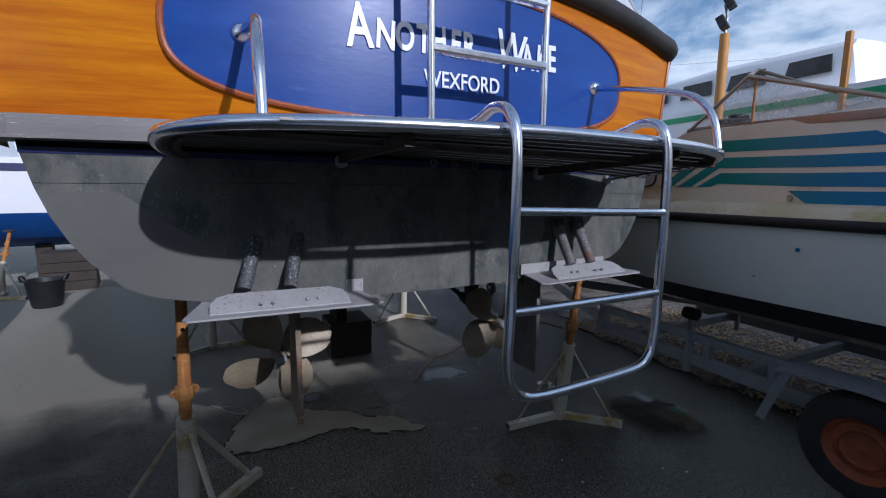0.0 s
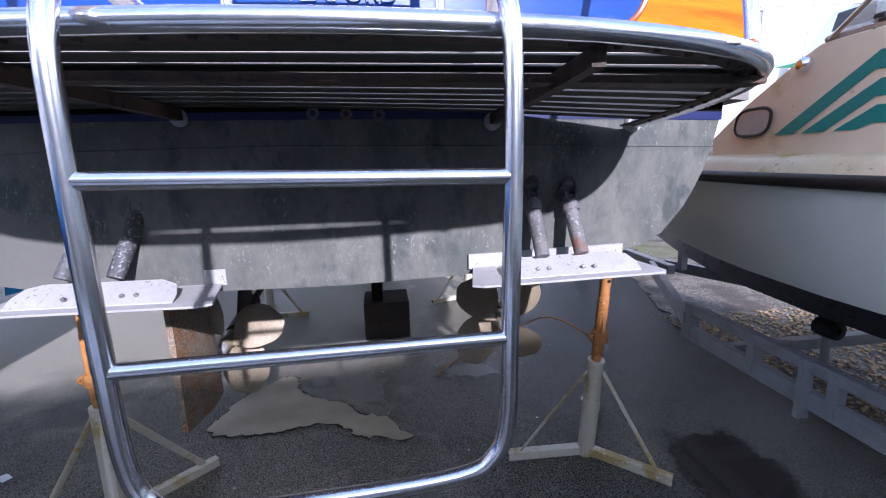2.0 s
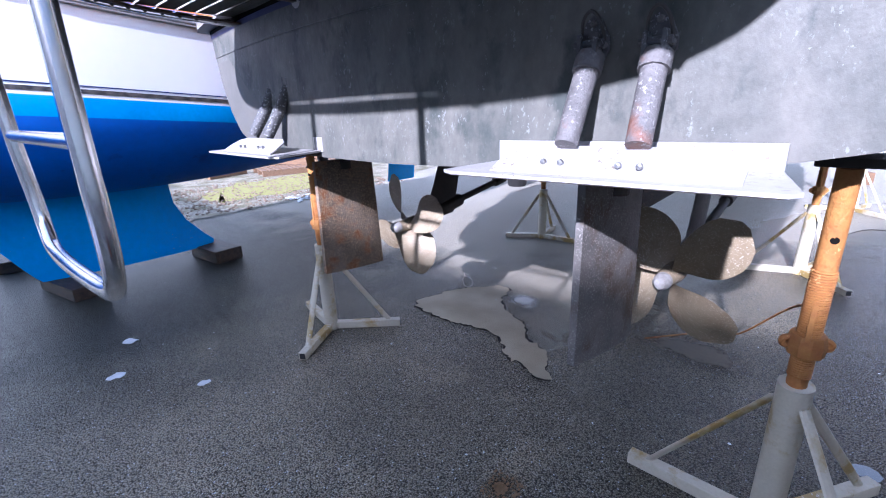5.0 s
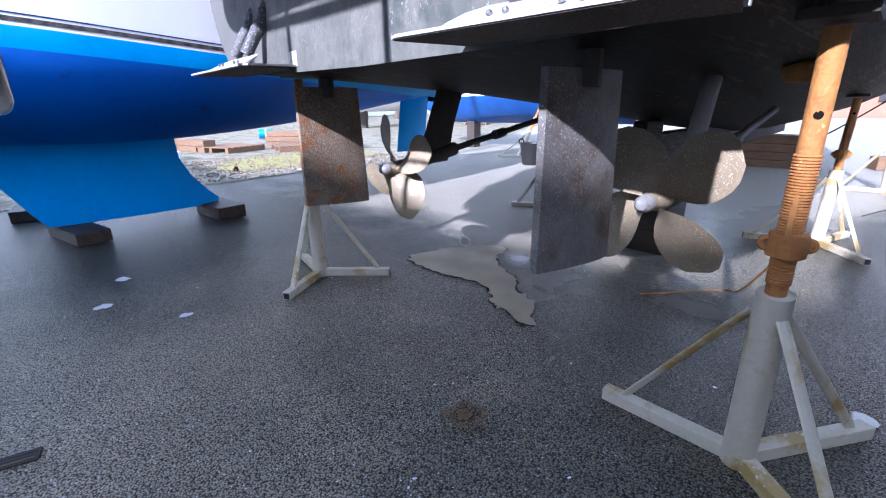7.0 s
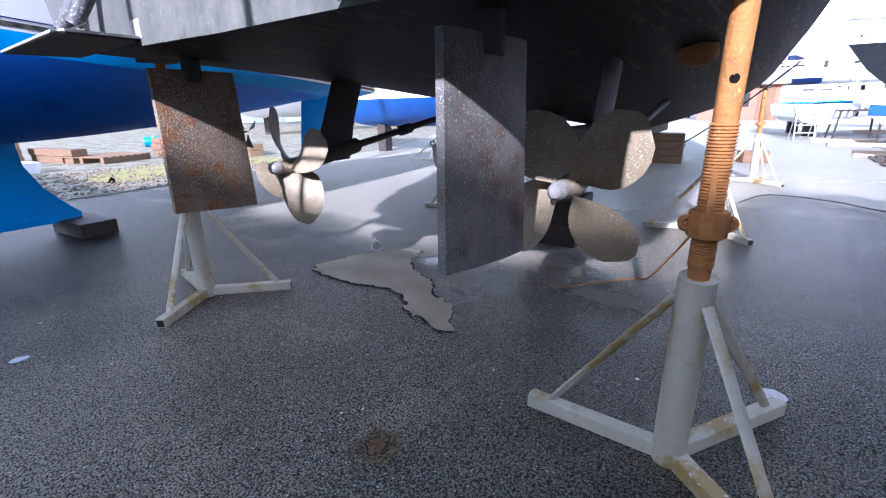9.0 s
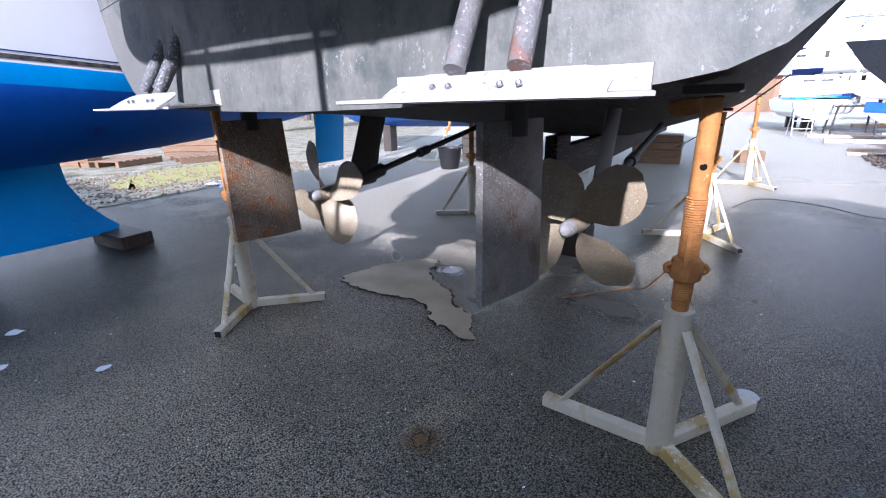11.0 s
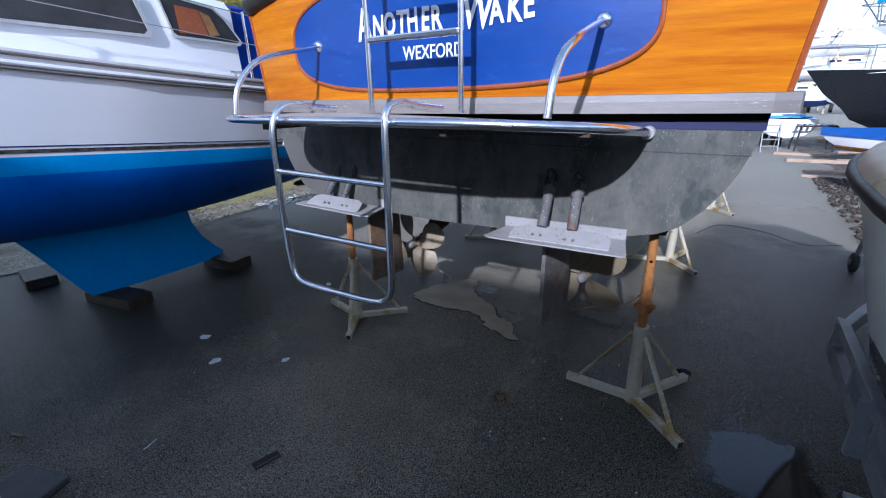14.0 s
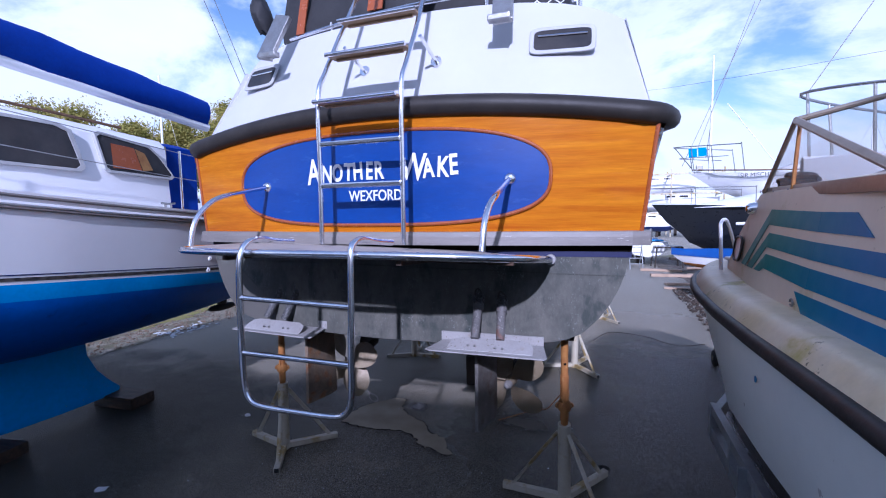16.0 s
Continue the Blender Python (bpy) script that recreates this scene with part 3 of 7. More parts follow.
sheet("silt_patch", ragged([(1.95, 3.95), (2.2, 4.25), (2.7, 4.25), (2.98, 3.92), (2.7, 3.6), (2.2, 3.6)], 0.03, 5, 2.0), 0.004, M["thinsilt"], "small tan silt stain under a propeller", "silt patch", kind="stuff")
sheet("silt_patch", ragged([(1.19, 3.95), (1.22, 4.15), (1.40, 4.18), (1.56, 4.08), (1.56, 3.85), (1.38, 3.76), (1.24, 3.86)], 0.02, 5, 3.0), 0.0045, M["palesilt"], "pale washed silt beside a rudder", "silt patch", kind="stuff")
sheet("puddle", ragged([(2.98, 2.72), (3.05, 3.1), (3.3, 3.35), (3.6, 3.35), (3.9, 3.05), (3.98, 2.66), (3.9, 2.3), (3.5, 2.08), (3.1, 2.3)], 0.03, 9, 5.0), 0.005, M["water"], "still rain puddle mirroring the sky", "puddle", kind="stuff")

sheet("rust_stain", ragged([(1.98, 2.32), (1.98, 2.68), (2.36, 2.68), (2.36, 2.32)], 0.01, 4, 4.0), 0.0035, M["ruststain"], "brown rust stain soaked into asphalt", "stain", kind="stuff")


def chips(name, n, area, size, material, label, flat=0.5, seed=1):
    """Loose small bits strewn over an area."""
    rnd = random.Random(seed)
    ball = bmesh.new()
    bmesh.ops.create_icosphere(ball, subdivisions=1, radius=0.6)
    shape = [v.co.copy() for v in ball.verts]
    tris = [[v.index for v in f.verts] for f in ball.faces]
    ball.free()
    verts, faces = [], []
    for _ in range(n):
        x, y, s = rnd.uniform(area[0], area[1]), rnd.uniform(area[2], area[3]), rnd.uniform(*size)
        m = Matrix.Translation((x, y, s * flat * 0.5 + 0.006)) @ Euler((0, 0, rnd.uniform(0, 6.3))).to_matrix().to_4x4() @ Matrix.Diagonal((s, s * rnd.uniform(0.5, 0.9), s * flat, 1))
        k = len(verts)
        verts += [(m @ (v * rnd.uniform(0.85, 1.1)))[:] for v in shape]
        faces += [[k + i for i in t] for t in tris]
    me = bpy.data.meshes.new(name)
    me.from_pydata(verts, [], faces)
    me.materials.append(material)
    return tagged(new(name, me), label, "stones", kind="stuff")


M["goldpebble"] = mat("golden pea gravel", (0.31, 0.20, 0.095), (0.38, 0.29, 0.19), rough=0.7, scale=40, sharp=0.06)
M["pebble"] = mat("brown pebbles", (0.14, 0.095, 0.06), (0.22, 0.165, 0.12), rough=0.8, scale=9, sharp=0.1)
M["paintchip"] = mat("white paint flakes", (0.6, 0.62, 0.64), rough=0.6, scale=20)
M["rustchip"] = mat("rust-brown crumbs", (0.16, 0.10, 0.05), rough=0.9, scale=20)
chips("pebbles", 4200, (4.45, 6.2, 0.8, 4.6), (0.018, 0.042), M["goldpebble"], "golden brown pebbles scattered beneath the trailer", 0.6, 2)
chips("paint_flakes", 90, (-1.6, 3.2, 0.2, 4.6), (0.006, 0.014), M["paintchip"], "pale paint flakes and chips on asphalt", 0.2, 3)
chips("dark_stones", 900, (4.72, 5.9, 7.4, 12.8), (0.03, 0.085), M["darkstone"], "dark brown stones heaped along the lane", 0.6, 11)
chips("paint_debris", 60, (-4.15, -3.5, 5.0, 6.0), (0.03, 0.10), M["paintchip"], "pale scraped paint debris on the pebbles", 0.25, 12)
chips("rust_crumbs", 120, (2.11, 2.24, 2.43, 2.56), (0.005, 0.013), M["rustchip"], "brown rusty crumbs on the asphalt", 0.3, 4)
chips("gravel_stones", 1800, (-6.8, -3.7, 2.0, 7.5), (0.02, 0.05), M["pebble"], "loose stones on the gravel", 0.6, 5)
for x, y, s, a in ((-0.225, 1.926, 0.06, 20), (0.179, 1.763, 0.055, 60), (-0.15, 3.2, 0.05, 100), (0.62, 2.05, 0.04, 10)):
    out = [(x + s * (0.35 + 0.5 * abs(math.sin(2.3 * k + a))) * math.cos(k * 0.63 + a), y + s * (0.25 + 0.6 * abs(math.sin(3.7 * k + 2 * a))) * math.sin(k * 0.63 + a), 0.003) for k in range(10)]
    tagged(part("paint_scrap", prism(out, (0, 0, 0.003)), M["paintchip"]), "scrap of white paint skin lying on asphalt", "scrap", group="paint scraps")

# ---- motor cruiser ----
BOAT = pose(1.765, 2.44, 0, 0, 0, 1.5)
INV = BOAT.inverted()
cruiser = tagged(new("motor_cruiser"), "motor cruiser on stands with varnished transom and blue name panel", "boat")
cruiser.matrix_basis = BOAT


def cpart(name, bm, material, parent=None, label="", smooth=False, in_world=False):
    if in_world:
        bm.transform(INV)
    return part(name, bm, material, parent or cruiser, label, smooth)


def crown(u):
    return 0.06 * u * u


def upper(u):
    """The wooden transom stands proud of the hull below it."""
    return 0.075 * u * u - 0.065


HALF = [(0.0, 1.140), (0.5, 1.148), (0.9, 1.165), (1.06, 1.185), (1.16, 1.205), (1.245, 1.245), (1.335, 1.335), (1.39, 1.415), (1.435, 1.50), (1.47, 1.60), (1.50, 1.72), (1.515, 1.82)]
OUT = [(-u, w) for u, w in HALF[:0:-1]] + HALF
cols = [i * 0.1 for i in range(-9, 10)]
US = sorted(set([u for u, _ in OUT if abs(u) > 0.95] + cols))
# transom plate below the strake
rows = []
for u in US:
    wb = lerp(HALF, abs(u))
    rows.append([(u, crown(u), wb + (1.80 - wb) * k / 8) for k in range(9)])
transom = cpart("transom", loft(rows), M["transom"], label="worn grey antifouled transom with scuffs", smooth=True)
fresh = []
for k in range(14):
    u = -1.49 + 0.05 * k
    wb, wt = lerp(HALF, abs(u)), min(1.585, 1.585 - 0.75 * max(0.0, u + 1.24))
    if wt > wb + 0.004:
        fresh.append([(u, crown(u) - 0.002, wb + (wt - wb) * q / 4) for q in range(5)])
cpart("fresh_paint", loft(fresh), M["freshgrey"], transom, "patch of plain fresh grey antifouling", smooth=True)
# underwater hull and topsides, running forward
STATIONS = [(0.0, 1.0, 0.0), (0.5, 1.005, 0.03), (1.5, 1.02, 0.12), (3.0, 1.04, 0.30), (5.0, 1.05, 0.46), (7.0, 0.99, 0.52), (8.6, 0.80, 0.46), (9.8, 0.50, 0.22), (10.6, 0.22, 0.0), (11.1, 0.03, -0.3)]
rings = []
for v, k, drop in STATIONS:
    ring = []
    for u, w in OUT:
        f = 1 - abs(u) / 1.515
        flare = 1.0 + 0.12 * (v / 11.1) * max(0, (w - 1.5))
        rise = 0.9 * max(0.0, (v - 7.0) / 4.0) ** 2 * (1 - f * 0.2) if w < 1.7 else 0.25 * max(0.0, (v - 7.0) / 4.0)
        ring.append((u * k * flare, v + crown(u) * max(0, 1 - v), w - drop * f ** 0.8 + rise))
    rings.append(ring)
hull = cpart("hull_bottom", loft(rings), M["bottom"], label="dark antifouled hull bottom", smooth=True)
topside = bmesh.new()
for sgn in (-1, 1):
    rs = []
    for v, k, drop in STATIONS:
        base_z = 1.82 + 0.25 * max(0.0, (v - 7.0) / 4.0)
        rs.append([(sgn * (1.515 + 0.10 * q) * k * (1 + 0.03 * q), v + crown(1.5) * max(0, 1 - v), base_z + 0.62 * q + 0.25 * q * max(0, v - 4) / 7) for q in (0, 0.33, 0.66, 1)])
    loft(rs, bm=topside)
cpart("topside", topside, M["varnish"], label="varnished wooden topsides", smooth=True)
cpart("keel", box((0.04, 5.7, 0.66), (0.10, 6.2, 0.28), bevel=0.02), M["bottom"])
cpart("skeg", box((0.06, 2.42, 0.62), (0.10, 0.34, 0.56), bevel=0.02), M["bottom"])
# shadow below the overhanging strake, drawn as a black strip
cpart("strake_shadow", loft([[(u, crown(u) - 0.003, 1.722 - 0.006 * u), (u, crown(u) - 0.003, 1.760)] for u in US if abs(u) < 1.51]), M["shadeblack"], transom, "black strip painted as the shadow under the strake", smooth=True)
cpart("boot_stripe", loft([[(u, crown(u) - 0.003, 1.696 - 0.010 * u), (u, crown(u) - 0.003, 1.722 - 0.006 * u)] for u in US if abs(u) < 1.505]), M["bluestripe"], transom, "thin blue boot stripe", smooth=True)
cpart("paint_ridge", tube([(u, crown(u), 1.612 - 0.022 * max(u, -0.2)) for u in US if abs(u) < 1.475], 0.004, 6, flat=0.8), M["transom"], transom)
# wooden transom planking above the strake


def sheer(u):
    return 2.515 - 0.115 * (u / 1.6) ** 2


rows = []
for i in range(-16, 17):
    u = i / 10
    kk = u / 1.6
    rows.append([((1.545 + 0.075 * q) * kk, upper(u), 1.815 + (sheer(u) + 0.03 - 1.815) * q) for q in (0, 0.25, 0.5, 0.75, 1)])
panel = cpart("transom_panel", loft(rows), M["varnish"], label="glossy varnished mahogany transom", smooth=True)
cpart("panel_edge", tube([(1.62, upper(1.6), 2.42), (1.545, upper(1.6), 1.82)], 0.012, 8), M["rim"], panel)
cpart("panel_edge", tube([(-1.62, upper(1.6), 2.42), (-1.545, upper(1.6), 1.82)], 0.012, 8), M["rim"], panel)
strake = [(-1.63, 0.40), (-1.59, upper(1.6) - 0.01)] + [(i / 10, upper(i / 10) - 0.022) for i in range(-15, 16)] + [(1.59, upper(1.6) - 0.01), (1.63, 0.40)]
rows = [[(u, v + 0.06, 1.835), (u, v, 1.828), (u, v - 0.008, 1.80), (u, v - 0.012, 1.752), (u, v + 0.10, 1.748)] for u, v in strake]
cpart("rubbing_strake", loft(rows, caps=True), M["greyrub"], label="flat grey rubbing strake")
# blue oval with the name


def oval(k, scale=1.0):
    a = 2 * math.pi * k / 72
    c, s = math.cos(a), math.sin(a)
    u = 1.065 * scale * math.copysign(abs(c) ** 0.72, c)
    w = 2.145 + 0.282 * scale * math.copysign(abs(s) ** 0.72, s) + 0.012 - 0.012 * u * u
    return (u, upper(u) - 0.008, w)


bm = bmesh.new()
top, low = [], []
for i in range(37):
    a = oval(i)
    b = oval(72 - i)
    top.append(a)
    low.append(b)
loft([[Vector(a).lerp(Vector(b), q / 4) for q in range(5)] for a, b in zip(top, low)], bm=bm)
bmesh.ops.remove_doubles(bm, verts=bm.verts[:], dist=0.001)
name_panel = cpart("name_panel", bm, M["nameblue"], panel, "hand-painted blue oval name panel", smooth=True)
cpart("oval_moulding", tube([oval(k, 1.006) for k in range(72)], 0.011, 8, closed=True), M["rim"], panel, "dark varnished moulding", smooth=True)


def on_panel(x, z, tilt=0.0):
    u = x - 1.765
    return pose(u, upper(u) - 0.0125, z, 90, tilt, math.degrees(math.atan(0.15 * u)))


for text, x, z, size, sq, tilt in (("A", 1.300, 2.138, 0.225, 0.66, 3), ("N", 1.405, 2.148, 0.150, 0.72, -3), ("O", 1.490, 2.150, 0.150, 0.66, 2), ("T", 1.576, 2.154, 0.150, 0.72, -2), ("H", 1.644, 2.154, 0.150, 0.66, 3), ("E", 1.730, 2.156, 0.150, 0.66, -2), ("R", 1.792, 2.154, 0.150, 0.68, 2),
                                   ("W", 1.960, 2.148, 0.225, 0.68, -5), ("A", 2.110, 2.151, 0.155, 0.66, 4), ("K", 2.190, 2.156, 0.165, 0.68, -3), ("E", 2.268, 2.164, 0.165, 0.66, 3)):
    letters(text, size, M["white_letter"], name_panel, on_panel(x, z, -tilt), bold=0.004, squeeze=sq)
letters("WEXFORD", 0.094, M["white_letter"], name_panel, on_panel(1.610, 2.022), bold=0.001, squeeze=0.80)
# gunwale fender and bulwark
fender = [(-1.66, 1.6, 2.60), (-1.70, 0.6, 2.50), (-1.69, 0.30, 2.46)] + [(u, upper(u) - 0.0, sheer(u) + 0.055) for u in [-1.60 + 0.16 * i for i in range(21)]] + [(1.69, 0.30, 2.46), (1.70, 0.6, 2.50), (1.66, 1.6, 2.60)]
cpart("gunwale_fender", tube(rounded(fender, 3), 0.062, 12), M["rubber"], label="thick black rubber gunwale fender", smooth=True)
rows = []
for i in range(-16, 17):
    kk = i / 16
    e = abs(kk) ** 6
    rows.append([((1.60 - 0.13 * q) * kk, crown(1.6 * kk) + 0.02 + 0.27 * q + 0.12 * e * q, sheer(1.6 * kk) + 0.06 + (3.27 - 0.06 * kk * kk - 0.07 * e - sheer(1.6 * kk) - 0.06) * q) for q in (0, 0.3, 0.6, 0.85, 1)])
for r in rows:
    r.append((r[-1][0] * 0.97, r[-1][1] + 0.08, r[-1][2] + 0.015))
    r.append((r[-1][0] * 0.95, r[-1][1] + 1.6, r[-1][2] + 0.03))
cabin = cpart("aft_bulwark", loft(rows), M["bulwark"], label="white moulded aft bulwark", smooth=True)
for sgn in (-1, 1):
    rs = [[(sgn * 1.60, 0.17, 2.46), (sgn * 1.47, 0.52, 3.14)], [(sgn * 1.60, 1.7, 2.56), (sgn * 1.42, 1.9, 3.2)], [(sgn * 1.3, 7, 2.7), (sgn * 1.1, 6.6, 3.3)]]
    cpart("cabin_side", loft(rs), M["gelcoat"], cabin)


def bul(u, w):
    """Point and lean on the aft bulwark."""
    q = (w - sheer(u) - 0.06) / (3.27 - sheer(u) - 0.06)
    return crown(u) + 0.02 + 0.27 * q


for uc, wc, hw, lean_ in ((-1.085, 2.985, 0.155, 0.25), (1.11, 2.955, 0.190, 0.0)):
    def frame_ring(sx, sz, off):
        pts = []
        for k in range(28):
            a = 2 * math.pi * k / 28
            c, s = math.cos(a), math.sin(a)
            u = uc + sx * math.copysign(abs(c) ** 0.3, c)
            w = wc + sz * math.copysign(abs(s) ** 0.3, s)
            u += lean_ * (w - wc)
            pts.append((u, bul(u, w) - off, w))
        return pts
    window = cpart("aft_window", loft([frame_ring(hw, 0.092, 0.0), frame_ring(hw - 0.004, 0.088, 0.007), frame_ring(hw - 0.026, 0.066, 0.007), frame_ring(hw - 0.030, 0.062, -0.006)], close_ring=True), M["paleframe"], cabin, "small window in a pale rounded frame", smooth=True)
    bm = bmesh.new()
    bm.faces.new([bm.verts.new(p) for p in frame_ring(hw - 0.026, 0.066, 0.003)])
    cpart("pane", bm, M["glassdark"], window, "dark cabin glass")
    # bright bar added as the highlight strip across the dark pane
    cpart("pane_highlight", tube([(uc + x_ + lean_ * 0.030, bul(uc + x_, wc + 0.030) - 0.008, wc + 0.030) for x_ in (-hw + 0.05, hw - 0.05)], 0.009, 8, flat=0.6), M["steel"], window)
for uc, lean in ((-0.86, 14), (0.78, -3)):
    bracket = cpart("davit_bracket", box((uc, 0.14, 3.20), (0.12, 0.035, 0.36), bevel=0.006, rx=-20, ry=lean), M["dullsteel"], label="dull steel davit bracket")
    cpart("clamp", box((uc + lean * 0.002, 0.05, 3.045), (0.13, 0.055, 0.035), bevel=0.006), M["dullsteel"], bracket)
# canvas hood and rail on top
rail = cpart("top_rail", tube(rounded([(-1.0, 0.50, 3.34), (-0.2, 0.46, 3.40), (0.6, 0.46, 3.40), (1.30, 0.55, 3.30)], 6), 0.014, 8), M["steel"], smooth=True)
for i in range(-2, 3):
    cpart("stanchion", tube([(i * 0.6, 0.50, 3.24), (i * 0.6, 0.47, 3.40)], 0.012, 8), M["steel"], rail)
hoodrows = []
for i in range(13):
    u = -1.10 + 0.10 * i
    hoodrows.append([(u, 0.56 + 0.02 * math.sin(i * 2.1), 3.26), (u + 0.01, 0.52 + 0.03 * math.sin(i * 1.7), 3.42), (u, 0.58 + 0.03 * math.cos(i * 2.3), 3.75), (u + 0.1, 0.9, 4.15)])
hood = cpart("canvas_hood", loft(hoodrows), M["blackcanvas"], label="black canvas wheelhouse hood laced to the coaming", smooth=True)
for u0, u1, z0, z1 in ((-0.93, -0.86, 3.36, 3.72), (-0.30, -0.18, 3.44, 3.80), (0.22, 0.30, 3.42, 3.78)):
    cpart("hood_strip", prism([(u0, 0.49, z0), (u1, 0.49, z0), (u1 + 0.03, 0.54, z1), (u0 + 0.03, 0.54, z1)], (0, -0.012, 0)), M["rim"], hood, "brown wooden batten")
for k in range(9):
    cpart("lacing_hook", ring_profile([(0.001, -0.012), (0.014, -0.010), (0.016, 0.0), (0.001, 0.004)], (-1.08 + 0.28 * k, 0.485, 3.275), "y", 8), M["steel"], hood, "steel lacing hook")
cpart("wheelhouse", box((0.1, 2.6, 3.70), (2.0, 3.2, 1.0), bevel=0.12), M["blackcanvas"], label="black covered wheelhouse")
bundle = []
for i in range(7):
    bundle.append([(-1.20 + 0.08 * math.cos(a) * math.sin(0.5 + i * 0.38) - 0.04 * i * 0.3, 0.46 + 0.10 * math.sin(a) * math.sin(0.5 + i * 0.38), 3.40 + 0.05 * i + 0.02 * math.sin(3 * a + i)) for a in [2 * math.pi * k / 10 for k in range(10)]])
cpart("rolled_cover", loft(bundle, close_ring=True, caps=True), M["blackcanvas"], label="bundled black cover tied to the rail", smooth=True)
lace = [(-1.12 + 0.05 * i, 0.50, 3.275 + (0.04 if i % 2 else 0.0)) for i in range(46)]
cpart("lacing_cord", tube(lace, 0.005, 5), M["white_letter"], rail, "white lacing cord")
# transom ladder
ladder = cpart("boarding_ladder", tube(rounded([(-0.22, -0.28, 1.765), (-0.22, -0.28, 2.2), (-0.22, -0.28, 2.62), (-0.22, -0.20, 2.78), (-0.22, -0.05, 3.02), (-0.20, 0.14, 3.34), (-0.18, 0.30, 3.62)], 5), 0.0145, 10), M["steel"], label="stainless boarding ladder with wooden treads", smooth=True)
cpart("ladder_post", tube(rounded([(0.305, -0.275, 1.765), (0.305, -0.275, 2.2), (0.305, -0.275, 2.62), (0.305, -0.20, 2.78), (0.305, -0.05, 3.02), (0.29, 0.14, 3.34), (0.27, 0.30, 3.62)], 5), 0.0145, 10), M["steel"], ladder, smooth=True)
for w, v in ((2.105, -0.278), (2.345, -0.278)):
    cpart("rung", box((0.0425, v, w), (0.52, 0.034, 0.03), bevel=0.008), M["steel"], ladder)
for w, v in ((2.555, -0.285), (2.86, -0.150), (3.115, -0.005), (3.36, 0.14)):
    step = cpart("tread", box((0.0425, v - 0.005, w + 0.020), (0.50, 0.085, 0.018), bevel=0.005), M["treadwood"], ladder, "weathered wooden tread")
    cpart("rung", tube([(-0.215, v - 0.055, w + 0.018), (0.30, v - 0.055, w + 0.018)], 0.0125, 10), M["steel"], step, "steel tube along the tread", smooth=True)
    cpart("tread_cleat", box((0.0425, v + 0.012, w + 0.004), (0.44, 0.02, 0.014), bevel=0.003), M["treadwood"], step)
for u in (-0.14, 0.36):
    cpart("standoff", tube([(u - 0.02, -0.08, 2.96), (u, 0.14, 2.88)], 0.011, 8), M["steel"], ladder)
    cpart("standoff_foot", tube([(u, 0.13, 2.885), (u, 0.15, 2.88)], 0.035, 12), M["steel"], ladder)


# swim platform
TUBE_END = [(0.68, 1.722), (1.765, 1.71), (2.85, 1.672)]
SLAT_END = [(0.7, 1.745), (1.3, 1.748), (1.765, 1.732), (2.29, 1.712), (2.83, 1.677)]


def pz(x, y, ends=TUBE_END):
    return 1.752 - (1.752 - lerp(ends, x)) * (y - 1.62) / 0.85


PLAN = [(2.83, 2.50), (2.845, 2.30), (2.835, 2.10), (2.79, 1.93), (2.68, 1.795), (2.50, 1.705), (2.25, 1.648), (1.95, 1.618), (1.765, 1.612)]
PLAN = PLAN + [(2 * 1.765 - x, y) for x, y in PLAN[-2::-1]]
edge = rounded([(x, y, pz(x, y)) for x, y in PLAN], 6)
platform = cpart("swim_platform", tube(edge, 0.0185, 12), M["steel"], label="slatted swim platform in a stainless tube frame", smooth=True, in_world=True)


def inward(p, d, dz):
    """A point of the rim moved towards the middle of the platform."""
    v = Vector((1.765 - p.x, 2.35 - min(p.y, 2.30), 0)).normalized() * d
    return (p.x + v.x, p.y + v.y, p.z + dz)


flange = cpart("inner_flange", loft([[inward(p, 0.012, -0.010), inward(p, 0.060, -0.013), inward(p, 0.060, -0.007), inward(p, 0.012, -0.004)] for p in edge], close_ring=True), M["barframe"], platform, "rust-stained flange", in_world=True)
for p in edge[4:-4:2]:
    c = inward(p, 0.034, -0.014)
    cpart("screw_head", ring_profile([(0.001, -0.005), (0.006, -0.004), (0.008, 0.002)], c, "z", 8), M["shaft"], flange, in_world=True)


def reach(y):
    xs = [p.x for p in edge if p.x > 1.765]
    best = min((p for p in edge if p.x > 1.765), key=lambda p: abs(p.y - y) - (0.001 * p.x))
    return best.x - 1.765


def board(y, half, width, lo, hi):
    """A plank across the platform that follows its slight twist."""
    rings = []
    for k in range(9):
        x = 1.765 + half * (-1 + k / 4)
        z = pz(x, y, SLAT_END)
        rings.append([(x, y - width / 2, z + lo), (x, y + width / 2, z + lo), (x, y + width / 2, z + hi), (x, y - width / 2, z + hi)])
    return loft(rings, close_ring=True, caps=True)


for i in range(10):
    y = 1.726 + 0.0775 * i
    h = min(reach(y), reach(y + 0.03)) - 0.018
    slat = cpart("slat", board(y, h, 0.0655, -0.002, 0.004), M["teak"], platform, "sun-bleached wooden slat", in_world=True)
    cpart("slat_underside", board(y, h - 0.002, 0.0652, -0.0042, -0.0022), M["slat"], slat, "grimy underside, coloured dark for its shade", in_world=True)
for x, ze in ((1.285, 1.720), (2.285, 1.690)):
    bm = loft([[(x + dx, y, z + dz) for dx, dz in ((-0.013, -0.018), (0.013, -0.018), (0.013, 0.016), (-0.013, 0.016))] for y, z in ((1.69, 1.722), (1.9, 1.722 + (ze - 1.722) * 0.32), (2.2, 1.722 + (ze - 1.722) * 0.68), (2.456, ze))], close_ring=True, caps=True)
    cpart("bearer", bm, M["barframe"], platform, "rust-stained bearer", in_world=True)
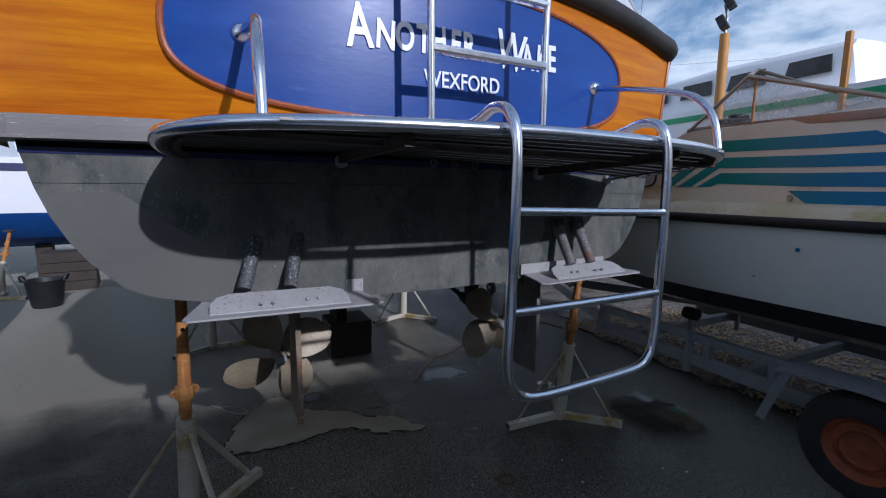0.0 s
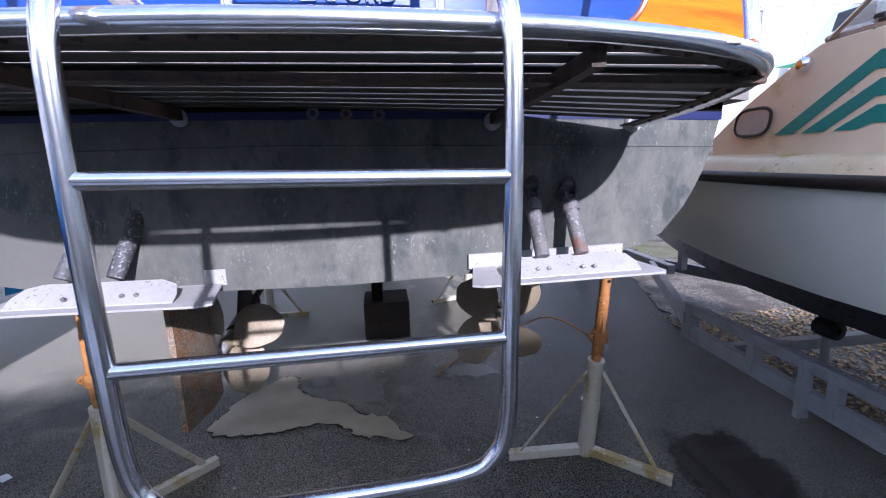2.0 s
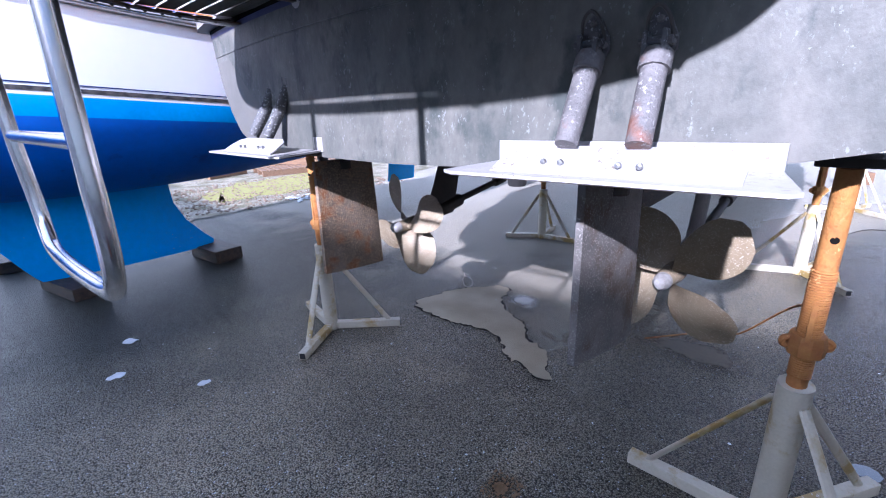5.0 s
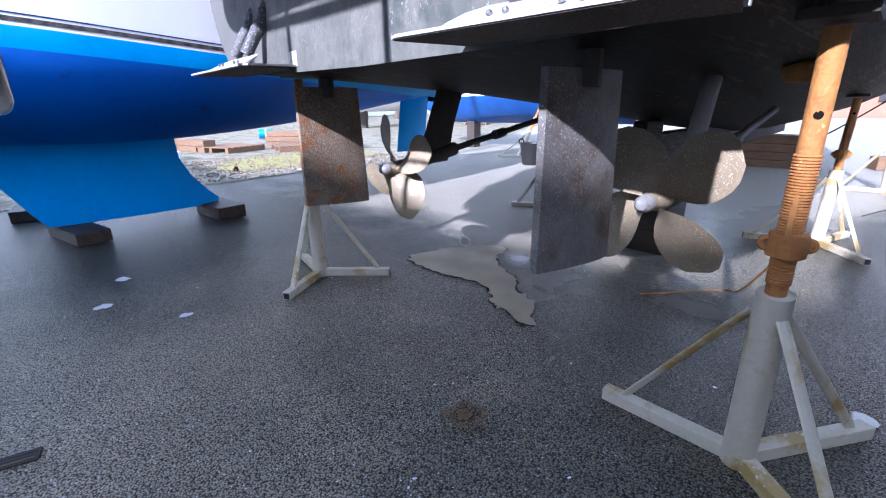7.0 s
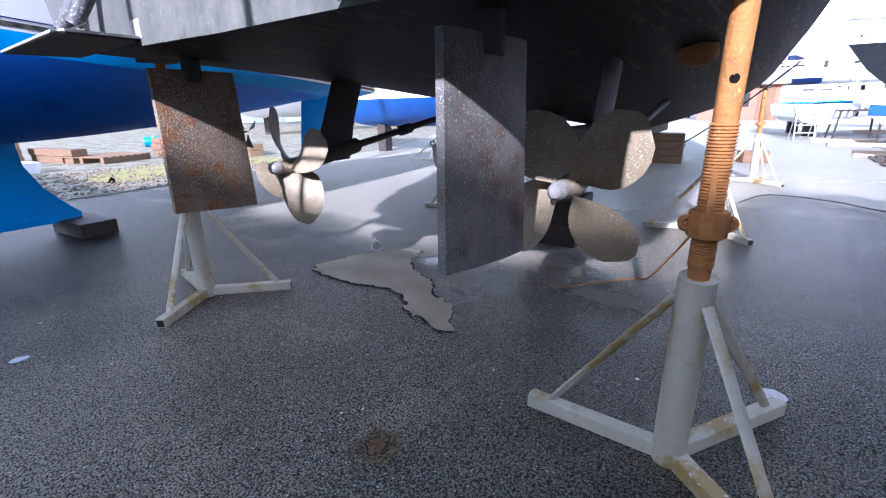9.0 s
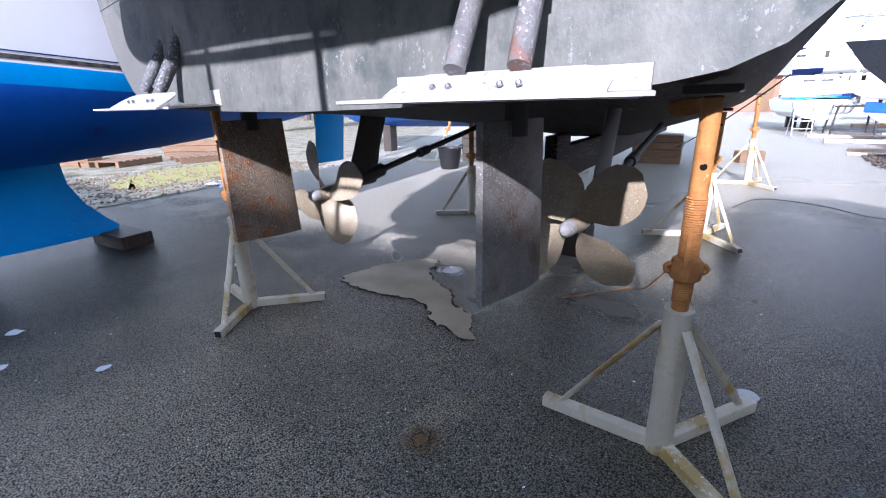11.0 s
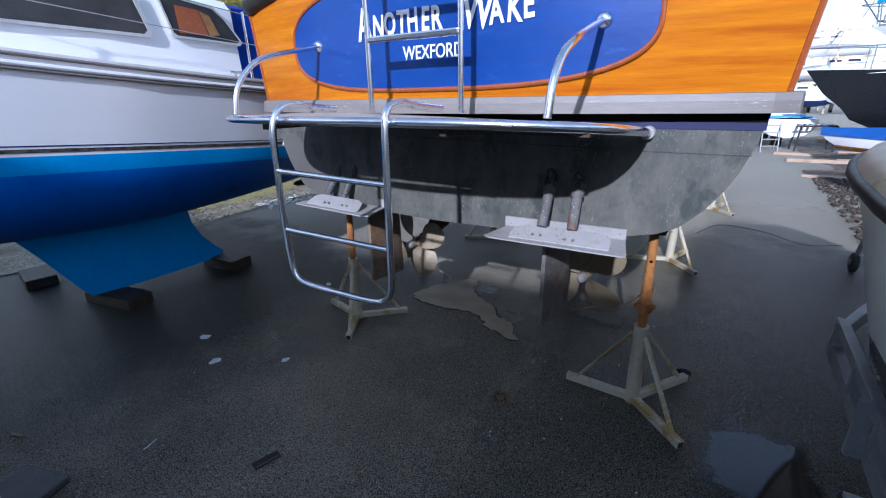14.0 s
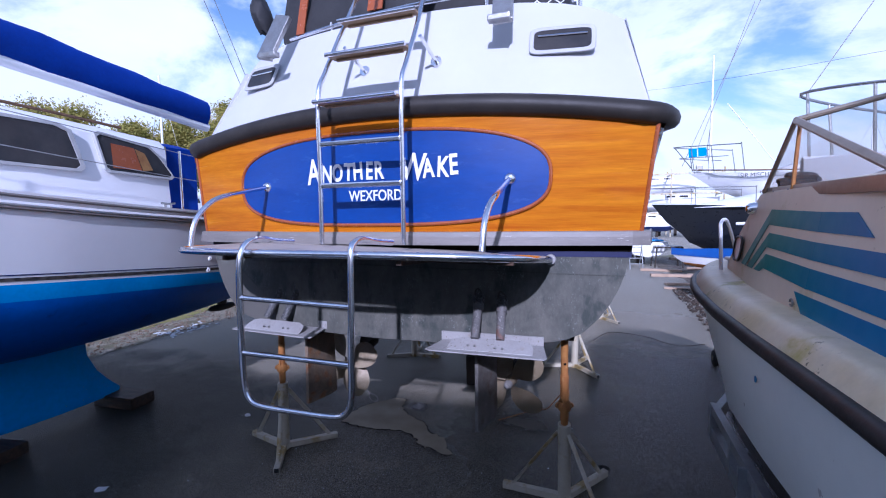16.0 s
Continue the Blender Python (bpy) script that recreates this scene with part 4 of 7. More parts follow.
cpart("cross_bar", box((1.765, 1.883, 1.722), (1.98, 0.058, 0.018), bevel=0.004, ry=0.8), M["barframe"], platform, in_world=True)
for x, y, z in ((1.285, 2.452, 1.712), (2.285, 2.462, 1.682), (0.70, 2.50, 1.716), (2.832, 2.520, 1.668)):
    cpart("mounting_disc", ring_profile([(0.001, -0.016), (0.026, -0.015), (0.030, -0.010), (0.031, 0.012), (0.001, 0.012)], (x, y, z), "y", 18), M["tabwhite"], platform, "pale mounting disc", in_world=True, smooth=True)
for x, z in ((1.691, 1.716), (1.796, 1.712), (1.90, 1.708)):
    cpart("skin_fitting", ring_profile([(0.008, 0.0), (0.010, -0.012), (0.018, -0.012), (0.021, -0.004), (0.021, 0.0)], (x, 2.442, z), "y", 14), M["ram"], transom, "small drain outlet", in_world=True, smooth=True)
# grab rails from the platform corners to the transom
for pts in ([(2.637, 1.772, 1.765), (2.640, 1.80, 1.88), (2.645, 1.86, 1.96), (2.655, 1.95, 2.012), (2.645, 2.15, 2.065), (2.614, 2.440, 2.128)],
            [(0.950, 1.770, 1.768), (0.950, 1.80, 1.89), (0.952, 1.87, 1.98), (0.958, 1.97, 2.045), (0.955, 2.16, 2.09), (0.938, 2.394, 2.136)]):
    grab = cpart("grab_rail", tube(rounded(pts, 5), 0.0145, 12), M["steel"], platform, "curved stainless grab rail", smooth=True, in_world=True)
    x, y, z = pts[-1]
    cpart("flange", ring_profile([(0.001, -0.022), (0.020, -0.02), (0.032, -0.008), (0.036, 0.004), (0.001, 0.004)], (x, y, z), "y", 16), M["steel"], grab, smooth=True, in_world=True)
# folding swim ladder hanging over the edge
pts = [(1.548, 1.90, 1.792), (1.54, 1.78, 1.802), (1.526, 1.68, 1.818), (1.520, 1.60, 1.795), (1.518, 1.562, 1.72), (1.516, 1.556, 1.55), (1.512, 1.560, 1.28), (1.512, 1.566, 1.13), (1.535, 1.566, 1.062), (1.60, 1.566, 1.03),
       (1.80, 1.570, 1.028), (2.008, 1.584, 1.030), (2.073, 1.584, 1.062), (2.096, 1.584, 1.13), (2.100, 1.584, 1.28), (2.106, 1.586, 1.53), (2.106, 1.592, 1.72), (2.100, 1.615, 1.795), (2.106, 1.69, 1.818), (2.125, 1.79, 1.802), (2.145, 1.90, 1.792)]
swim = cpart("swim_ladder", tube(rounded(pts, 5), 0.0150, 12), M["steel"], platform, "bent stainless swim ladder", smooth=True, in_world=True)
cpart("rung", tube([(1.518, 1.556, 1.545), (2.106, 1.586, 1.530)], 0.0125, 12), M["steel"], swim, smooth=True, in_world=True)
cpart("rung", tube([(1.512, 1.560, 1.280), (2.100, 1.584, 1.274)], 0.0125, 12), M["steel"], swim, smooth=True, in_world=True)
# trim tabs and their rams
for sgn, rams in ((1, (((2.424, 2.470, 1.425), (2.430, 2.350, 1.222)), ((2.562, 2.470, 1.415), (2.576, 2.362, 1.222)))), (-1, (((0.965, 2.50, 1.445), (0.900, 2.385, 1.230)), ((1.113, 2.485, 1.438), (1.060, 2.370, 1.228))))):
    def tx(x):
        return 1.776 + sgn * (x - 1.776)
    dy = 0.0 if sgn > 0 else -0.012
    tab = cpart("trim_tab", prism([(tx(2.205), 2.448 + dy, 1.166), (tx(2.80), 2.485 + dy, 1.166), (tx(2.845), 2.285 + dy, 1.160), (tx(2.83), 2.262 + dy, 1.160), (tx(2.20), 2.232 + dy, 1.160), (tx(2.165), 2.25 + dy, 1.160)], (0, 0, 0.007)), M["tabwhite"], label="white painted trim tab with two rams", in_world=True)
    cpart("hinge_plate", prism([(tx(2.19), 2.460 + dy, 1.168), (tx(2.80), 2.505 + dy, 1.168), (tx(2.80), 2.505 + dy, 1.222), (tx(2.19), 2.460 + dy, 1.222)], (0, -0.012, 0)), M["tabwhite"], tab, in_world=True)
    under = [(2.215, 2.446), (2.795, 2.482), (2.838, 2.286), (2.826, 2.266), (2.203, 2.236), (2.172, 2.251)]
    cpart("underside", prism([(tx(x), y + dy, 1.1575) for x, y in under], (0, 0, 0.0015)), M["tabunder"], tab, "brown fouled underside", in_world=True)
    fence = [(tx(2.285), 2.272, 1.168), (tx(2.765), 2.300, 1.168), (tx(2.765), 2.302, 1.190), (tx(2.745), 2.305, 1.208), (tx(2.70), 2.304, 1.216), (tx(2.35), 2.286, 1.216), (tx(2.30), 2.281, 1.205), (tx(2.285), 2.276, 1.185)]
    cpart("ram_pad", prism([(x, y + dy + (z - 1.168) * 1.7, z - 0.004) for x, y, z in fence], (0, 0.004, 0.007)), M["tabwhite"], tab, in_world=True)
    for x in (2.40, 2.44, 2.56, 2.60):
        cpart("bolt", ring_profile([(0.001, -0.007), (0.006, -0.006), (0.007, 0.0)], (tx(x), 2.312 + dy, 1.190), "y", 8), M["dullsteel"], tab, in_world=True)
    for a, b in rams:
        a, b = Vector(a), Vector(b)
        d = b - a
        rm = M["ram"] if sgn > 0 else M["ramdark"]
        ram = cpart("tab_ram", tube([a + d * q for q in (0.20, 0.4, 0.6, 0.8, 0.93, 0.95, 1.0)], 0.0260, 14, r_end=0.0245), rm, tab, "fouled hydraulic ram", in_world=True, smooth=True)
        cpart("collar", tube([a + d * 0.10, a + d * 0.13, a + d * 0.24, a + d * 0.27], 0.0315, 14), rm, ram, in_world=True, smooth=True)
        plate = [(0.0, 0.062), (0.016, 0.052), (0.034, 0.012), (0.034, -0.012), (0.02, -0.03), (-0.02, -0.03), (-0.034, -0.012), (-0.034, 0.012), (-0.016, 0.052)]
        cpart("eye_bracket", prism([a + Vector((px, 0.008, pz_)) for px, pz_ in plate], (0, -0.012, 0)), M["ramdark"], ram, in_world=True)
        for px in (-0.018, 0.018):
            cpart("bracket_cheek", box(a + Vector((px, -0.020, 0.0)), (0.010, 0.036, 0.048), bevel=0.004), M["ramdark"], ram, in_world=True)
        cpart("pivot_pin", tube([a + Vector((-0.032, -0.024, 0.004)), a + Vector((0.032, -0.024, 0.004))], 0.008, 8), M["ramdark"], ram, in_world=True)
        for px, pz_ in ((0.0, 0.045), (-0.026, 0.0), (0.026, 0.0)):
            cpart("bolt", ring_profile([(0.001, -0.009), (0.006, -0.008), (0.008, 0.0)], a + Vector((px, -0.004, pz_)), "y", 8), rm, ram, in_world=True)
        cpart("hose_loop", tube(rounded([a + Vector((-0.024, -0.004, 0.01)), a + Vector((-0.018, -0.020, 0.05)), a + Vector((0, -0.024, 0.068)), a + Vector((0.020, -0.020, 0.048)), a + Vector((0.026, -0.004, 0.01))], 4), 0.004, 6), M["shaft"], ram, in_world=True)


# running gear
def rudder(x0, x1, material, label):
    def foil(y0, y1, xa, xb, z):
        pts = []
        for q, h in ((0, 0.011), (0.25, 0.018), (0.6, 0.022), (0.85, 0.015), (1.0, 0.004)):
            pts.append((xa + (xb - xa) * q - h, y0 + (y1 - y0) * q, z + (0.0 if z > 1 else -0.025 * q)))
        for q, h in ((1.0, 0.004), (0.85, 0.015), (0.6, 0.022), (0.25, 0.018), (0, 0.011)):
            pts.append((xa + (xb - xa) * q + h, y0 + (y1 - y0) * q, z + (0.0 if z > 1 else -0.025 * q)))
        return pts
    r = cpart("rudder", loft([foil(2.545, 2.865, x0, x1, 1.105), foil(2.543, 2.88, x0, x1, 0.83), foil(2.540, 2.892, x0, x1, 0.570)], close_ring=True, caps=True), material, label=label, in_world=True, smooth=True)
    cpart("rudder_stock", tube([(x0 * 0.3 + x1 * 0.7, 2.70, 1.06), (x0 * 0.3 + x1 * 0.7, 2.70, 1.20)], 0.035, 12), M["shaft"], r, in_world=True)


rudder(2.383, 2.428, M["rudderR"], "grey barnacle-speckled rudder blade")
rudder(1.103, 1.112, M["rudderL"], "rust-stained speckled rudder blade")


def propeller(centre, first, hand):
    cx, cy, cz = centre
    hub = ring_profile([(0.001, -0.075), (0.026, -0.07), (0.034, -0.03), (0.042, 0.02), (0.045, 0.06), (0.001, 0.062)], centre, "y", 18)
    prop = cpart("propeller", hub, M["bronze"], label="four-bladed bronze propeller with barnacle marks", in_world=True, smooth=True)
    for b in range(4):
        th = radians(first + 90 * b)
        rings = []
        for i in range(11):
            r = 0.036 + (0.300 - 0.036) * i / 10
            q = i / 10
            chord = 0.5 * (0.075 + 0.158 * math.sin(math.pi * min(1, q * 0.80 + 0.06)) ** 1.2) if q < 0.70 else 0.5 * 0.232 * math.sqrt(max(0.0, 1 - ((q - 0.62) / 0.385) ** 2))
            chord = max(chord, 0.006)
            phi = math.atan2(0.52, 2 * math.pi * r)
            loop = []
            for side in (1, -1):
                for k in range(9):
                    s = (-1 + k / 4) * side
                    a = th + hand * ((s * chord * math.cos(phi)) / r - 0.22 * q * q)
                    y = s * chord * math.sin(phi) + side * 0.006 * (1 - s * s) * (1.15 - q)
                    loop.append((cx + r * math.cos(a), cy + y, cz + r * math.sin(a)))
            rings.append(loop)
        bm = loft(rings, close_ring=True)
        bmesh.ops.remove_doubles(bm, verts=bm.verts[:], dist=0.0003)
        cpart("blade", bm, M["bronze"], prop, in_world=True, smooth=True)
    cpart("prop_nut", ring_profile([(0.001, -0.122), (0.018, -0.119), (0.028, -0.106), (0.031, -0.085), (0.031, -0.070), (0.001, -0.069)], centre, "y", 14), M["anode"], prop, in_world=True, smooth=True)
    cpart("propeller_shaft", tube([(cx, cy + 0.05, cz + 0.006), (cx, cy + 1.75, cz + 0.27)], 0.02, 12), M["shaft"], label="dark propeller shaft", in_world=True, smooth=True)
    strut = cpart("shaft_strut", loft([[(cx + dx, cy + 0.14 + rake + y0 * wide, z) for dx, y0 in ((-0.012, 0.02), (0.0, -0.01), (0.012, 0.02), (0.018, 0.12), (0.012, 0.2), (0.0, 0.23), (-0.012, 0.2), (-0.018, 0.12))] for z, rake, wide in ((cz + 0.0, 0.0, 1.15), (0.9, 0.10, 0.95), (1.14, 0.20, 0.95))], close_ring=True, caps=True), M["shaft"], label="dark broad shaft bracket", in_world=True, smooth=True)
    cpart("coupling", tube([(cx, cy + 0.86, cz + 0.131), (cx, cy + 0.96, cz + 0.146)], 0.032, 12), M["shaft"], strut, in_world=True, smooth=True)
    cpart("bearing", tube([(cx, cy + 0.10, cz + 0.012), (cx, cy + 0.16, cz + 0.02), (cx, cy + 0.40, cz + 0.06), (cx, cy + 0.46, cz + 0.07)], 0.042, 14), M["shaft"], strut, in_world=True, smooth=True)


propeller((2.474, 3.13, 0.70), 34, -1)
propeller((1.070, 3.13, 0.69), -57, 1)
cpart("hull_anode", ring_profile([(0.001, -0.040), (0.040, -0.036), (0.060, -0.022), (0.066, 0.0), (0.060, 0.03)], (2.74, 3.62, 1.115), "z", 18), M["rust"], label="corroded hull anode", smooth=True, in_world=True)


# ---- boat stands ----
def boat_stand(base, top, foot_angles, foot_len, label, pipe_top=0.57, nut=0.70, full=True, lit=True):
    bx, by = base
    s = thing("boat_stand", label, "boat stand", (bx, by, 0), group="stands under the cruiser")
    tx, ty, tz = top[0] - bx, top[1] - by, top[2]

    def at(z):
        return Vector((tx * z / tz, ty * z / tz, z))
    part("pipe", tube([at(0.0), at(pipe_top)], 0.043, 16, r_end=0.041), M["stand"], s, "grey galvanised pipe", True)
    part("screw", tube([at(pipe_top - 0.02), at(tz - 0.02)], 0.0235, 14), M["rust"], s, "rusty orange jack screw", True)
    th = bmesh.new()
    z = pipe_top + 0.03
    while z < pipe_top + 0.34:
        p = at(z)
        ring_profile([(0.0235, -0.0032), (0.0268, -0.0010), (0.0268, 0.0010), (0.0235, 0.0032)], p, "z", 14, th)
        z += 0.0068
    part("screw_thread", th, M["rust"], s)
    nut_part = part("nut", ring_profile([(0.024, -0.03), (0.040, -0.028), (0.043, 0.0), (0.038, 0.028), (0.024, 0.03)], at(nut), "z", 10), M["rust"], s, "rusty lug nut")
    for a in (20, 200):
        p = at(nut) + Vector((0.042 * math.cos(radians(a)), 0.042 * math.sin(radians(a)), 0.0))
        ringp = [p + Vector((0.011 * math.cos(radians(a)) * math.cos(k), 0.011 * math.sin(radians(a)) * math.cos(k), 0.012 * math.sin(k))) for k in [2 * math.pi * i / 12 for i in range(12)]]
        part("lug", tube(ringp, 0.008, 6, closed=True), M["rust"], nut_part)
    # no hole is cut: a flush black disc carries its inner shade
    part("peg_hole", ring_profile([(0.0003, -0.0007), (0.0085, -0.0006), (0.0088, 0.001)], at(min(tz - 0.12, pipe_top + 0.42)) + Vector((0.004, -0.0235, 0)), "y", 12), M["shadeblack"], s, "peg hole as a flush disc in shade black")
    part("slot_key", box(at(pipe_top + 0.20) + Vector((0.0, -0.027, 0)), (0.013, 0.008, 0.16), bevel=0.003), M["rust"], s)
    part("head_plate", box(at(tz) + Vector((0, 0, -0.004)), (0.12, 0.15, 0.02), bevel=0.005), M["darktimber"], s, "dark timber pad")
    for a, ln in zip(foot_angles, foot_len):
        c, d = math.cos(radians(a)), math.sin(radians(a))
        foot = part("foot", box((c * ln / 2 + c * 0.02, d * ln / 2 + d * 0.02, 0.026), (ln, 0.045, 0.045), rz=a, bevel=0.004), M["stand"], s)
        e = Vector((c * (ln - 0.05), d * (ln - 0.05), 0.045))
        part("brace", tube([e, at(pipe_top - 0.06) + Vector((c * 0.04, d * 0.04, 0))], 0.016, 8, flat=0.4), M["stand"], s)
        tip = Vector((c * (ln + 0.02), d * (ln + 0.02), 0.026))
        part("end_cap", box(tip, (0.003, 0.034, 0.034), rz=a), M["plasticblack"], foot)
    return s


boat_stand((2.885, 2.91), (2.892, 2.76, 1.175), (178, 57, -44), (0.40, 0.46, 0.40), "grey tripod boat stand with rusty orange screw under the hull")
boat_stand((0.62, 2.83), (0.655, 2.80, 1.185), (44, -58, 168), (0.42, 0.37, 0.40), "tripod boat stand with rusty screw beside the rudder")
boat_stand((0.63, 5.45), (0.63, 5.45, 0.98), (212, 0, 100), (0.36, 0.36, 0.36), "grey tripod boat stand deep under the hull", pipe_top=0.52, nut=0.62)
boat_stand((2.76, 5.70), (2.78, 5.70, 1.05), (200, -50, 70), (0.44, 0.44, 0.40), "pale tripod boat stand further forward", pipe_top=0.55, nut=0.66)
boat_stand((3.05, 8.6), (3.0, 8.6, 1.15), (190, -50, 70), (0.44, 0.44, 0.40), "tripod boat stand near the bow", pipe_top=0.6, nut=0.72)
boat_stand((0.45, 8.6), (0.5, 8.6, 1.15), (10, -120, 120), (0.44, 0.44, 0.40), "tripod boat stand near the bow", pipe_top=0.6, nut=0.72)

boat_stand((-2.25, 8.9), (-2.2, 9.5, 0.95), (200, -20, 90), (0.40, 0.40, 0.36), "weathered tripod boat stand under a blue-bottomed boat", pipe_top=0.5, nut=0.62)


def timber(c, s, rz, label, material="timber", group="timber blocks"):
    n = max(1, round(s[2] / 0.14))
    t = thing("timber_block", label, "timber", (c[0], c[1], 0), rz, group)
    for i in range(n):
        part("baulk", box((0.012 * math.sin(i * 3.3), 0.01 * math.cos(i * 2.1), c[2] + (i + 0.5) * s[2] / n), (s[0], s[1], s[2] / n - 0.006), rz=2.5 * math.sin(i * 2.7), bevel=0.008), M[material], t)
    return t


timber((1.84, 4.85, 0), (0.40, 0.40, 0.345), 0, "black tarred keel block stack under the cruiser", "darktimber")
timber((1.62, 10.45, 0), (0.80, 0.5, 0.50), 4, "brown stacked keel blocks near the bow")
timber((3.03, 11.0, 0), (0.40, 0.26, 0.20), 25, "loose timber offcut lying on the asphalt")


# ---- unseen wall added behind the camera to shade the near asphalt ----
# top outline worked back from the edge of the ground shadow
gable = [(-6, 5.43), (3.5, 5.43), (5.4, 5.57), (5.9, 5.7)] + [(7.0 + 0.88 * math.cos(a), 6.4 + 1.03 * math.sin(a)) for a in [math.pi * (1 - k / 12) for k in range(13)]] + [(8.0, 5.6), (10, 5.5)]
tagged(part("shade_wall_south", prism([(10, -6.3, 0), (-6, -6.3, 0)] + [(x, -6.3, z) for x, z in gable], (0, -0.3, 0)), M["wallgrey"]), "unseen grey wall with a round top, added to cast shade", "wall", kind="structure")

# ---- blue and white sailing yacht ----
YX = -1.75
yacht = thing("sailing_yacht", "white sailing yacht with blue antifouling on timber blocks", "boat", (YX, 2.3, 0))


def yp(name, bm, material, parent=None, label="", smooth=True):
    bm.transform(Matrix.Translation((-YX, -2.3, 0)))
    return part(name, bm, material, parent or yacht, label, smooth)


BEAM = [(-2.8, 0.02), (-2.2, 0.32), (-1.2, 0.70), (0.0, 1.00), (1.0, 1.13), (2.0, 1.15), (3.0, 1.09), (4.2, 0.93), (5.4, 0.72), (6.3, 0.52)]


def yb(y):
    return lerp(BEAM, y)


def ys(y):
    return 2.17 - 0.085 * (y - 1.2) + 0.012 * (y - 2.0) ** 2


def yw(y):
    return 1.495 - 0.068 * (y - 1.6)


def ykeel(y):
    return 0.74 + 0.045 * max(0.0, y - 2.2) ** 1.75 + 0.055 * max(0.0, 2.2 - y) ** 1.8


def yx(y, z):
    b, w, s, k = yb(y), yw(y), ys(y), min(ykeel(y), yw(y) - 0.06)
    if z >= w:
        return b * (0.955 + 0.045 * (z - w) / max(0.05, s - w))
    q = min(1.0, (w - z) / (w - k))
    return 0.955 * b * math.sqrt(max(0.0, 1 - q ** 2.1))


def band(name, lo, hi, n, material, label="", out=0.0, parent=None):
    bm = bmesh.new()
    for sgn in (-1, 1):
        rs = []
        for i in range(47):
            y = -2.8 + 9.1 * i / 46
            rs.append([(YX + sgn * (yx(y, lo(y) + (hi(y) - lo(y)) * k / n) + out), y, lo(y) + (hi(y) - lo(y)) * k / n) for k in range(n + 1)])
        loft(rs, bm=bm)
    return yp(name, bm, material, parent, label)


topsides = band("topside", lambda y: yw(y) + 0.0, lambda y: ys(y), 5, M["gelcoat"], "glossy white topsides")
band("antifouling", lambda y: min(ykeel(y), yw(y) - 0.06), lambda y: yw(y) - 0.12, 12, M["hullblue"], "deep blue antifouling")
band("boot_top", lambda y: yw(y) - 0.12, lambda y: yw(y) + 0.0, 2, M["skyblue"], "light blue boot top")
band("boot_line", lambda y: yw(y) + 0.022, lambda y: yw(y) + 0.048, 1, M["blackline"], "flaking black boot line", 0.003, topsides)
band("pin_stripe", lambda y: yw(y) + 0.062, lambda y: yw(y) + 0.070, 1, M["navy"], "", 0.003, topsides)
for dz, r, mt in ((-0.085, 0.017, "gelcoat"), (-0.115, 0.010, "greyrub"), (-0.03, 0.012, "greyrub")):
    for sgn in (-1, 1):
        yp("rubbing_band", tube([(YX + sgn * (yb(y) + 0.006), y, ys(y) + dz) for y in [-2.7 + 0.25 * i for i in range(37)]], r, 8), M[mt], topsides)
tr = [[(YX + c * yx(6.3, z), 6.3, z) for c in (-1, -0.5, 0, 0.5, 1)] for z in [ykeel(6.3) + (ys(6.3) - ykeel(6.3)) * k / 6 for k in range(7)]]
yp("stern", loft(tr), M["gelcoat"], topsides)
yp("deck", loft([[(YX - yb(y), y, ys(y)), (YX, y, ys(y) + 0.05), (YX + yb(y), y, ys(y))] for y in [-2.8 + 9.1 * i / 30 for i in range(31)]]), M["gelcoat"])
# fin keel


def fin(z, lead, trail, half):
    n = 7
    pts = []
    for k in range(n + 1):
        q = k / n
        pts.append((half * (0.02 + 1.0 * math.sin(math.pi * min(1, q * 0.95 + 0.05)) ** 0.6), lead + (trail - lead) * q))
    return [(YX + 0.02 + h, y, z) for h, y in pts] + [(YX + 0.02 - h, y, z) for h, y in pts[::-1]]


keelrings = [fin(0.11, 1.70, 3.02, 0.075), fin(0.16, 1.66, 3.03, 0.085), fin(0.24, 1.61, 2.95, 0.075), fin(0.40, 1.52, 2.82, 0.07), fin(0.58, 1.42, 2.74, 0.075), fin(0.74, 1.32, 2.73, 0.10), fin(0.86, 1.22, 2.76, 0.18), fin(0.96, 1.1, 2.9, 0.3)]
yp("keel", loft(keelrings, close_ring=True, caps=True), M["keelblue"], label="bright blue fin keel with chipped foot")
yp("rudder", loft([[(YX - 0.03, 5.45 + dy, z), (YX, 5.40 + dy, z), (YX + 0.03, 5.5 + dy, z), (YX + 0.015, 5.85 + dy, z), (YX, 5.9 + dy, z), (YX - 0.015, 5.85 + dy, z)] for z, dy in ((0.42, 0.0), (0.8, 0.05), (1.3, 0.12))], close_ring=True, caps=True), M["keelblue"], label="bright blue rudder blade")
# coachroof
CR = [(-0.2, 0.45, 2.45), (0.5, 0.62, 2.70), (1.2, 0.70, 2.79), (2.0, 0.73, 2.79), (2.8, 0.72, 2.75), (3.15, 0.70, 2.73)]
rs = []
for y, h, zt in CR:
    rs.append([(YX + sx * h2, y, z) for sx, h2, z in ((-1, h + 0.08, ys(y)), (-1, h + 0.03, zt - 0.10), (-1, h - 0.05, zt - 0.02), (-0.5, h, zt + 0.05), (0, h, zt + 0.08), (0.5, h, zt + 0.05), (1, h - 0.05, zt - 0.02), (1, h + 0.03, zt - 0.10), (1, h + 0.08, ys(y)))])
roof = yp("coachroof", loft(rs, caps=True), M["gelcoat"], label="white coachroof with tinted windows")
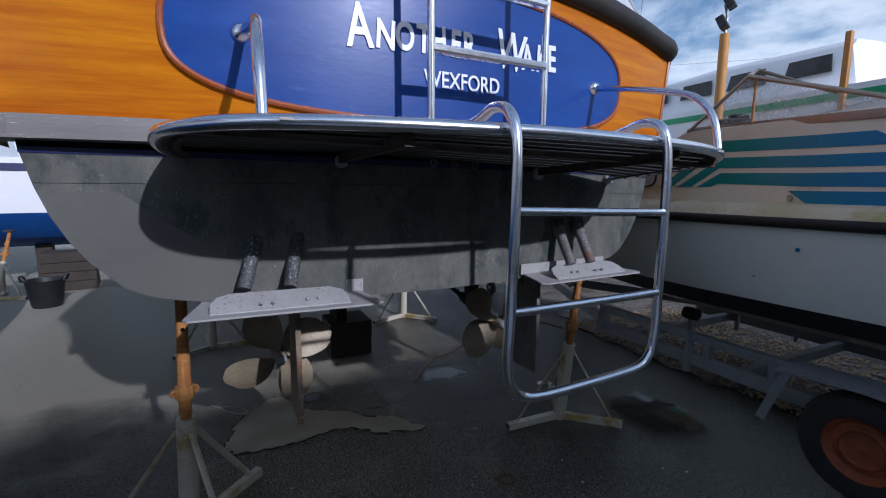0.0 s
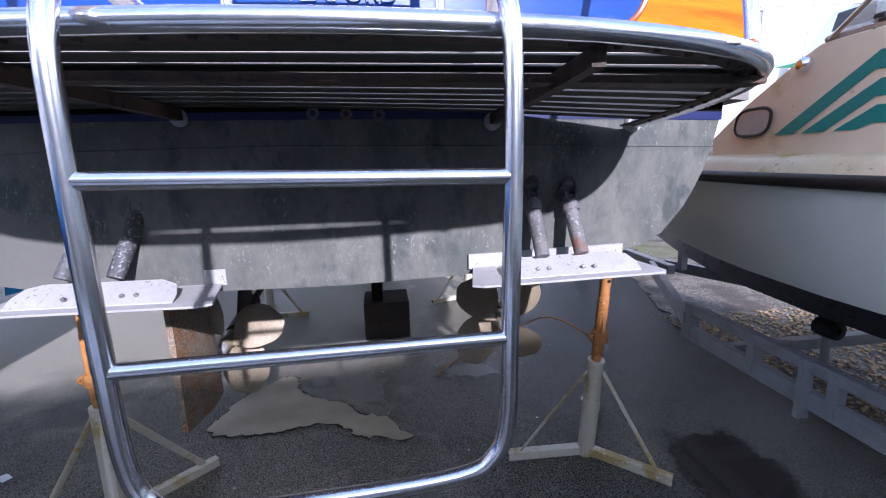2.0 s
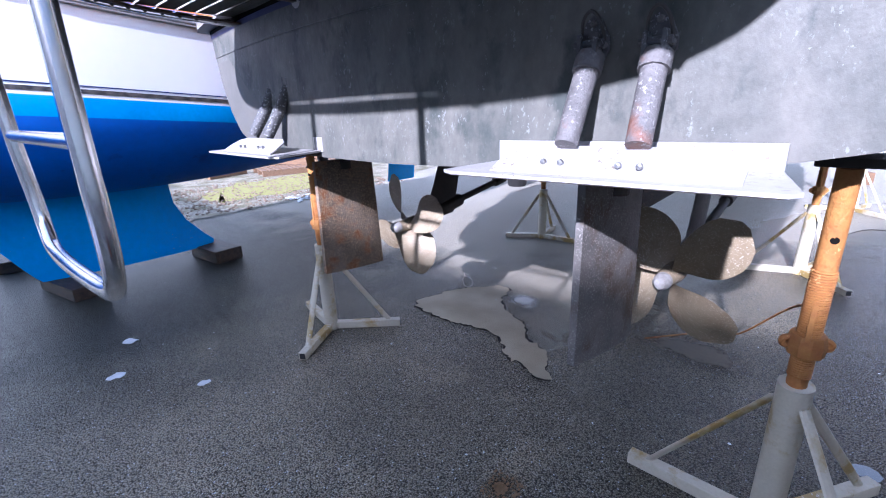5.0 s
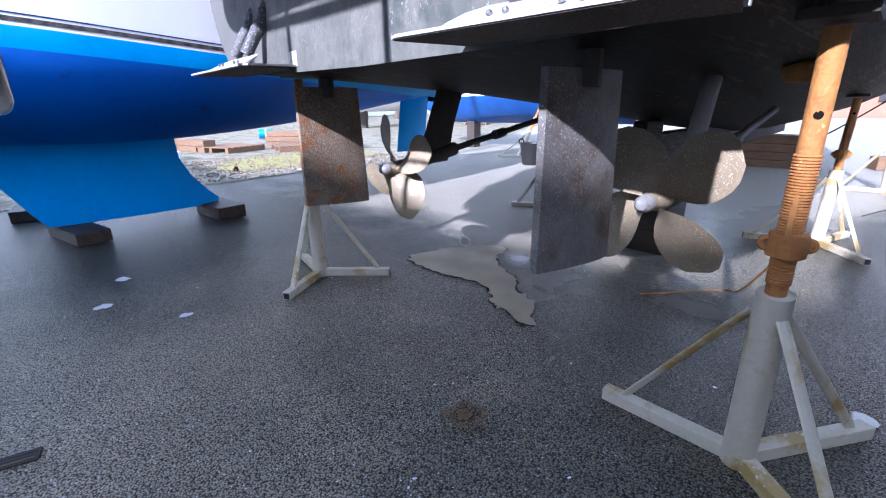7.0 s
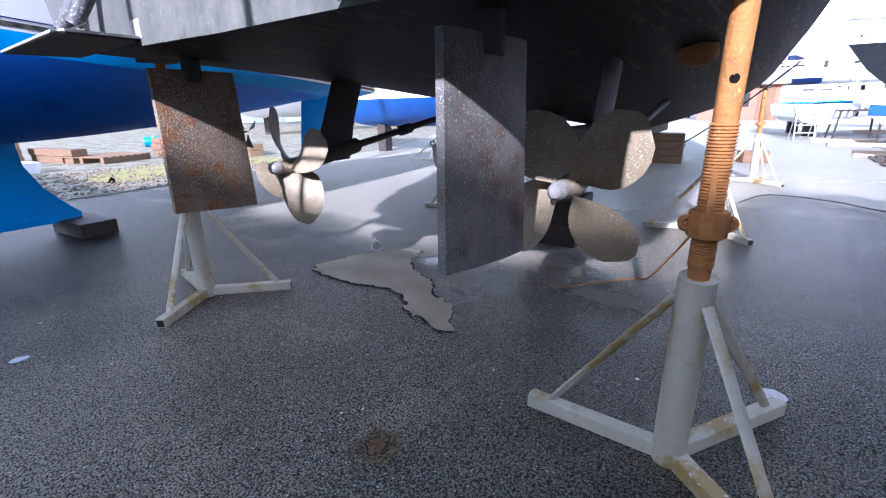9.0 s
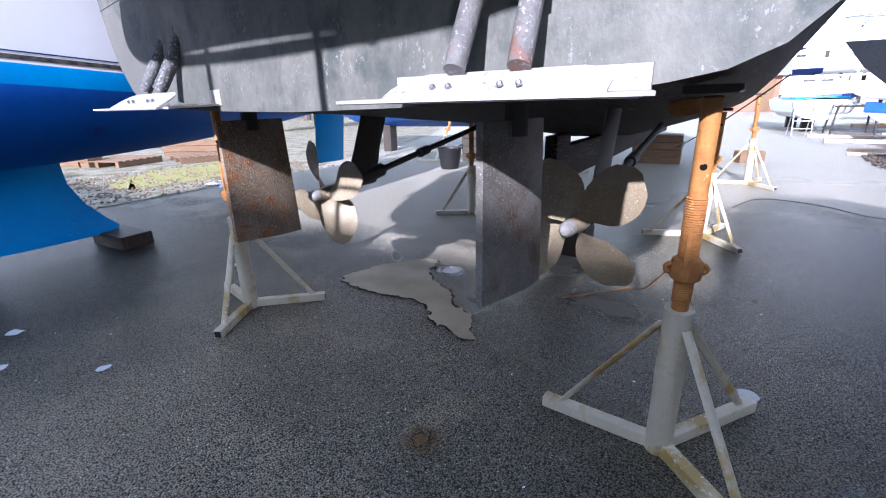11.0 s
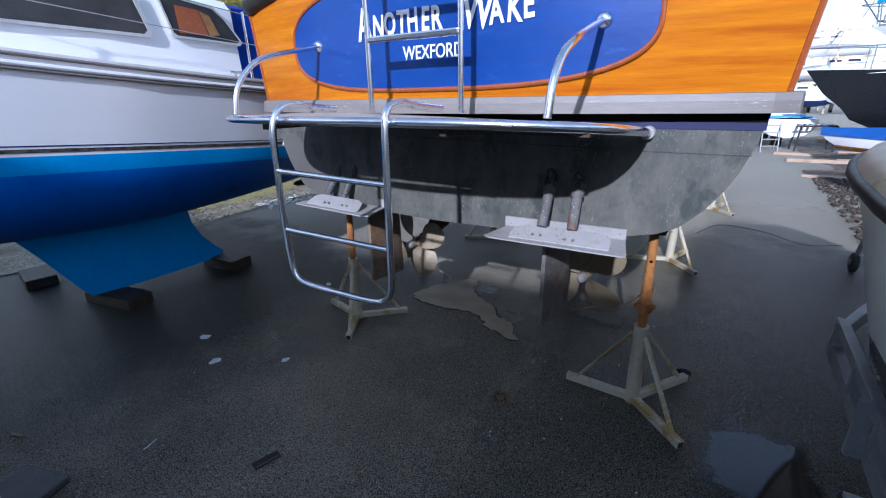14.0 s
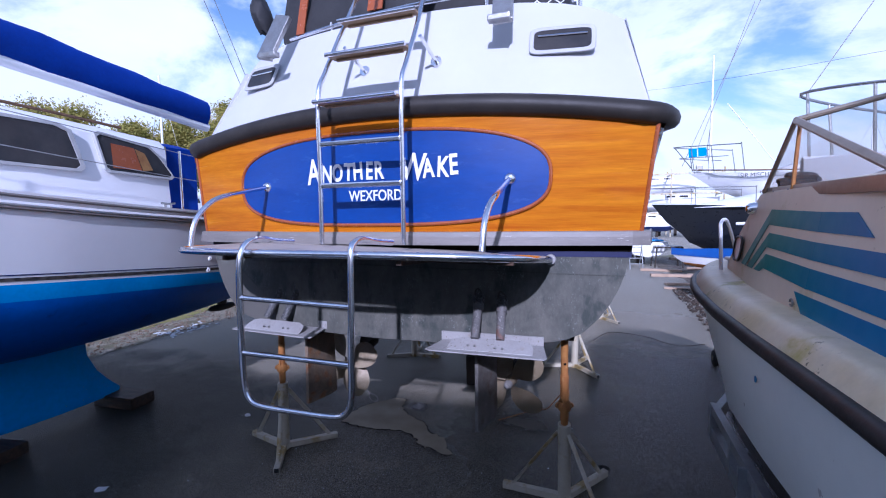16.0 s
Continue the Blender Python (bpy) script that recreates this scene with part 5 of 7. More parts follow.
for outline in ([(1.05, 2.60), (1.22, 2.715), (2.20, 2.70), (2.30, 2.66), (2.375, 2.36), (2.34, 2.325), (1.35, 2.345), (1.1, 2.40)], [(2.47, 2.665), (2.50, 2.69), (2.95, 2.63), (3.06, 2.54), (3.19, 2.355), (3.16, 2.325), (2.56, 2.345), (2.53, 2.37)]):
    def cab(y, z, off):
        zt = lerp([(a, c) for a, _, c in CR], y)
        h = lerp([(a, b) for a, b, _ in CR], y)
        q = (z - ys(y)) / max(0.05, zt - 0.10 - ys(y))
        return (YX + h + 0.08 - 0.05 * min(q, 1.15) + off, y, z)
    cy_ = sum(p[0] for p in outline) / len(outline)
    cz_ = sum(p[1] for p in outline) / len(outline)
    inner = [(cy_ + (y - cy_) * 0.945, cz_ + (z - cz_) * 0.875) for y, z in outline]
    fr = [cab(y, z, 0.0) for y, z in outline], [cab(y, z, 0.036) for y, z in outline], [cab(y, z, 0.036) for y, z in inner], [cab(y, z, 0.024) for y, z in inner]
    win = yp("cabin_window", loft([list(r) for r in fr], close_ring=True), M["paleframe"], roof, "pale grey window frame", False)
    bm = bmesh.new()
    bm.faces.new([bm.verts.new(cab(y, z, 0.028)) for y, z in inner])
    yp("pane", bm, M["glassdark"], win, "tinted glass", False)
for pts, tone in (([(2.60, 2.385), (2.60, 2.60), (2.80, 2.585), (2.86, 2.385)], "rim"), ([(2.87, 2.385), (2.81, 2.58), (2.90, 2.55), (2.97, 2.40)], "curtain")):
    yp("curtain", prism([cab(y, z, 0.030) for y, z in pts], (0.002, 0, 0)), M[tone], roof, "tan curtain behind the glass", False)
yp("handrail", tube([(YX + 0.62, y, lerp([(a, c) for a, _, c in CR], y) + 0.035) for y in (0.9, 1.3, 1.8, 2.3, 2.8)], 0.014, 6), M["timber"], roof, "varnished wooden handrail")
yp("dodger", loft([[(YX + sx * 0.70, y, z) for sx, z in ((-1, ys(y) + 0.02), (-1, 2.66), (-0.6, 2.74), (0, 2.78), (0.6, 2.74), (1, 2.66), (1, ys(y) + 0.02))] for y in (3.18, 3.34, 3.52)]), M["bluecanvas"], label="navy canvas spray dodger")
boom = yp("boom", tube([(YX, 4.30, 3.12), (YX, 0.2, 3.50)], 0.055, 12), M["gelcoat"], label="white aluminium boom")
cover = []
for i in range(15):
    q = i / 14
    y, z = 4.27 - 4.0 * q, 3.19 + 0.38 * q
    h = 0.16 + 0.05 * q + 0.012 * math.sin(i * 2.4)
    cover.append([(YX + 0.11 * math.cos(a) * (1 + 0.1 * math.sin(i + 2 * a)), y, z + 0.10 + h * math.sin(a)) for a in [2 * math.pi * k / 12 for k in range(12)]])
yp("sail_cover", loft(cover, close_ring=True, caps=True), M["bluecanvas"], boom, "navy blue sail cover laced over the boom")
mast = yp("mast", tube([(YX, 0.15, 2.7), (YX, 0.15, 12.5)], 0.065, 12), M["gelcoat"], label="white mast")
for p0, p1 in (((YX, 6.2, 1.9), (YX, 0.15, 12.3)), ((YX + 1.05, 0.2, 2.2), (YX, 0.15, 9)), ((YX, 6.0, 2.0), (YX, 0.3, 11.4))):
    yp("stay", tube([p0, p1], 0.005, 5), M["dullsteel"], mast, "wire stay")
for y in (0.95, 3.08, 4.6, -0.8):
    x = YX + yb(y) - 0.06
    yp("stanchion", tube([(x, y, ys(y)), (x - 0.01, y, ys(y) + 0.56)], 0.011, 8), M["steel"])
for h in (0.30, 0.54):
    yp("guard_wire", tube([(YX + yb(y) - 0.065, y, ys(y) + h) for y in (-0.8, 0.95, 3.08, 4.6, 6.1)], 0.004, 5), M["dullsteel"])
cleat = yp("mooring_cleat", tube(rounded([(YX + 0.93, 2.93, ys(3) + 0.055), (YX + 0.93, 3.0, ys(3) + 0.05), (YX + 0.93, 3.07, ys(3) + 0.055)], 3), 0.01, 8), M["dullsteel"], label="steel mooring cleat")
for dy in (-0.03, 0.03):
    yp("cleat_leg", tube([(YX + 0.93, 3.0 + dy, ys(3)), (YX + 0.93, 3.0 + dy, ys(3) + 0.05)], 0.009, 6), M["dullsteel"], cleat)
for y, z in ((3.375, 1.519), (3.348, 1.403)):
    yp("hull_outlet", ring_profile([(0.008, 0.0), (0.010, 0.014), (0.020, 0.012), (0.026, 0.0)], (YX + yx(y, z), y, z), "x", 14), M["gelcoat"], topsides, "white hull outlet")
leg = yp("sail_drive", loft([[(YX + dx * w, 4.40 + dy * w, z) for dx, dy in ((-0.03, -0.05), (0.03, -0.05), (0.04, 0.05), (0.0, 0.10), (-0.04, 0.05))] for z, w in ((1.02, 1.1), (0.82, 0.9), (0.74, 0.8))], close_ring=True, caps=True), M["shaft"], label="dark sail drive leg")
yp("drive_bulb", ring_profile([(0.001, -0.25), (0.03, -0.20), (0.05, -0.06), (0.045, 0.10), (0.02, 0.22), (0.001, 0.30)], (YX, 4.42, 0.75), "y", 14), M["shaft"], leg)
for k in range(3):
    a = k * 2.094 + 0.5
    yp("blade", prism([(YX + 0.03 * math.cos(a), 4.70, 0.75 + 0.03 * math.sin(a)), (YX + 0.17 * math.cos(a - 0.25), 4.68, 0.75 + 0.17 * math.sin(a - 0.25)), (YX + 0.18 * math.cos(a + 0.2), 4.72, 0.75 + 0.18 * math.sin(a + 0.2))], (0, 0.008, 0)), M["shaft"], leg)
timber((-1.62, 1.86, 0), (0.62, 0.24, 0.108), 12, "wet dark timber baulk under the yacht keel", "wettimber", "keel blocks")
timber((-1.60, 2.98, 0), (0.50, 0.26, 0.125), 6, "wet dark timber baulk under the keel foot", "wettimber", "keel blocks")
timber((-2.95, 1.62, 0), (0.50, 0.26, 0.115), -8, "wet dark timber baulk beside the yacht keel", "wettimber", "keel blocks")

# ---- cream cabin cruiser on its trailer ----
CX = 4.56
cc = thing("cabin_cruiser", "cream cabin cruiser with teal and blue stripes on a trailer", "boat", (CX, 1.5, 0))


def kp(name, bm, material, parent=None, label="", smooth=True):
    bm.transform(Matrix.Translation((-CX, -1.5, 0)))
    return part(name, bm, material, parent or cc, label, smooth)


EDGE = [(-2.2, 0.76), (-1.0, 0.79), (0.0, 0.82), (1.2, 0.86), (2.0, 0.90), (2.7, 0.915), (3.3, 0.875), (3.8, 0.79), (4.2, 0.69), (4.6, 0.53), (4.9, 0.34), (5.08, 0.16), (5.15, 0.02)]
YS = [-2.2, -1.0, 0.0, 0.8, 1.4, 2.0, 2.5, 3.0, 3.4, 3.8, 4.1, 4.4, 4.65, 4.85, 5.0, 5.1, 5.15]


def ke(y):
    return lerp(EDGE, y)


def chine(y):
    q = max(0.0, (y - 2.4) / 2.75)
    return max(0.0, ke(y) - 0.06) * (1 - 0.62 * q ** 1.2), 0.945 - 0.02 * max(0, 2.4 - y) * 0.1 - 0.10 * q + 0.12 * q ** 3


def kz(y):
    q = max(0.0, (y - 3.0) / 2.15)
    return 0.60 - 0.02 * y * 0 + 0.55 * q ** 2.2


hullm, bott = bmesh.new(), bmesh.new()
for sgn in (-1, 1):
    loft([[(CX + sgn * (ke(y) - 0.015), y, 1.40), (CX + sgn * (ke(y) * 0.55 + chine(y)[0] * 0.45), y, 1.18), (CX + sgn * (ke(y) * 0.15 + chine(y)[0] * 0.85), y, chine(y)[1] + 0.04), (CX + sgn * chine(y)[0], y, chine(y)[1])] for y in YS], bm=hullm)
    loft([[(CX + sgn * chine(y)[0], y, chine(y)[1]), (CX + sgn * (chine(y)[0] * 0.97), y, chine(y)[1] - 0.10), (CX, y, min(kz(y), chine(y)[1] - 0.02))] for y in YS], bm=bott)
kp("hull", hullm, M["palehull"], label="pale grey-green hull side")
kp("hull_bottom", bott, M["blackhull"], label="black antifouled bottom")
kp("rubbing_strake", tube([(CX - ke(y), y, 1.425) for y in YS] + [(CX + ke(y), y, 1.425) for y in YS[::-1]], 0.030, 10), M["rubber"], label="black rubber gunwale strake")
deckm = bmesh.new()
for sgn in (-1, 1):
    loft([[(CX + sgn * (ke(y) - 0.005), y, 1.445), (CX + sgn * max(0, ke(y) - 0.035), y, 1.49), (CX + sgn * max(0, ke(y) - 0.06), y, 1.515), (CX + sgn * max(0, ke(y) - 0.09), y, 1.525), (CX + sgn * max(0, ke(y) - 0.26), y, 1.54), (CX, y, 1.56)] for y in YS], bm=deckm)
deck = kp("side_deck", deckm, M["algae"], label="algae-stained cream side deck")


def side(y, z, off=0.0):
    """The near side of the cabin."""
    inset = 0.25 + 0.13 * (z - 1.55) + (0.055 * max(0.0, y - 2.2) ** 2)
    return (CX - (0.98 - inset) - off, y, z)


cab_m = bmesh.new()
ring = []
for z, ya in ((1.53, 3.62), (1.62, 3.52), (1.80, 3.26), (1.98, 2.94), (2.02, 2.85)):
    near = [side(y, z) for y in (-2.0, -0.5, 0.8, 1.6, 2.2, 2.55, 2.7, ya)]
    far = [(2 * CX - x, y, zz) for x, y, zz in near[::-1]]
    x0 = near[-1][0]
    nose = [(x0 + 0.08, ya + 0.10, z), (CX - 0.35, ya + 0.32, z), (CX, ya + 0.40, z), (CX + 0.35, ya + 0.32, z), (2 * CX - x0 - 0.08, ya + 0.10, z)]
    ring.append(near + nose + far)
ring.append([(CX + (x - CX) * 0.96, y, 2.035) for x, y, z in ring[-1]])
loft(ring, bm=cab_m)
cabin2 = kp("cabin", cab_m, M["cream"], label="cream cabin side with vinyl stripes")


def stripe(pts, material, label):
    return kp("vinyl_stripe", prism([side(y, z, 0.002) for y, z in pts], (-0.002, 0, 0)), M[material], cabin2, label, False)


for z0, z1, ykink, ytip in ((1.905, 1.835, 2.56, 3.00), (1.792, 1.728, 2.53, 2.84), (1.692, 1.620, 2.52, 2.68)):
    zt = 1.628
    if z0 > 1.75:
        tip = [(ykink, z0 + 0.03), (ytip, zt), (ytip - 0.115, zt), (ykink + 0.005, z1 + 0.025), (2.0, z1 + 0.008)]
    else:
        tip = [(ykink, z0 + 0.028), (ytip, zt), (ykink + 0.06, zt), (ykink, z1 + 0.03), (2.0, z1 + 0.006)]
    if z0 > 1.9:
        stripe([(1.75, z0 + 0.008), (1.999, z0 + 0.012), (1.999, z1 + 0.008), (1.63, z1 + 0.002)], "stripefade", "blue end of the stripe, cut at a slant")
    else:
        stripe([(-1.8, z0 - 0.02), (1.0, z0 - 0.005), (1.999, z0 + 0.012), (1.999, z1 + 0.008), (1.0, z1 - 0.005), (-1.8, z1 - 0.02)], "stripefade", "blue vinyl stripe")
    stripe([(2.0, z0 + 0.012)] + tip, "stripefade", "vinyl stripe fading from blue to teal")
stripe([(-1.8, 1.575), (2.10, 1.603), (1.98, 1.515), (-1.8, 1.49)], "stripefade", "blue vinyl stripe")
# recessed step, eye bolts, lamp, porthole
for y, z in ((2.08, 1.56), (1.35, 1.60), (1.20, 1.70)):
    p = Vector(side(y, z, 0.006))
    kp("eye_bolt", tube([p + Vector((-0.006, 0.014 * math.cos(a), 0.014 * math.sin(a))) for a in [k * 0.7 for k in range(9)]], 0.004, 6), M["dullsteel"], cabin2)
p = Vector(side(2.90, 1.945, 0.0))
lamp = kp("side_lamp", ring_profile([(0.001, -0.05), (0.02, -0.046), (0.032, -0.03), (0.036, 0.0), (0.036, 0.01)], p, "x", 16), M["steel"], cabin2, "chrome navigation lamp")
ov = [Vector(side(3.17 + 0.13 * math.copysign(abs(math.cos(k * 0.35)) ** 0.6, math.cos(k * 0.35)), 1.705 + 0.072 * math.copysign(abs(math.sin(k * 0.35)) ** 0.7, math.sin(k * 0.35)), 0.010)) for k in range(18)]
pr = kp("porthole", tube(ov, 0.008, 8, closed=True), M["rubber"], cabin2, "oval porthole in a black rubber seal")
bm = bmesh.new()
bm.faces.new([bm.verts.new(p) for p in ov])
kp("pane", bm, M["hazyglass"], pr, "hazy grey glass", False)
for pts in ([(3.86, 3.42, 1.54), (3.86, 3.46, 1.78), (3.88, 3.56, 1.86), (3.95, 3.72, 1.87), (4.05, 3.95, 1.70), (4.08, 4.0, 1.55)],):
    kp("bow_handrail", tube(rounded(pts, 4), 0.012, 8), M["gelcoat"], label="white bow handrail")
kp("deck_bollard", ring_profile([(0.001, 0.07), (0.05, 0.065), (0.055, 0.05), (0.03, 0.04), (0.03, 0.0)], (3.98, 3.66, 1.545), "z", 12), M["gelcoat"])
kp("blue_mark", ring_profile([(0.001, -0.003), (0.012, -0.003), (0.013, 0.0)], (CX - (ke(1.944) * 0.72 + chine(1.944)[0] * 0.28) - 0.006, 1.944, 1.279), "x", 7), M["stripeblue"], label="small blue paint mark")
# folding windscreen
WB = [(1.2, 1.985), (2.0, 2.005), (2.82, 2.035)]
wb = [Vector(side(y, z, -0.01)) for y, z in WB]
ptop = Vector((3.925, 2.44, 2.335))
rear = Vector(side(1.48, 1.985, -0.01))
screen = kp("windscreen", tube([wb[2], ptop], 0.016, 8, flat=0.7), M["alu"], label="raked windscreen in a bronzed frame")
kp("frame_bar", tube([ptop, rear], 0.016, 8, flat=0.7), M["alu"], screen)
kp("sill", box((wb[1] + Vector((-0.004, -0.05, 0.0))), (0.03, 1.75, 0.05), rx=1.6, rz=-3.2, bevel=0.004), M["alu"], screen, "riveted sill")
kp("frame_bar", tube([wb[2], (CX, 3.25, 2.08), (2 * CX - wb[2].x, wb[2].y, wb[2].z)], 0.018, 8), M["alu"], screen)
kp("frame_bar", tube([ptop, (CX, 2.75, 2.52), (2 * CX - ptop.x, ptop.y, ptop.z)], 0.014, 8), M["alu"], screen)
kp("frame_post", tube([Vector(side(2.38, 2.01, -0.012)), ptop + Vector((0, -0.05, -0.03))], 0.008, 6), M["rust"], screen)
bm = bmesh.new()
bm.faces.new([bm.verts.new(p) for p in (wb[2], ptop, rear)])
bm.faces.new([bm.verts.new(p) for p in (wb[2], (CX, 3.25, 2.08), (CX, 2.75, 2.52), ptop)])
glass = kp("pane", bm, M["perspex"], screen, "scuffed clear panes", False)
glass.visible_shadow = False
for i in range(9):
    q = i / 8
    p = wb[2].lerp(wb[0], q)
    kp("rivet", ring_profile([(0.001, -0.004), (0.006, -0.003), (0.008, 0.0)], p + Vector((-0.018, 0, 0.0)), "x", 8), M["dullsteel"], screen)
rope = [Vector((3.98 + 0.05 * math.cos(a * 1.3), 2.55 + 0.09 * math.sin(a), 2.045 + 0.004 * a)) for a in [k * 0.5 for k in range(26)]]
kp("rope_coil", tube(rope, 0.016, 7), M["plasticblack"], label="coiled dark rope on the foredeck")
heap = []
for i in range(13):
    y_ = 0.2 + 0.17 * i
    heap.append([(3.98 + 0.10 * k, y_, 2.03 + (0.16 + 0.05 * noise.noise(Vector((k * 0.6, i * 0.5, 2.0)))) * math.sin(math.pi * k / 9) ** 0.7 * math.sin(math.pi * min(1.0, (i + 0.4) / 12.5)) ** 0.5) for k in range(10)])
kp("cockpit_cover", loft(heap), M["tarp"], label="crumpled beige cover over the cockpit")
kp("inner_post", box((4.08, 2.0, 2.27), (0.035, 0.03, 0.46), bevel=0.005), M["orange"], label="varnished wooden post")

# ---- trailer ----
trailer = thing("boat_trailer", "galvanised boat trailer with a rusty wheel", "trailer", (CX, 1.5, 0))


def tp(name, bm, material, parent=None, label="", smooth=False):
    bm.transform(Matrix.Translation((-CX, -1.5, 0)))
    return part(name, bm, material, parent or trailer, label, smooth)


def beam(a, b, w, h, material="galv", name="rail", parent=None, label=""):
    a, b = Vector(a), Vector(b)
    d = b - a
    bm = box((0, 0, 0), (d.length, w, h), bevel=0.004)
    bm.transform(Matrix.Translation((a + b) / 2) @ d.to_track_quat("X", "Z").to_matrix().to_4x4())
    return tp(name, bm, M[material], parent, label)


for sgn in (-1, 1):
    x = CX + sgn * 0.70
    beam((x, 3.50, 0.55), (x, -2.0, 0.55), 0.05, 0.06, name="upper_rail")
    beam((x, 3.52, 0.385), (x, -2.0, 0.385), 0.05, 0.09, name="lower_rail")
    for y in (3.45, 2.95, 2.50, 2.08, 0.9, 0.2):
        beam((x - sgn * 0.0, y, 0.36), (x, y, 0.57), 0.045, 0.06, name="upright")
    beam((x + sgn * 0.035, 2.62, 0.29), (x + sgn * 0.035, 2.62, 0.58), 0.03, 0.06, name="roller_bracket")
    beam((x, 3.50, 0.46), (CX + sgn * 0.08, 4.9, 0.46), 0.05, 0.10, name="drawbar_arm")
    ay, wx = 1.58, CX + sgn * 0.80
    wheel = tp("wheel", ring_profile([(0.165, -0.075), (0.20, -0.082), (0.265, -0.07), (0.285, -0.045), (0.287, 0.0), (0.285, 0.045), (0.265, 0.07), (0.20, 0.082), (0.165, 0.075)], (wx, ay, 0.287), "x", 30), M["tyre"], label="worn black trailer tyre", smooth=True)
    tp("rim", ring_profile([(0.166, -sgn * -0.070), (0.15, sgn * 0.055), (0.135, sgn * 0.03), (0.105, sgn * 0.035), (0.095, sgn * 0.05), (0.085, sgn * 0.035), (0.05, sgn * 0.03), (0.001, sgn * 0.045)], (wx, ay, 0.287), "x", 24), M["rustrim"], wheel, "rust-stained pressed steel rim", True)
    tread = bmesh.new()
    for k in range(40):
        a = 2 * math.pi * k / 40
        box((wx, ay + 0.287 * math.cos(a), 0.287 + 0.287 * math.sin(a)), (0.085, 0.022, 0.006), rx=math.degrees(a) + 90, bm=tread)
    tp("tread", tread, M["tyre"], wheel)
    fx = wx
    fpts = [(1.98, 0.585), (1.90, 0.605), (1.58, 0.62), (1.26, 0.605), (1.18, 0.585)]
    tp("mudguard", loft([[(fx - 0.11, y, z - 0.02), (fx - 0.11, y, z), (fx + 0.11, y, z), (fx + 0.11, y, z - 0.02)] for y, z in fpts]), M["galv"], label="flat galvanised mudguard")
    beam((fx - sgn * -0.09, 2.04, 0.25), (fx + sgn * 0.09, 1.92, 0.60), 0.012, 0.05, name="mudguard_stay")
for y in (3.2, 2.3, 1.58, 0.2, -1.6):
    beam((CX - 0.70, y, 0.37), (CX + 0.70, y, 0.37), 0.06, 0.07, name="cross_member")
beam((CX, 4.7, 0.46), (CX, 6.25, 0.46), 0.08, 0.09, name="drawbar")
beam((CX, 4.55, 0.50), (CX, 4.55, 1.15), 0.06, 0.06, name="winch_post")
tp("winch", ring_profile([(0.001, -0.06), (0.06, -0.055), (0.06, -0.045), (0.03, -0.04), (0.03, 0.04), (0.06, 0.045), (0.06, 0.055), (0.001, 0.06)], (CX, 4.50, 1.05), "x", 14), M["galv"], label="trailer winch")
for y in (2.9, 1.0):
    for x in (-0.32, 0.32):
        tp("roller", ring_profile([(0.015, -0.06), (0.05, -0.055), (0.055, 0.0), (0.05, 0.055), (0.015, 0.06)], (CX + x, y, 0.60), "y", 12), M["plasticblack"], smooth=True)
        beam((CX + x, y, 0.37), (CX + x, y, 0.58), 0.03, 0.03, name="roller_post")
beam((4.44, 6.28, 0.12), (4.50, 6.22, 0.75), 0.045, 0.045, name="jockey_post")
jockey = tp("jockey_wheel", ring_profile([(0.02, -0.03), (0.085, -0.032), (0.105, -0.02), (0.105, 0.02), (0.085, 0.032), (0.02, 0.03)], (4.44, 6.30, 0.105), "x", 18), M["tyre"], label="small black jockey wheel", smooth=True)
tp("hub", ring_profile([(0.001, -0.04), (0.03, -0.036), (0.03, 0.036), (0.001, 0.04)], (4.44, 6.30, 0.105), "x", 10), M["stand"], jockey)
tp("coupling_head", box((CX, 6.35, 0.48), (0.10, 0.26, 0.10), bevel=0.02), M["galv"], label="trailer coupling head")


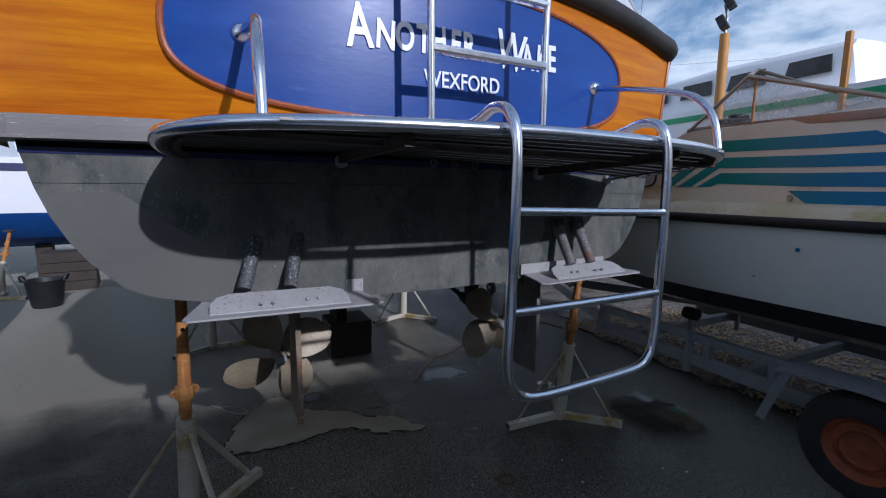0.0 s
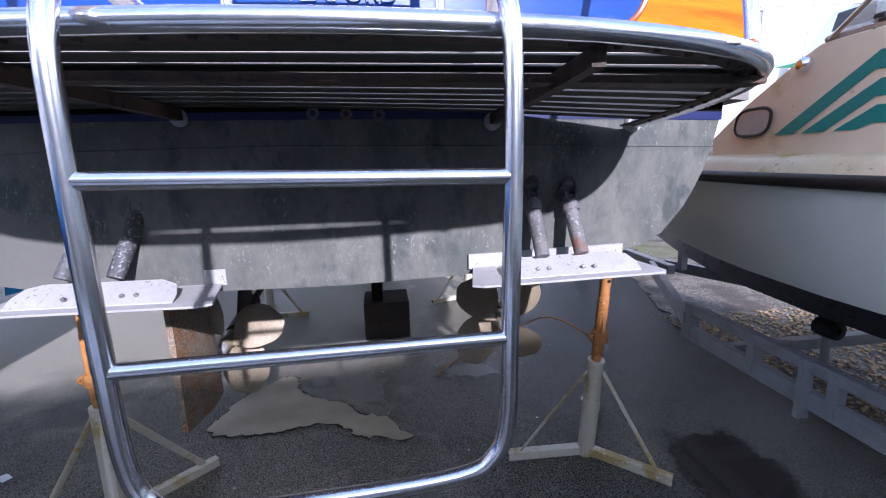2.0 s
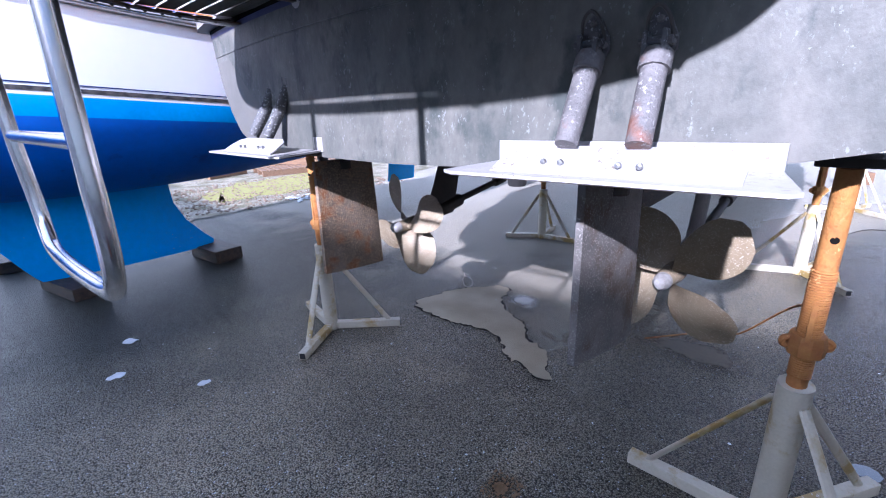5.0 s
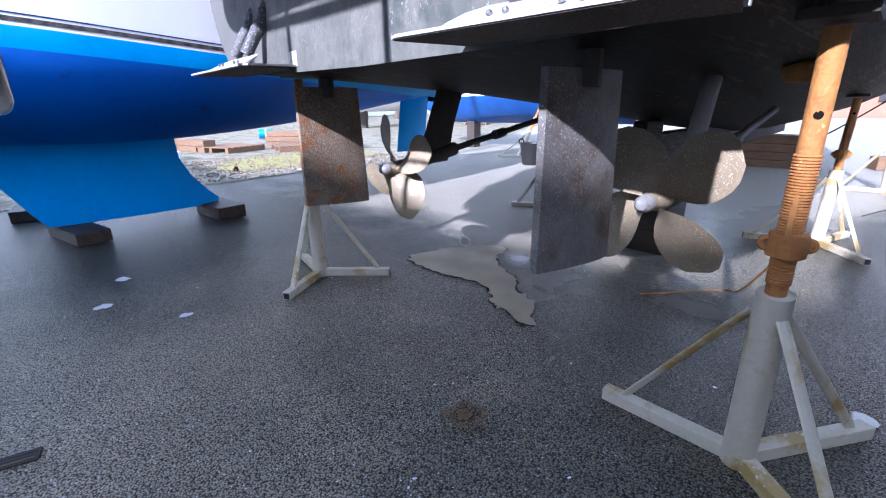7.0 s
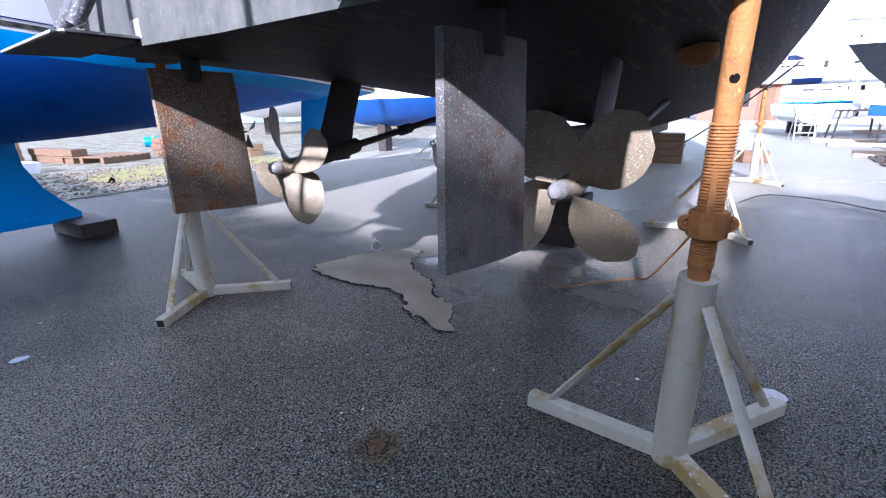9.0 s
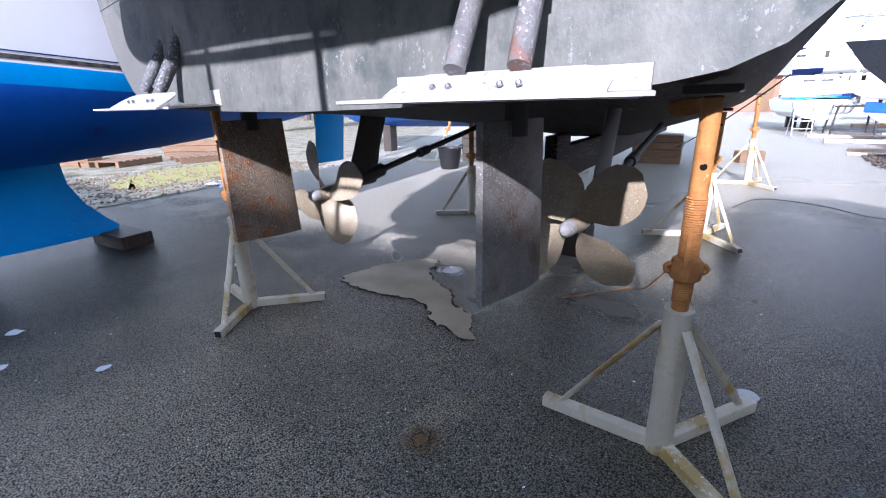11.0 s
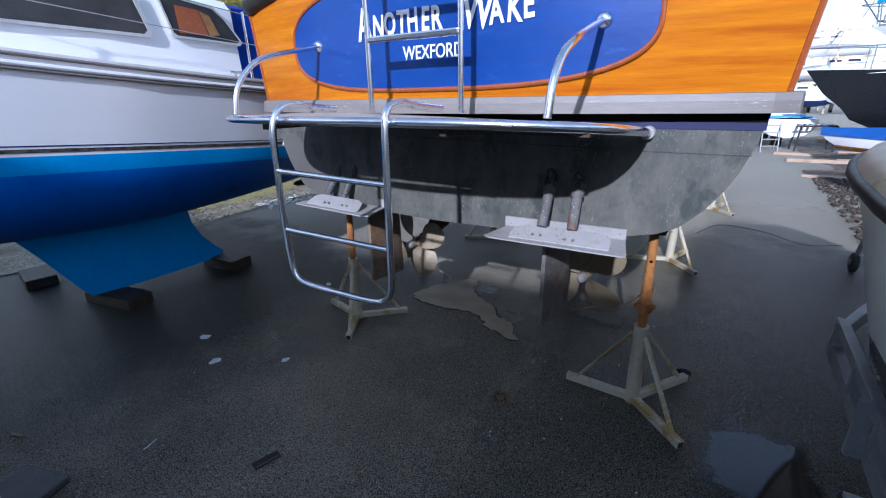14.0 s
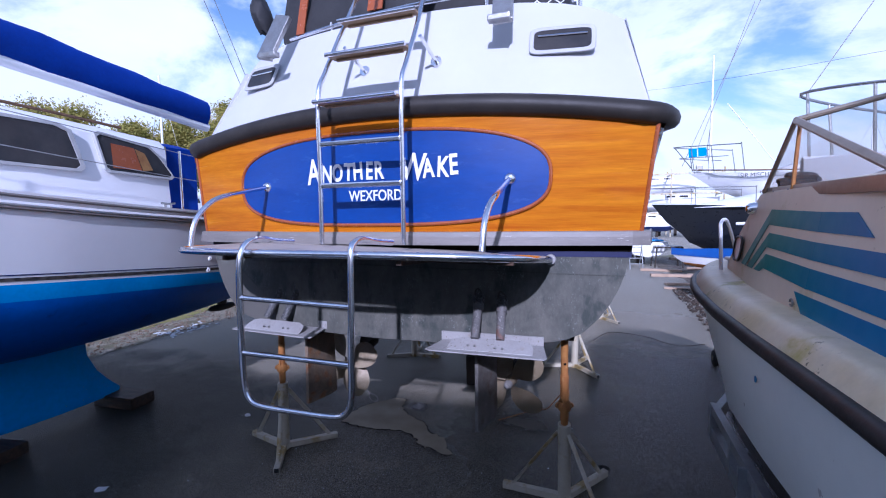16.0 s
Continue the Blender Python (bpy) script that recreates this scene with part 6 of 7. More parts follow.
# ---- other boats in the yard ----
def yard_boat(at, rz, length, beam_, bottom_z, sheer_z, hull_mat, low_mat, label, cabin_h=0.7, windows=4, mast_h=0.0, group="boats in the yard", stripe=None, pulpit=False, cover=None, cabin_span=(0.3, 0.75), name="yard_boat", keel_depth=0.0, overhang=0.0):
    """A laid-up boat: hull, bottom paint, deck, cabin with windows, and the mast or rails that it shows. The bow points to local +x."""
    b = thing(name, label, "boat", (*at, 0), rz, group)
    hl, hb = length / 2, beam_ / 2
    mid = bottom_z + (sheer_z - bottom_z) * 0.42
    st = []
    for i in range(15):
        q = i / 14
        x = -hl + length * q
        w = hb * (0.80 + 0.2 * math.sin(math.pi * min(1, q * 1.4))) * (1 - max(0, (q - 0.5) / 0.5) ** 2.3)
        up = 0.22 * (q - 0.4) ** 2 * (sheer_z - bottom_z) + 0.10 * max(0, q - 0.5)
        rise = (mid - bottom_z) * 0.9 * max(0, (q - 0.72) / 0.28) ** 2
        rake = 0.10 * length * max(0, (q - 0.6) / 0.4) ** 1.5
        st.append((x, w, up, rise, rake))
    back = {x: overhang * max(0, ((x + hl) / length - 0.55) / 0.45) ** 2 for x, *_ in st}
    hull_, low = bmesh.new(), bmesh.new()
    for sg in (-1, 1):
        loft([[(x + rk * 0.9, sg * w, sheer_z + up), (x + rk * 0.5 - 0.45 * back[x], sg * w * 0.97, (sheer_z + mid) / 2 + up * 0.5), (x + rk * 0.1 - back[x], sg * w * 0.88, mid + rs * 0.3)] for x, w, up, rs, rk in st], bm=hull_)
        loft([[(x + rk * 0.1 - back[x], sg * w * 0.88, mid + rs * 0.3), (x - 1.5 * back[x], sg * w * 0.6, mid * 0.35 + bottom_z * 0.65 + rs * 0.7), (x - 1.8 * back[x], 0.0, bottom_z + rs)] for x, w, up, rs, rk in st], bm=low)
    x, w, up, rs, rk = st[0]
    stern = [(x, -w, sheer_z + up), (x, w, sheer_z + up), (x, w * 0.88, mid), (x, w * 0.6, mid * 0.35 + bottom_z * 0.65), (x, 0, bottom_z), (x, -w * 0.6, mid * 0.35 + bottom_z * 0.65), (x, -w * 0.88, mid)]
    hull_.faces.new([hull_.verts.new(p) for p in stern])
    hp = part("hull", hull_, M[hull_mat], b, smooth=True)
    part("hull_bottom", low, M[low_mat], b, smooth=True)
    part("deck", loft([[(x + rk * 0.9, -w, sheer_z + up), (x + rk * 0.9, 0, sheer_z + up + 0.06), (x + rk * 0.9, w, sheer_z + up)] for x, w, up, rs, rk in st]), M["gelcoat"], b, smooth=True)
    if stripe:
        for sg in (-1, 1):
            part("stripe", loft([[(x + rk * 0.85, sg * (w + 0.006), sheer_z + up - 0.09), (x + rk * 0.85, sg * (w + 0.006), sheer_z + up - 0.20)] for x, w, up, rs, rk in st]), M[stripe], hp, smooth=True)
    if cover:
        part("cover", loft([[(x + rk * 0.9, sg, sheer_z + up + z) for sg, z in ((-w * 1.04, -0.03), (-w * 1.03, 0.02), (-w * 0.45, 0.16 + 0.04 * math.sin(3 * x)), (0, 0.22 + 0.04 * math.sin(2.3 * x)), (w * 0.45, 0.16 + 0.04 * math.cos(3 * x)), (w * 1.03, 0.02), (w * 1.04, -0.03))] for x, w, up, rs, rk in st]), M[cover], b, "boat cover tied down", True)
    elif cabin_h:
        xa, xb = -hl + length * cabin_span[0], -hl + length * cabin_span[1]
        cw = hb * 0.66
        rr = []
        for x, h, wk in ((xa, 0.0, 0.95), (xa + 0.12, cabin_h, 0.93), ((xa + xb) / 2, cabin_h * 1.05, 0.97), (xb - 0.35, cabin_h * 0.95, 0.86), (xb + 0.25, 0.0, 0.7)):
            rr.append([(x, sx * cw * wk * kx, sheer_z + 0.03 + h * z) for sx, kx, z in ((-1, 1.06, 0), (-1, 0.94, 0.85), (-1, 0.8, 1.0), (0, 0, 1.08), (1, 0.8, 1.0), (1, 0.94, 0.85), (1, 1.06, 0))])
        cb = part("cabin", loft(rr), M["gelcoat"], b, smooth=True)
        for k in range(windows):
            q0, q1 = (k + 0.15) / windows, (k + 0.85) / windows
            for sg in (-1, 1):
                xs = [xa + 0.15 + (xb - 0.45 - xa - 0.15) * q for q in (q0, q1)]
                part("window", prism([(xs[0], sg * cw * 1.0, sheer_z + 0.03 + cabin_h * 0.40), (xs[1], sg * cw * 0.985, sheer_z + 0.03 + cabin_h * 0.40), (xs[1] - 0.05, sg * cw * 0.955, sheer_z + 0.03 + cabin_h * 0.75), (xs[0] + 0.03, sg * cw * 0.965, sheer_z + 0.03 + cabin_h * 0.75)], (0, sg * 0.02, 0)), M["glassdark"], cb)
    if mast_h:
        mz = sheer_z + (cabin_h or 0.1)
        ms = part("mast", tube([(hl * 0.15, 0, mz), (hl * 0.15, 0, mz + mast_h)], 0.06, 10), M["gelcoat"], b)
        for px, py in ((hl * 1.05, 0), (-hl, 0), (hl * 0.1, hb * 0.9), (hl * 0.1, -hb * 0.9)):
            part("stay", tube([(px, py, sheer_z), (hl * 0.15, 0, mz + mast_h * 0.97)], 0.008, 5), M["dullsteel"], ms)
    if pulpit:
        pz_ = sheer_z + 0.14
        pl = part("pulpit", tube(rounded([(hl * 0.62, hb * 0.55, pz_ + 0.55), (hl * 0.95, hb * 0.25, pz_ + 0.6), (hl * 1.2, 0, pz_ + 0.62), (hl * 0.95, -hb * 0.25, pz_ + 0.6), (hl * 0.62, -hb * 0.55, pz_ + 0.55)], 4), 0.016, 8), M["dullsteel"], b, smooth=True)
        for px, py in ((0.62, 0.55), (0.62, -0.55), (0.93, 0.26), (0.93, -0.26)):
            part("pulpit_leg", tube([(hl * px, hb * py, sheer_z + 0.02), (hl * px, hb * py, pz_ + 0.58)], 0.014, 6), M["dullsteel"], pl)
    for x in (-hl * 0.5, hl * 0.35):
        h = bottom_z + 0.05
        if keel_depth:
            continue
        part("support_block", box((x, 0, h / 2), (0.22, min(0.3, hb), h), bevel=0.01), M["darktimber"], b, "dark timber support")
    if keel_depth:
        part("keel", loft([[(-0.9 + s, -0.07, z), (0.0, -0.10, z), (0.9 + s * 0.5, 0.0, z), (0.0, 0.10, z), (-0.9 + s, 0.07, z)] for z, s in ((0.16, 0.0), (bottom_z + 0.12, 0.1))], close_ring=True, caps=True), M[low_mat], b)
        part("support_block", box((0, 0, 0.08), (2.2, 0.4, 0.155), bevel=0.01), M["timber"], b, "timber support")
        for sg in (-1, 1):
            part("prop", tube([(0.6 * sg, hb * 1.15 * sg, 0.0), (0.5 * sg, hb * 0.78 * sg, mid)], 0.04, 8), M["stand"], b, "steel prop")
    return b


mis = yard_boat((11.75, 21.5), 176, 9.0, 2.7, 1.3, 3.55, "gelcoat", "gelcoat", "white sailing yacht with a lettered bow and blue dodger cloths", 0.35, 3, 0.0, name="sailing_yacht", keel_depth=1.0, overhang=1.5)
letters("SIR MISCHIEF", 0.235, M["blackhull"], mis, Matrix(((-0.954, 0, 0.30, 3.56), (0.30, 0, 0.954, 0.755), (0, 1, 0, 3.46), (0, 0, 0, 1))), squeeze=0.9)
rail_ = part("pulpit", tube(rounded([(3.6, 1.0, 4.80), (4.6, 0.62, 4.86), (5.6, 0.25, 4.92), (5.95, 0.0, 4.94), (5.6, -0.25, 4.92), (4.6, -0.62, 4.86), (3.6, -1.0, 4.80)], 4), 0.022, 8), M["dullsteel"], mis, smooth=True)
part("pulpit_rail", tube(rounded([(4.0, 0.86, 4.36), (4.9, 0.50, 4.40), (5.6, 0.15, 4.44), (5.7, 0.0, 4.44), (5.6, -0.15, 4.44), (4.9, -0.50, 4.40), (4.0, -0.86, 4.36)], 4), 0.016, 8), M["dullsteel"], rail_, smooth=True)
for x, y in ((3.6, 1.0), (3.6, -1.0), (4.6, 0.62), (4.6, -0.62), (5.3, 0.36), (5.3, -0.36)):
    part("pulpit_leg", tube([(x - 0.15, y * 0.95, 3.72), (x, y, 4.86)], 0.018, 6), M["dullsteel"], rail_)
part("bow_strut", tube([(5.9, 0.0, 4.93), (5.2, 0.0, 3.95)], 0.020, 6), M["dullsteel"], rail_)
for x in (4.72, 5.06):
    part("dodger_cloth", prism([(x, 0.60 - (x - 4.6) * 0.42, 4.44), (x + 0.30, 0.60 - (x - 4.3) * 0.42, 4.44), (x + 0.33, 0.60 - (x - 4.3) * 0.42, 4.82), (x + 0.03, 0.60 - (x - 4.6) * 0.42, 4.80)], (0.008, 0.02, 0)), M["skyblue"], mis, "bright blue cloth on the pulpit")
spar_ = part("mast", tube([(4.55, 0, 3.75), (4.52, 0, 8.7)], 0.055, 8, r_end=0.035), M["gelcoat"], mis, "slim white mast")
part("stay", tube([(5.6, 0, 4.1), (2.6, 0, 11.5)], 0.011, 5), M["greyrub"], spar_)
part("stay", tube([(5.3, 0, 4.0), (3.2, 0.3, 10.5)], 0.010, 5), M["greyrub"], spar_)
part("stay", tube([(4.52, 0, 6.2), (4.7, 0, 4.4)], 0.014, 5), M["dullsteel"], spar_)
part("boom_strut", tube([(4.0, 0.2, 6.6), (2.35, 0.9, 3.85)], 0.018, 6), M["gelcoat"], spar_, "sloping white spar")
part("windlass", box((4.95, 0.1, 3.98), (0.26, 0.2, 0.26), bevel=0.03), M["dullsteel"], mis)
part("toe_rail", tube([(1.0, 1.32, 3.62), (3.0, 1.16, 3.70), (4.2, 0.72, 3.80), (5.2, 0.06, 3.92)], 0.03, 6), M["timber"], mis, "brown toe rail")
blk = yard_boat((10.8, 17.4), 180, 10.5, 3.0, 0.30, 2.15, "blackhull", "blackhull", "black-hulled motor boat with a white wheelhouse", 1.1, 3, 0.0, pulpit=True, stripe=None, name="motor_boat", cabin_span=(0.2, 0.7), overhang=0.15)
part("rubbing_line", tube([(-5, 1.44, 1.12), (3.0, 1.22, 1.20)], 0.022, 6), M["gelcoat"], blk)
part("bow_pole", tube([(0.5, 1.75, 1.72), (3.9, 1.35, 1.66)], 0.05, 8), M["gelcoat"], blk, "white pole lashed along the side")
part("foredeck_cover", loft([[(x, -w, 2.20), (x, -w * 0.5, 2.20 + h * 0.8), (x, 0, 2.20 + h), (x, w * 0.5, 2.20 + h * 0.8), (x, w, 2.20)] for x, w, h in ((1.4, 1.25, 0.75), (2.6, 1.15, 0.55), (3.8, 0.9, 0.30), (4.9, 0.45, 0.10), (5.4, 0.1, 0.04))]), M["gelcoat"], blk, "white foredeck coaming", True)
yard_boat((7.55, 15.6), 172, 4.2, 1.6, 0.22, 0.62, "gelcoat", "rust", "orange and white dinghy under a blue cover", cover="bluetarp", name="dinghy")
dayboat = yard_boat((4.22, 20.7), 99, 4.6, 1.85, 0.36, 0.92, "gelcoat", "gelcoat", "white open dayboat with a pale blue cockpit", 0.0, 0, 0.0, name="dayboat")
part("cockpit_liner", box((-0.9, 0, 0.99), (2.4, 1.25, 0.05), bevel=0.02), M["skyblue"], dayboat, "pale blue cockpit liner")
for x in (-1.3, -0.2):
    part("thwart", box((x, 0, 1.04), (0.25, 1.2, 0.05), bevel=0.01), M["gelcoat"], dayboat)
steps = thing("step_ladder", "small grey metal step ladder beside a dayboat", "ladder", (4.1, 17.5, 0), 10)
for x in (-0.22, 0.22):
    part("stile", tube([(x, -0.25, 0), (x, 0.0, 0.86)], 0.018, 6), M["galv"], steps)
    part("rear_leg", tube([(x, 0.3, 0), (x, 0.0, 0.86)], 0.015, 6), M["galv"], steps)
for k in range(4):
    part("step", box((0, -0.25 + 0.058 * (k + 1), 0.2 * (k + 1)), (0.44, 0.08, 0.025), bevel=0.003), M["galv"], steps)
crate = thing("slatted_trestle", "grey slatted trestle standing on the gravel", "trestle", (5.25, 18.4, 0), 8)
for k in range(7):
    part("slat", box((-0.42 + 0.14 * k, 0, 0.80), (0.07, 0.6, 0.03), bevel=0.005), M["galv"], crate)
for y in (-0.26, 0.26):
    part("rail", box((0, y, 0.755), (0.98, 0.05, 0.05), bevel=0.006), M["darktimber"], crate)
    for x in (-0.42, 0.42):
        part("leg", tube([(x * 1.15, y * 1.2, 0), (x, y, 0.74)], 0.025, 6), M["darktimber"], crate)
yard_boat((-14.5, 22.0), -60, 9.0, 3.0, 0.9, 2.7, "navy", "gelcoat", "navy blue motor boat with a white bottom", 0.9, 3, 0.0, name="motor_boat")
yard_boat((-15.5, 27.5), -40, 7.0, 2.6, 0.9, 2.2, "gelcoat", "red", "white boat with red bottom on a trailer", 0.6, 2, 0.0, stripe="red", name="motor_boat")
yard_boat((-16.0, 16.0), -75, 8.5, 2.8, 0.75, 2.5, "gelcoat", "gelcoat", "long white boat behind the gravel", 0.6, 4, 0.0, name="motor_boat")
yard_boat((-3.55, 10.3), 188, 5.8, 2.1, 0.60, 2.05, "gelcoat", "bluetarp", "white boat with dark blue bottom on timber stacks", 0.7, 3, 0.0, stripe="bluestripe", name="motor_boat")
green_boat = yard_boat((10.6, 6.2), 90, 10.0, 3.1, 1.1, 3.15, "gelcoat", "palehull", "tall white motor yacht with a green stripe", 0.8, 4, 0.0, stripe="green", name="motor_yacht")
rnd = random.Random(11)
for i, (x, y, z0) in enumerate(((-2.5, 44, 0.5), (2.0, 47, 0.5), (6.5, 46, 0.5), (11.5, 45, 0.5), (0.5, 48, 2.4), (5.0, 49, 2.4), (9.5, 48, 2.4), (16, 44, 0.6), (3.0, 49, 4.2), (8.0, 49, 4.2))):
    yard_boat((x, y), 180 + rnd.uniform(-15, 15) if i % 2 else rnd.uniform(-15, 15), rnd.uniform(5, 6.5), 2.1, z0, z0 + 1.15, "gelcoat", ("gelcoat", "bluetarp", "navy")[i % 3], "white boat stored on a steel rack" if z0 > 1 else "white boat stored across the yard", 0.45, 2, 0.0, group="stored boats")
rack = thing("boat_rack", "grey steel storage rack for boats", "rack", (6.5, 47.6, 0))
for x in (-6.5, -2.2, 2.2, 6.5):
    for y in (-1.3, 1.9):
        part("upright", box((x, y, 3.2), (0.12, 0.12, 6.4), bevel=0.01), M["stand"], rack)
    for z in (2.25, 4.05, 5.9):
        part("arm", box((x, 0.3, z), (0.10, 3.3, 0.10), bevel=0.01), M["stand"], rack)
for z in (2.25, 4.05, 5.9):
    part("beam", box((0, -1.3, z), (13.1, 0.10, 0.14), bevel=0.01), M["stand"], rack)
for x, y, h, lean in ((-3, 52, 11, 0.1), (-20, 30, 11, 0.2), (-26, 22, 12, -0.2), (-12, 40, 12, 0.1), (21, 41, 9, 0.1)):
    m = thing("yacht_mast", "slim white mast with wire stays above the yard", "mast", (x, y, 0), group="masts")
    part("spar", tube([(0, 0, 0), (lean * 0.2, 0, h)], 0.07, 8), M["gelcoat"], m)
    for dx in (-2.8, 2.8):
        part("stay", tube([(dx, 0.3, 1.5), (lean * 0.2, 0, h * 0.98)], 0.010, 5), M["dullsteel"], m)
house = thing("boat_shed", "small brown shed with a grey roof", "shed", (1.9, 39, 0))
part("wall", box((0, 0, 1.1), (4.4, 3.4, 2.2), bevel=0.02), M["brickred"], house)
for sg in (-1, 1):
    part("roof", prism([(-2.6, sg * 2.1, 2.15), (2.6, sg * 2.1, 2.15), (2.6, 0, 3.0), (-2.6, 0, 3.0)], (0, 0, 0.10)), M["greyrub"], house)
for x in (-1.2, 0.3):
    part("window", box((x, -1.72, 1.25), (0.7, 0.06, 0.8), bevel=0.01), M["glassdark"], house)
part("door", box((1.5, -1.73, 1.0), (0.85, 0.06, 2.0), bevel=0.01), M["timber"], house)
roofs = thing("cottage", "white cottage with a grey slate roof on the bank", "house", (-44, 32, 0), 35)
part("wall", box((0, 0, 4.0), (10, 7, 8.0), bevel=0.02), M["gelcoat"], roofs)
for sg in (-1, 1):
    part("roof", prism([(-5.3, 0, 11.0), (5.3, 0, 11.0), (5.3, sg * 3.9, 7.8), (-5.3, sg * 3.9, 7.8)], (0, 0, 0.15)), M["greyrub"], roofs)
part("chimney", box((4.2, 0, 11.4), (0.8, 0.8, 1.6), bevel=0.02), M["brickred"], roofs)
rigged = thing("moored_yacht", "laid-up sailing yacht with a steel pulpit and wire rigging", "boat", (7.65, 8.3, 0), 182, "boats in the yard")
part("hull", loft([[(x, -w, 2.75), (x, -w * 0.9, 2.0), (x - 0.25 * (x > 0), -w * 0.45, 1.2), (x - 0.5 * (x > 0), 0, 0.9 + k), (x - 0.25 * (x > 0), w * 0.45, 1.2), (x, w * 0.9, 2.0), (x, w, 2.75)] for x, w, k in ((-3.0, 1.1, 0.2), (-1.5, 1.25, 0.0), (0.0, 1.1, 0.05), (1.2, 0.62, 0.3), (1.75, 0.06, 0.7))]), M["gelcoat"], rigged, smooth=True)
part("deck", loft([[(x, -w, 2.75), (x, 0, 2.80), (x, w, 2.75)] for x, w in ((-3.0, 1.1), (-1.5, 1.25), (0.0, 1.1), (1.2, 0.62), (1.75, 0.06))]), M["gelcoat"], rigged)
bow_rail = part("pulpit", tube(rounded([(0.2, 1.05, 3.55), (1.2, 0.6, 3.68), (1.80, 0.0, 3.74), (1.2, -0.6, 3.68), (0.2, -1.05, 3.55)], 4), 0.022, 8), M["dullsteel"], rigged, smooth=True)
for x, y, z in ((0.2, 1.05, 3.55), (0.2, -1.05, 3.55), (1.2, 0.6, 3.68), (1.2, -0.6, 3.68), (1.72, 0.0, 3.74)):
    part("pulpit_leg", tube([(x - 0.06, y * 0.92, 2.75), (x, y, z)], 0.020, 6), M["dullsteel"], bow_rail)
for a, b in (((1.70, 0, 3.78), (-2.4, 0, 10.6)), ((1.2, 0.6, 3.68), (-2.6, 1.0, 3.75)), ((-0.6, 1.0, 2.8), (-2.4, 0, 9.8))):
    part("stay", tube([a, b], 0.006, 5), M["greyrub"], rigged, "wire stay")
part("support_block", box((-0.8, 0, 0.5), (1.6, 0.35, 1.0), bevel=0.02), M["darktimber"], rigged, "dark timber support")
lp = thing("flood_light_pole", "orange painted pole with twin floodlights", "lamp post", (8.3, 5.45, 0))
part("pole", tube([(0, 0, 0), (0, 0, 4.15)], 0.075, 12), M["orange"], lp, smooth=True)
part("arm", tube(rounded([(0, 0, 4.15), (0.02, 0, 4.4), (-0.06, 0, 4.6)], 3), 0.02, 6), M["dullsteel"], lp)
for dx, z in ((-0.02, 4.62), (-0.16, 4.28)):
    part("floodlight", box((dx, -0.05, z), (0.22, 0.12, 0.2), rx=-25, rz=20, bevel=0.02), M["plasticblack"], lp)
part("bracket", tube([(0, 0, 4.2), (-0.16, -0.02, 4.28)], 0.015, 6), M["dullsteel"], lp)
for a, b in (((2, 30, 9.5), (40, 14, 11.0)), ((-30, 30, 12), (-4, 40, 10))):
    tagged(part("overhead_cable", tube([Vector(a).lerp(Vector(b), q / 8) + Vector((0, 0, -1.2 * (1 - (q / 4 - 1) ** 2))) for q in range(9)], 0.007, 5), M["plasticblack"]), "thin dark overhead cable against the sky", "cable", group="overhead cables")

# ---- loose things about the yard ----
bucket = thing("rubber_bucket", "black rubber tub with two handles", "bucket", (-1.46, 8.2, 0))
part("tub", ring_profile([(0.001, 0.01), (0.155, 0.0), (0.165, 0.02), (0.215, 0.36), (0.225, 0.375), (0.205, 0.37), (0.15, 0.03), (0.001, 0.025)], (0, 0, 0), "z", 22), M["plasticblack"], bucket, smooth=True)
for a in (0, 180):
    part("handle", tube(rounded([(0.215 * math.cos(radians(a)), -0.07, 0.35), (0.245 * math.cos(radians(a)), -0.05, 0.42), (0.245 * math.cos(radians(a)), 0.05, 0.42), (0.215 * math.cos(radians(a)), 0.07, 0.35)], 4), 0.013, 7), M["plasticblack"], bucket)


def pallet(at, rz, label):
    p = thing("wooden_pallet", label, "pallet", (*at, 0), rz, group="pallets")
    for k in range(7):
        part("board", box((0, -0.5 + k * 0.167, 0.135), (1.2, 0.11, 0.022), bevel=0.003), M["timber"], p)
    for x in (-0.55, 0, 0.55):
        part("bearer", box((x, 0, 0.075), (0.09, 1.1, 0.098), bevel=0.004), M["timber"], p)
        part("foot_board", box((x, 0, 0.012), (0.1, 1.1, 0.022), bevel=0.003), M["timber"], p)
    return p


pallet((-8.6, 5.6), 20, "weathered wooden pallet on the gravel")
pallet((-7.6, 6.9), -15, "weathered wooden pallet beside timber")
pallet((-13.0, 20.0), 30, "wooden pallet in front of a boat")
for x, y, s, rz in ((-9.4, 5.0, (1.6, 0.3, 0.3), 10), (-8.2, 7.4, (2.2, 0.25, 0.42), 30), (-10.2, 4.2, (0.7, 0.6, 0.45), 5), (-7.0, 8.0, (1.4, 0.3, 0.28), -20)):
    timber((x, y, 0), s, rz, "stack of old brown timber on gravel", group="timber stacks")
for x, y, s, rz in ((5.3, 13.6, (1.3, 0.14, 0.07), 12), (5.2, 15.4, (1.5, 0.18, 0.09), 3), (5.15, 12.7, (1.2, 0.15, 0.06), -6), (4.9, 16.9, (1.3, 0.2, 0.08), -3), (6.3, 15.8, (1.5, 0.16, 0.08), 5), (6.6, 17.5, (1.6, 0.2, 0.10), -4), (7.6, 19.2, (0.5, 0.4, 0.28), 30), (6.3, 21.6, (1.2, 0.2, 0.12), 15)):
    timber((x, y, 0), s, rz, "pale rough plank lying on the gravel", "paleplank", "loose planks")
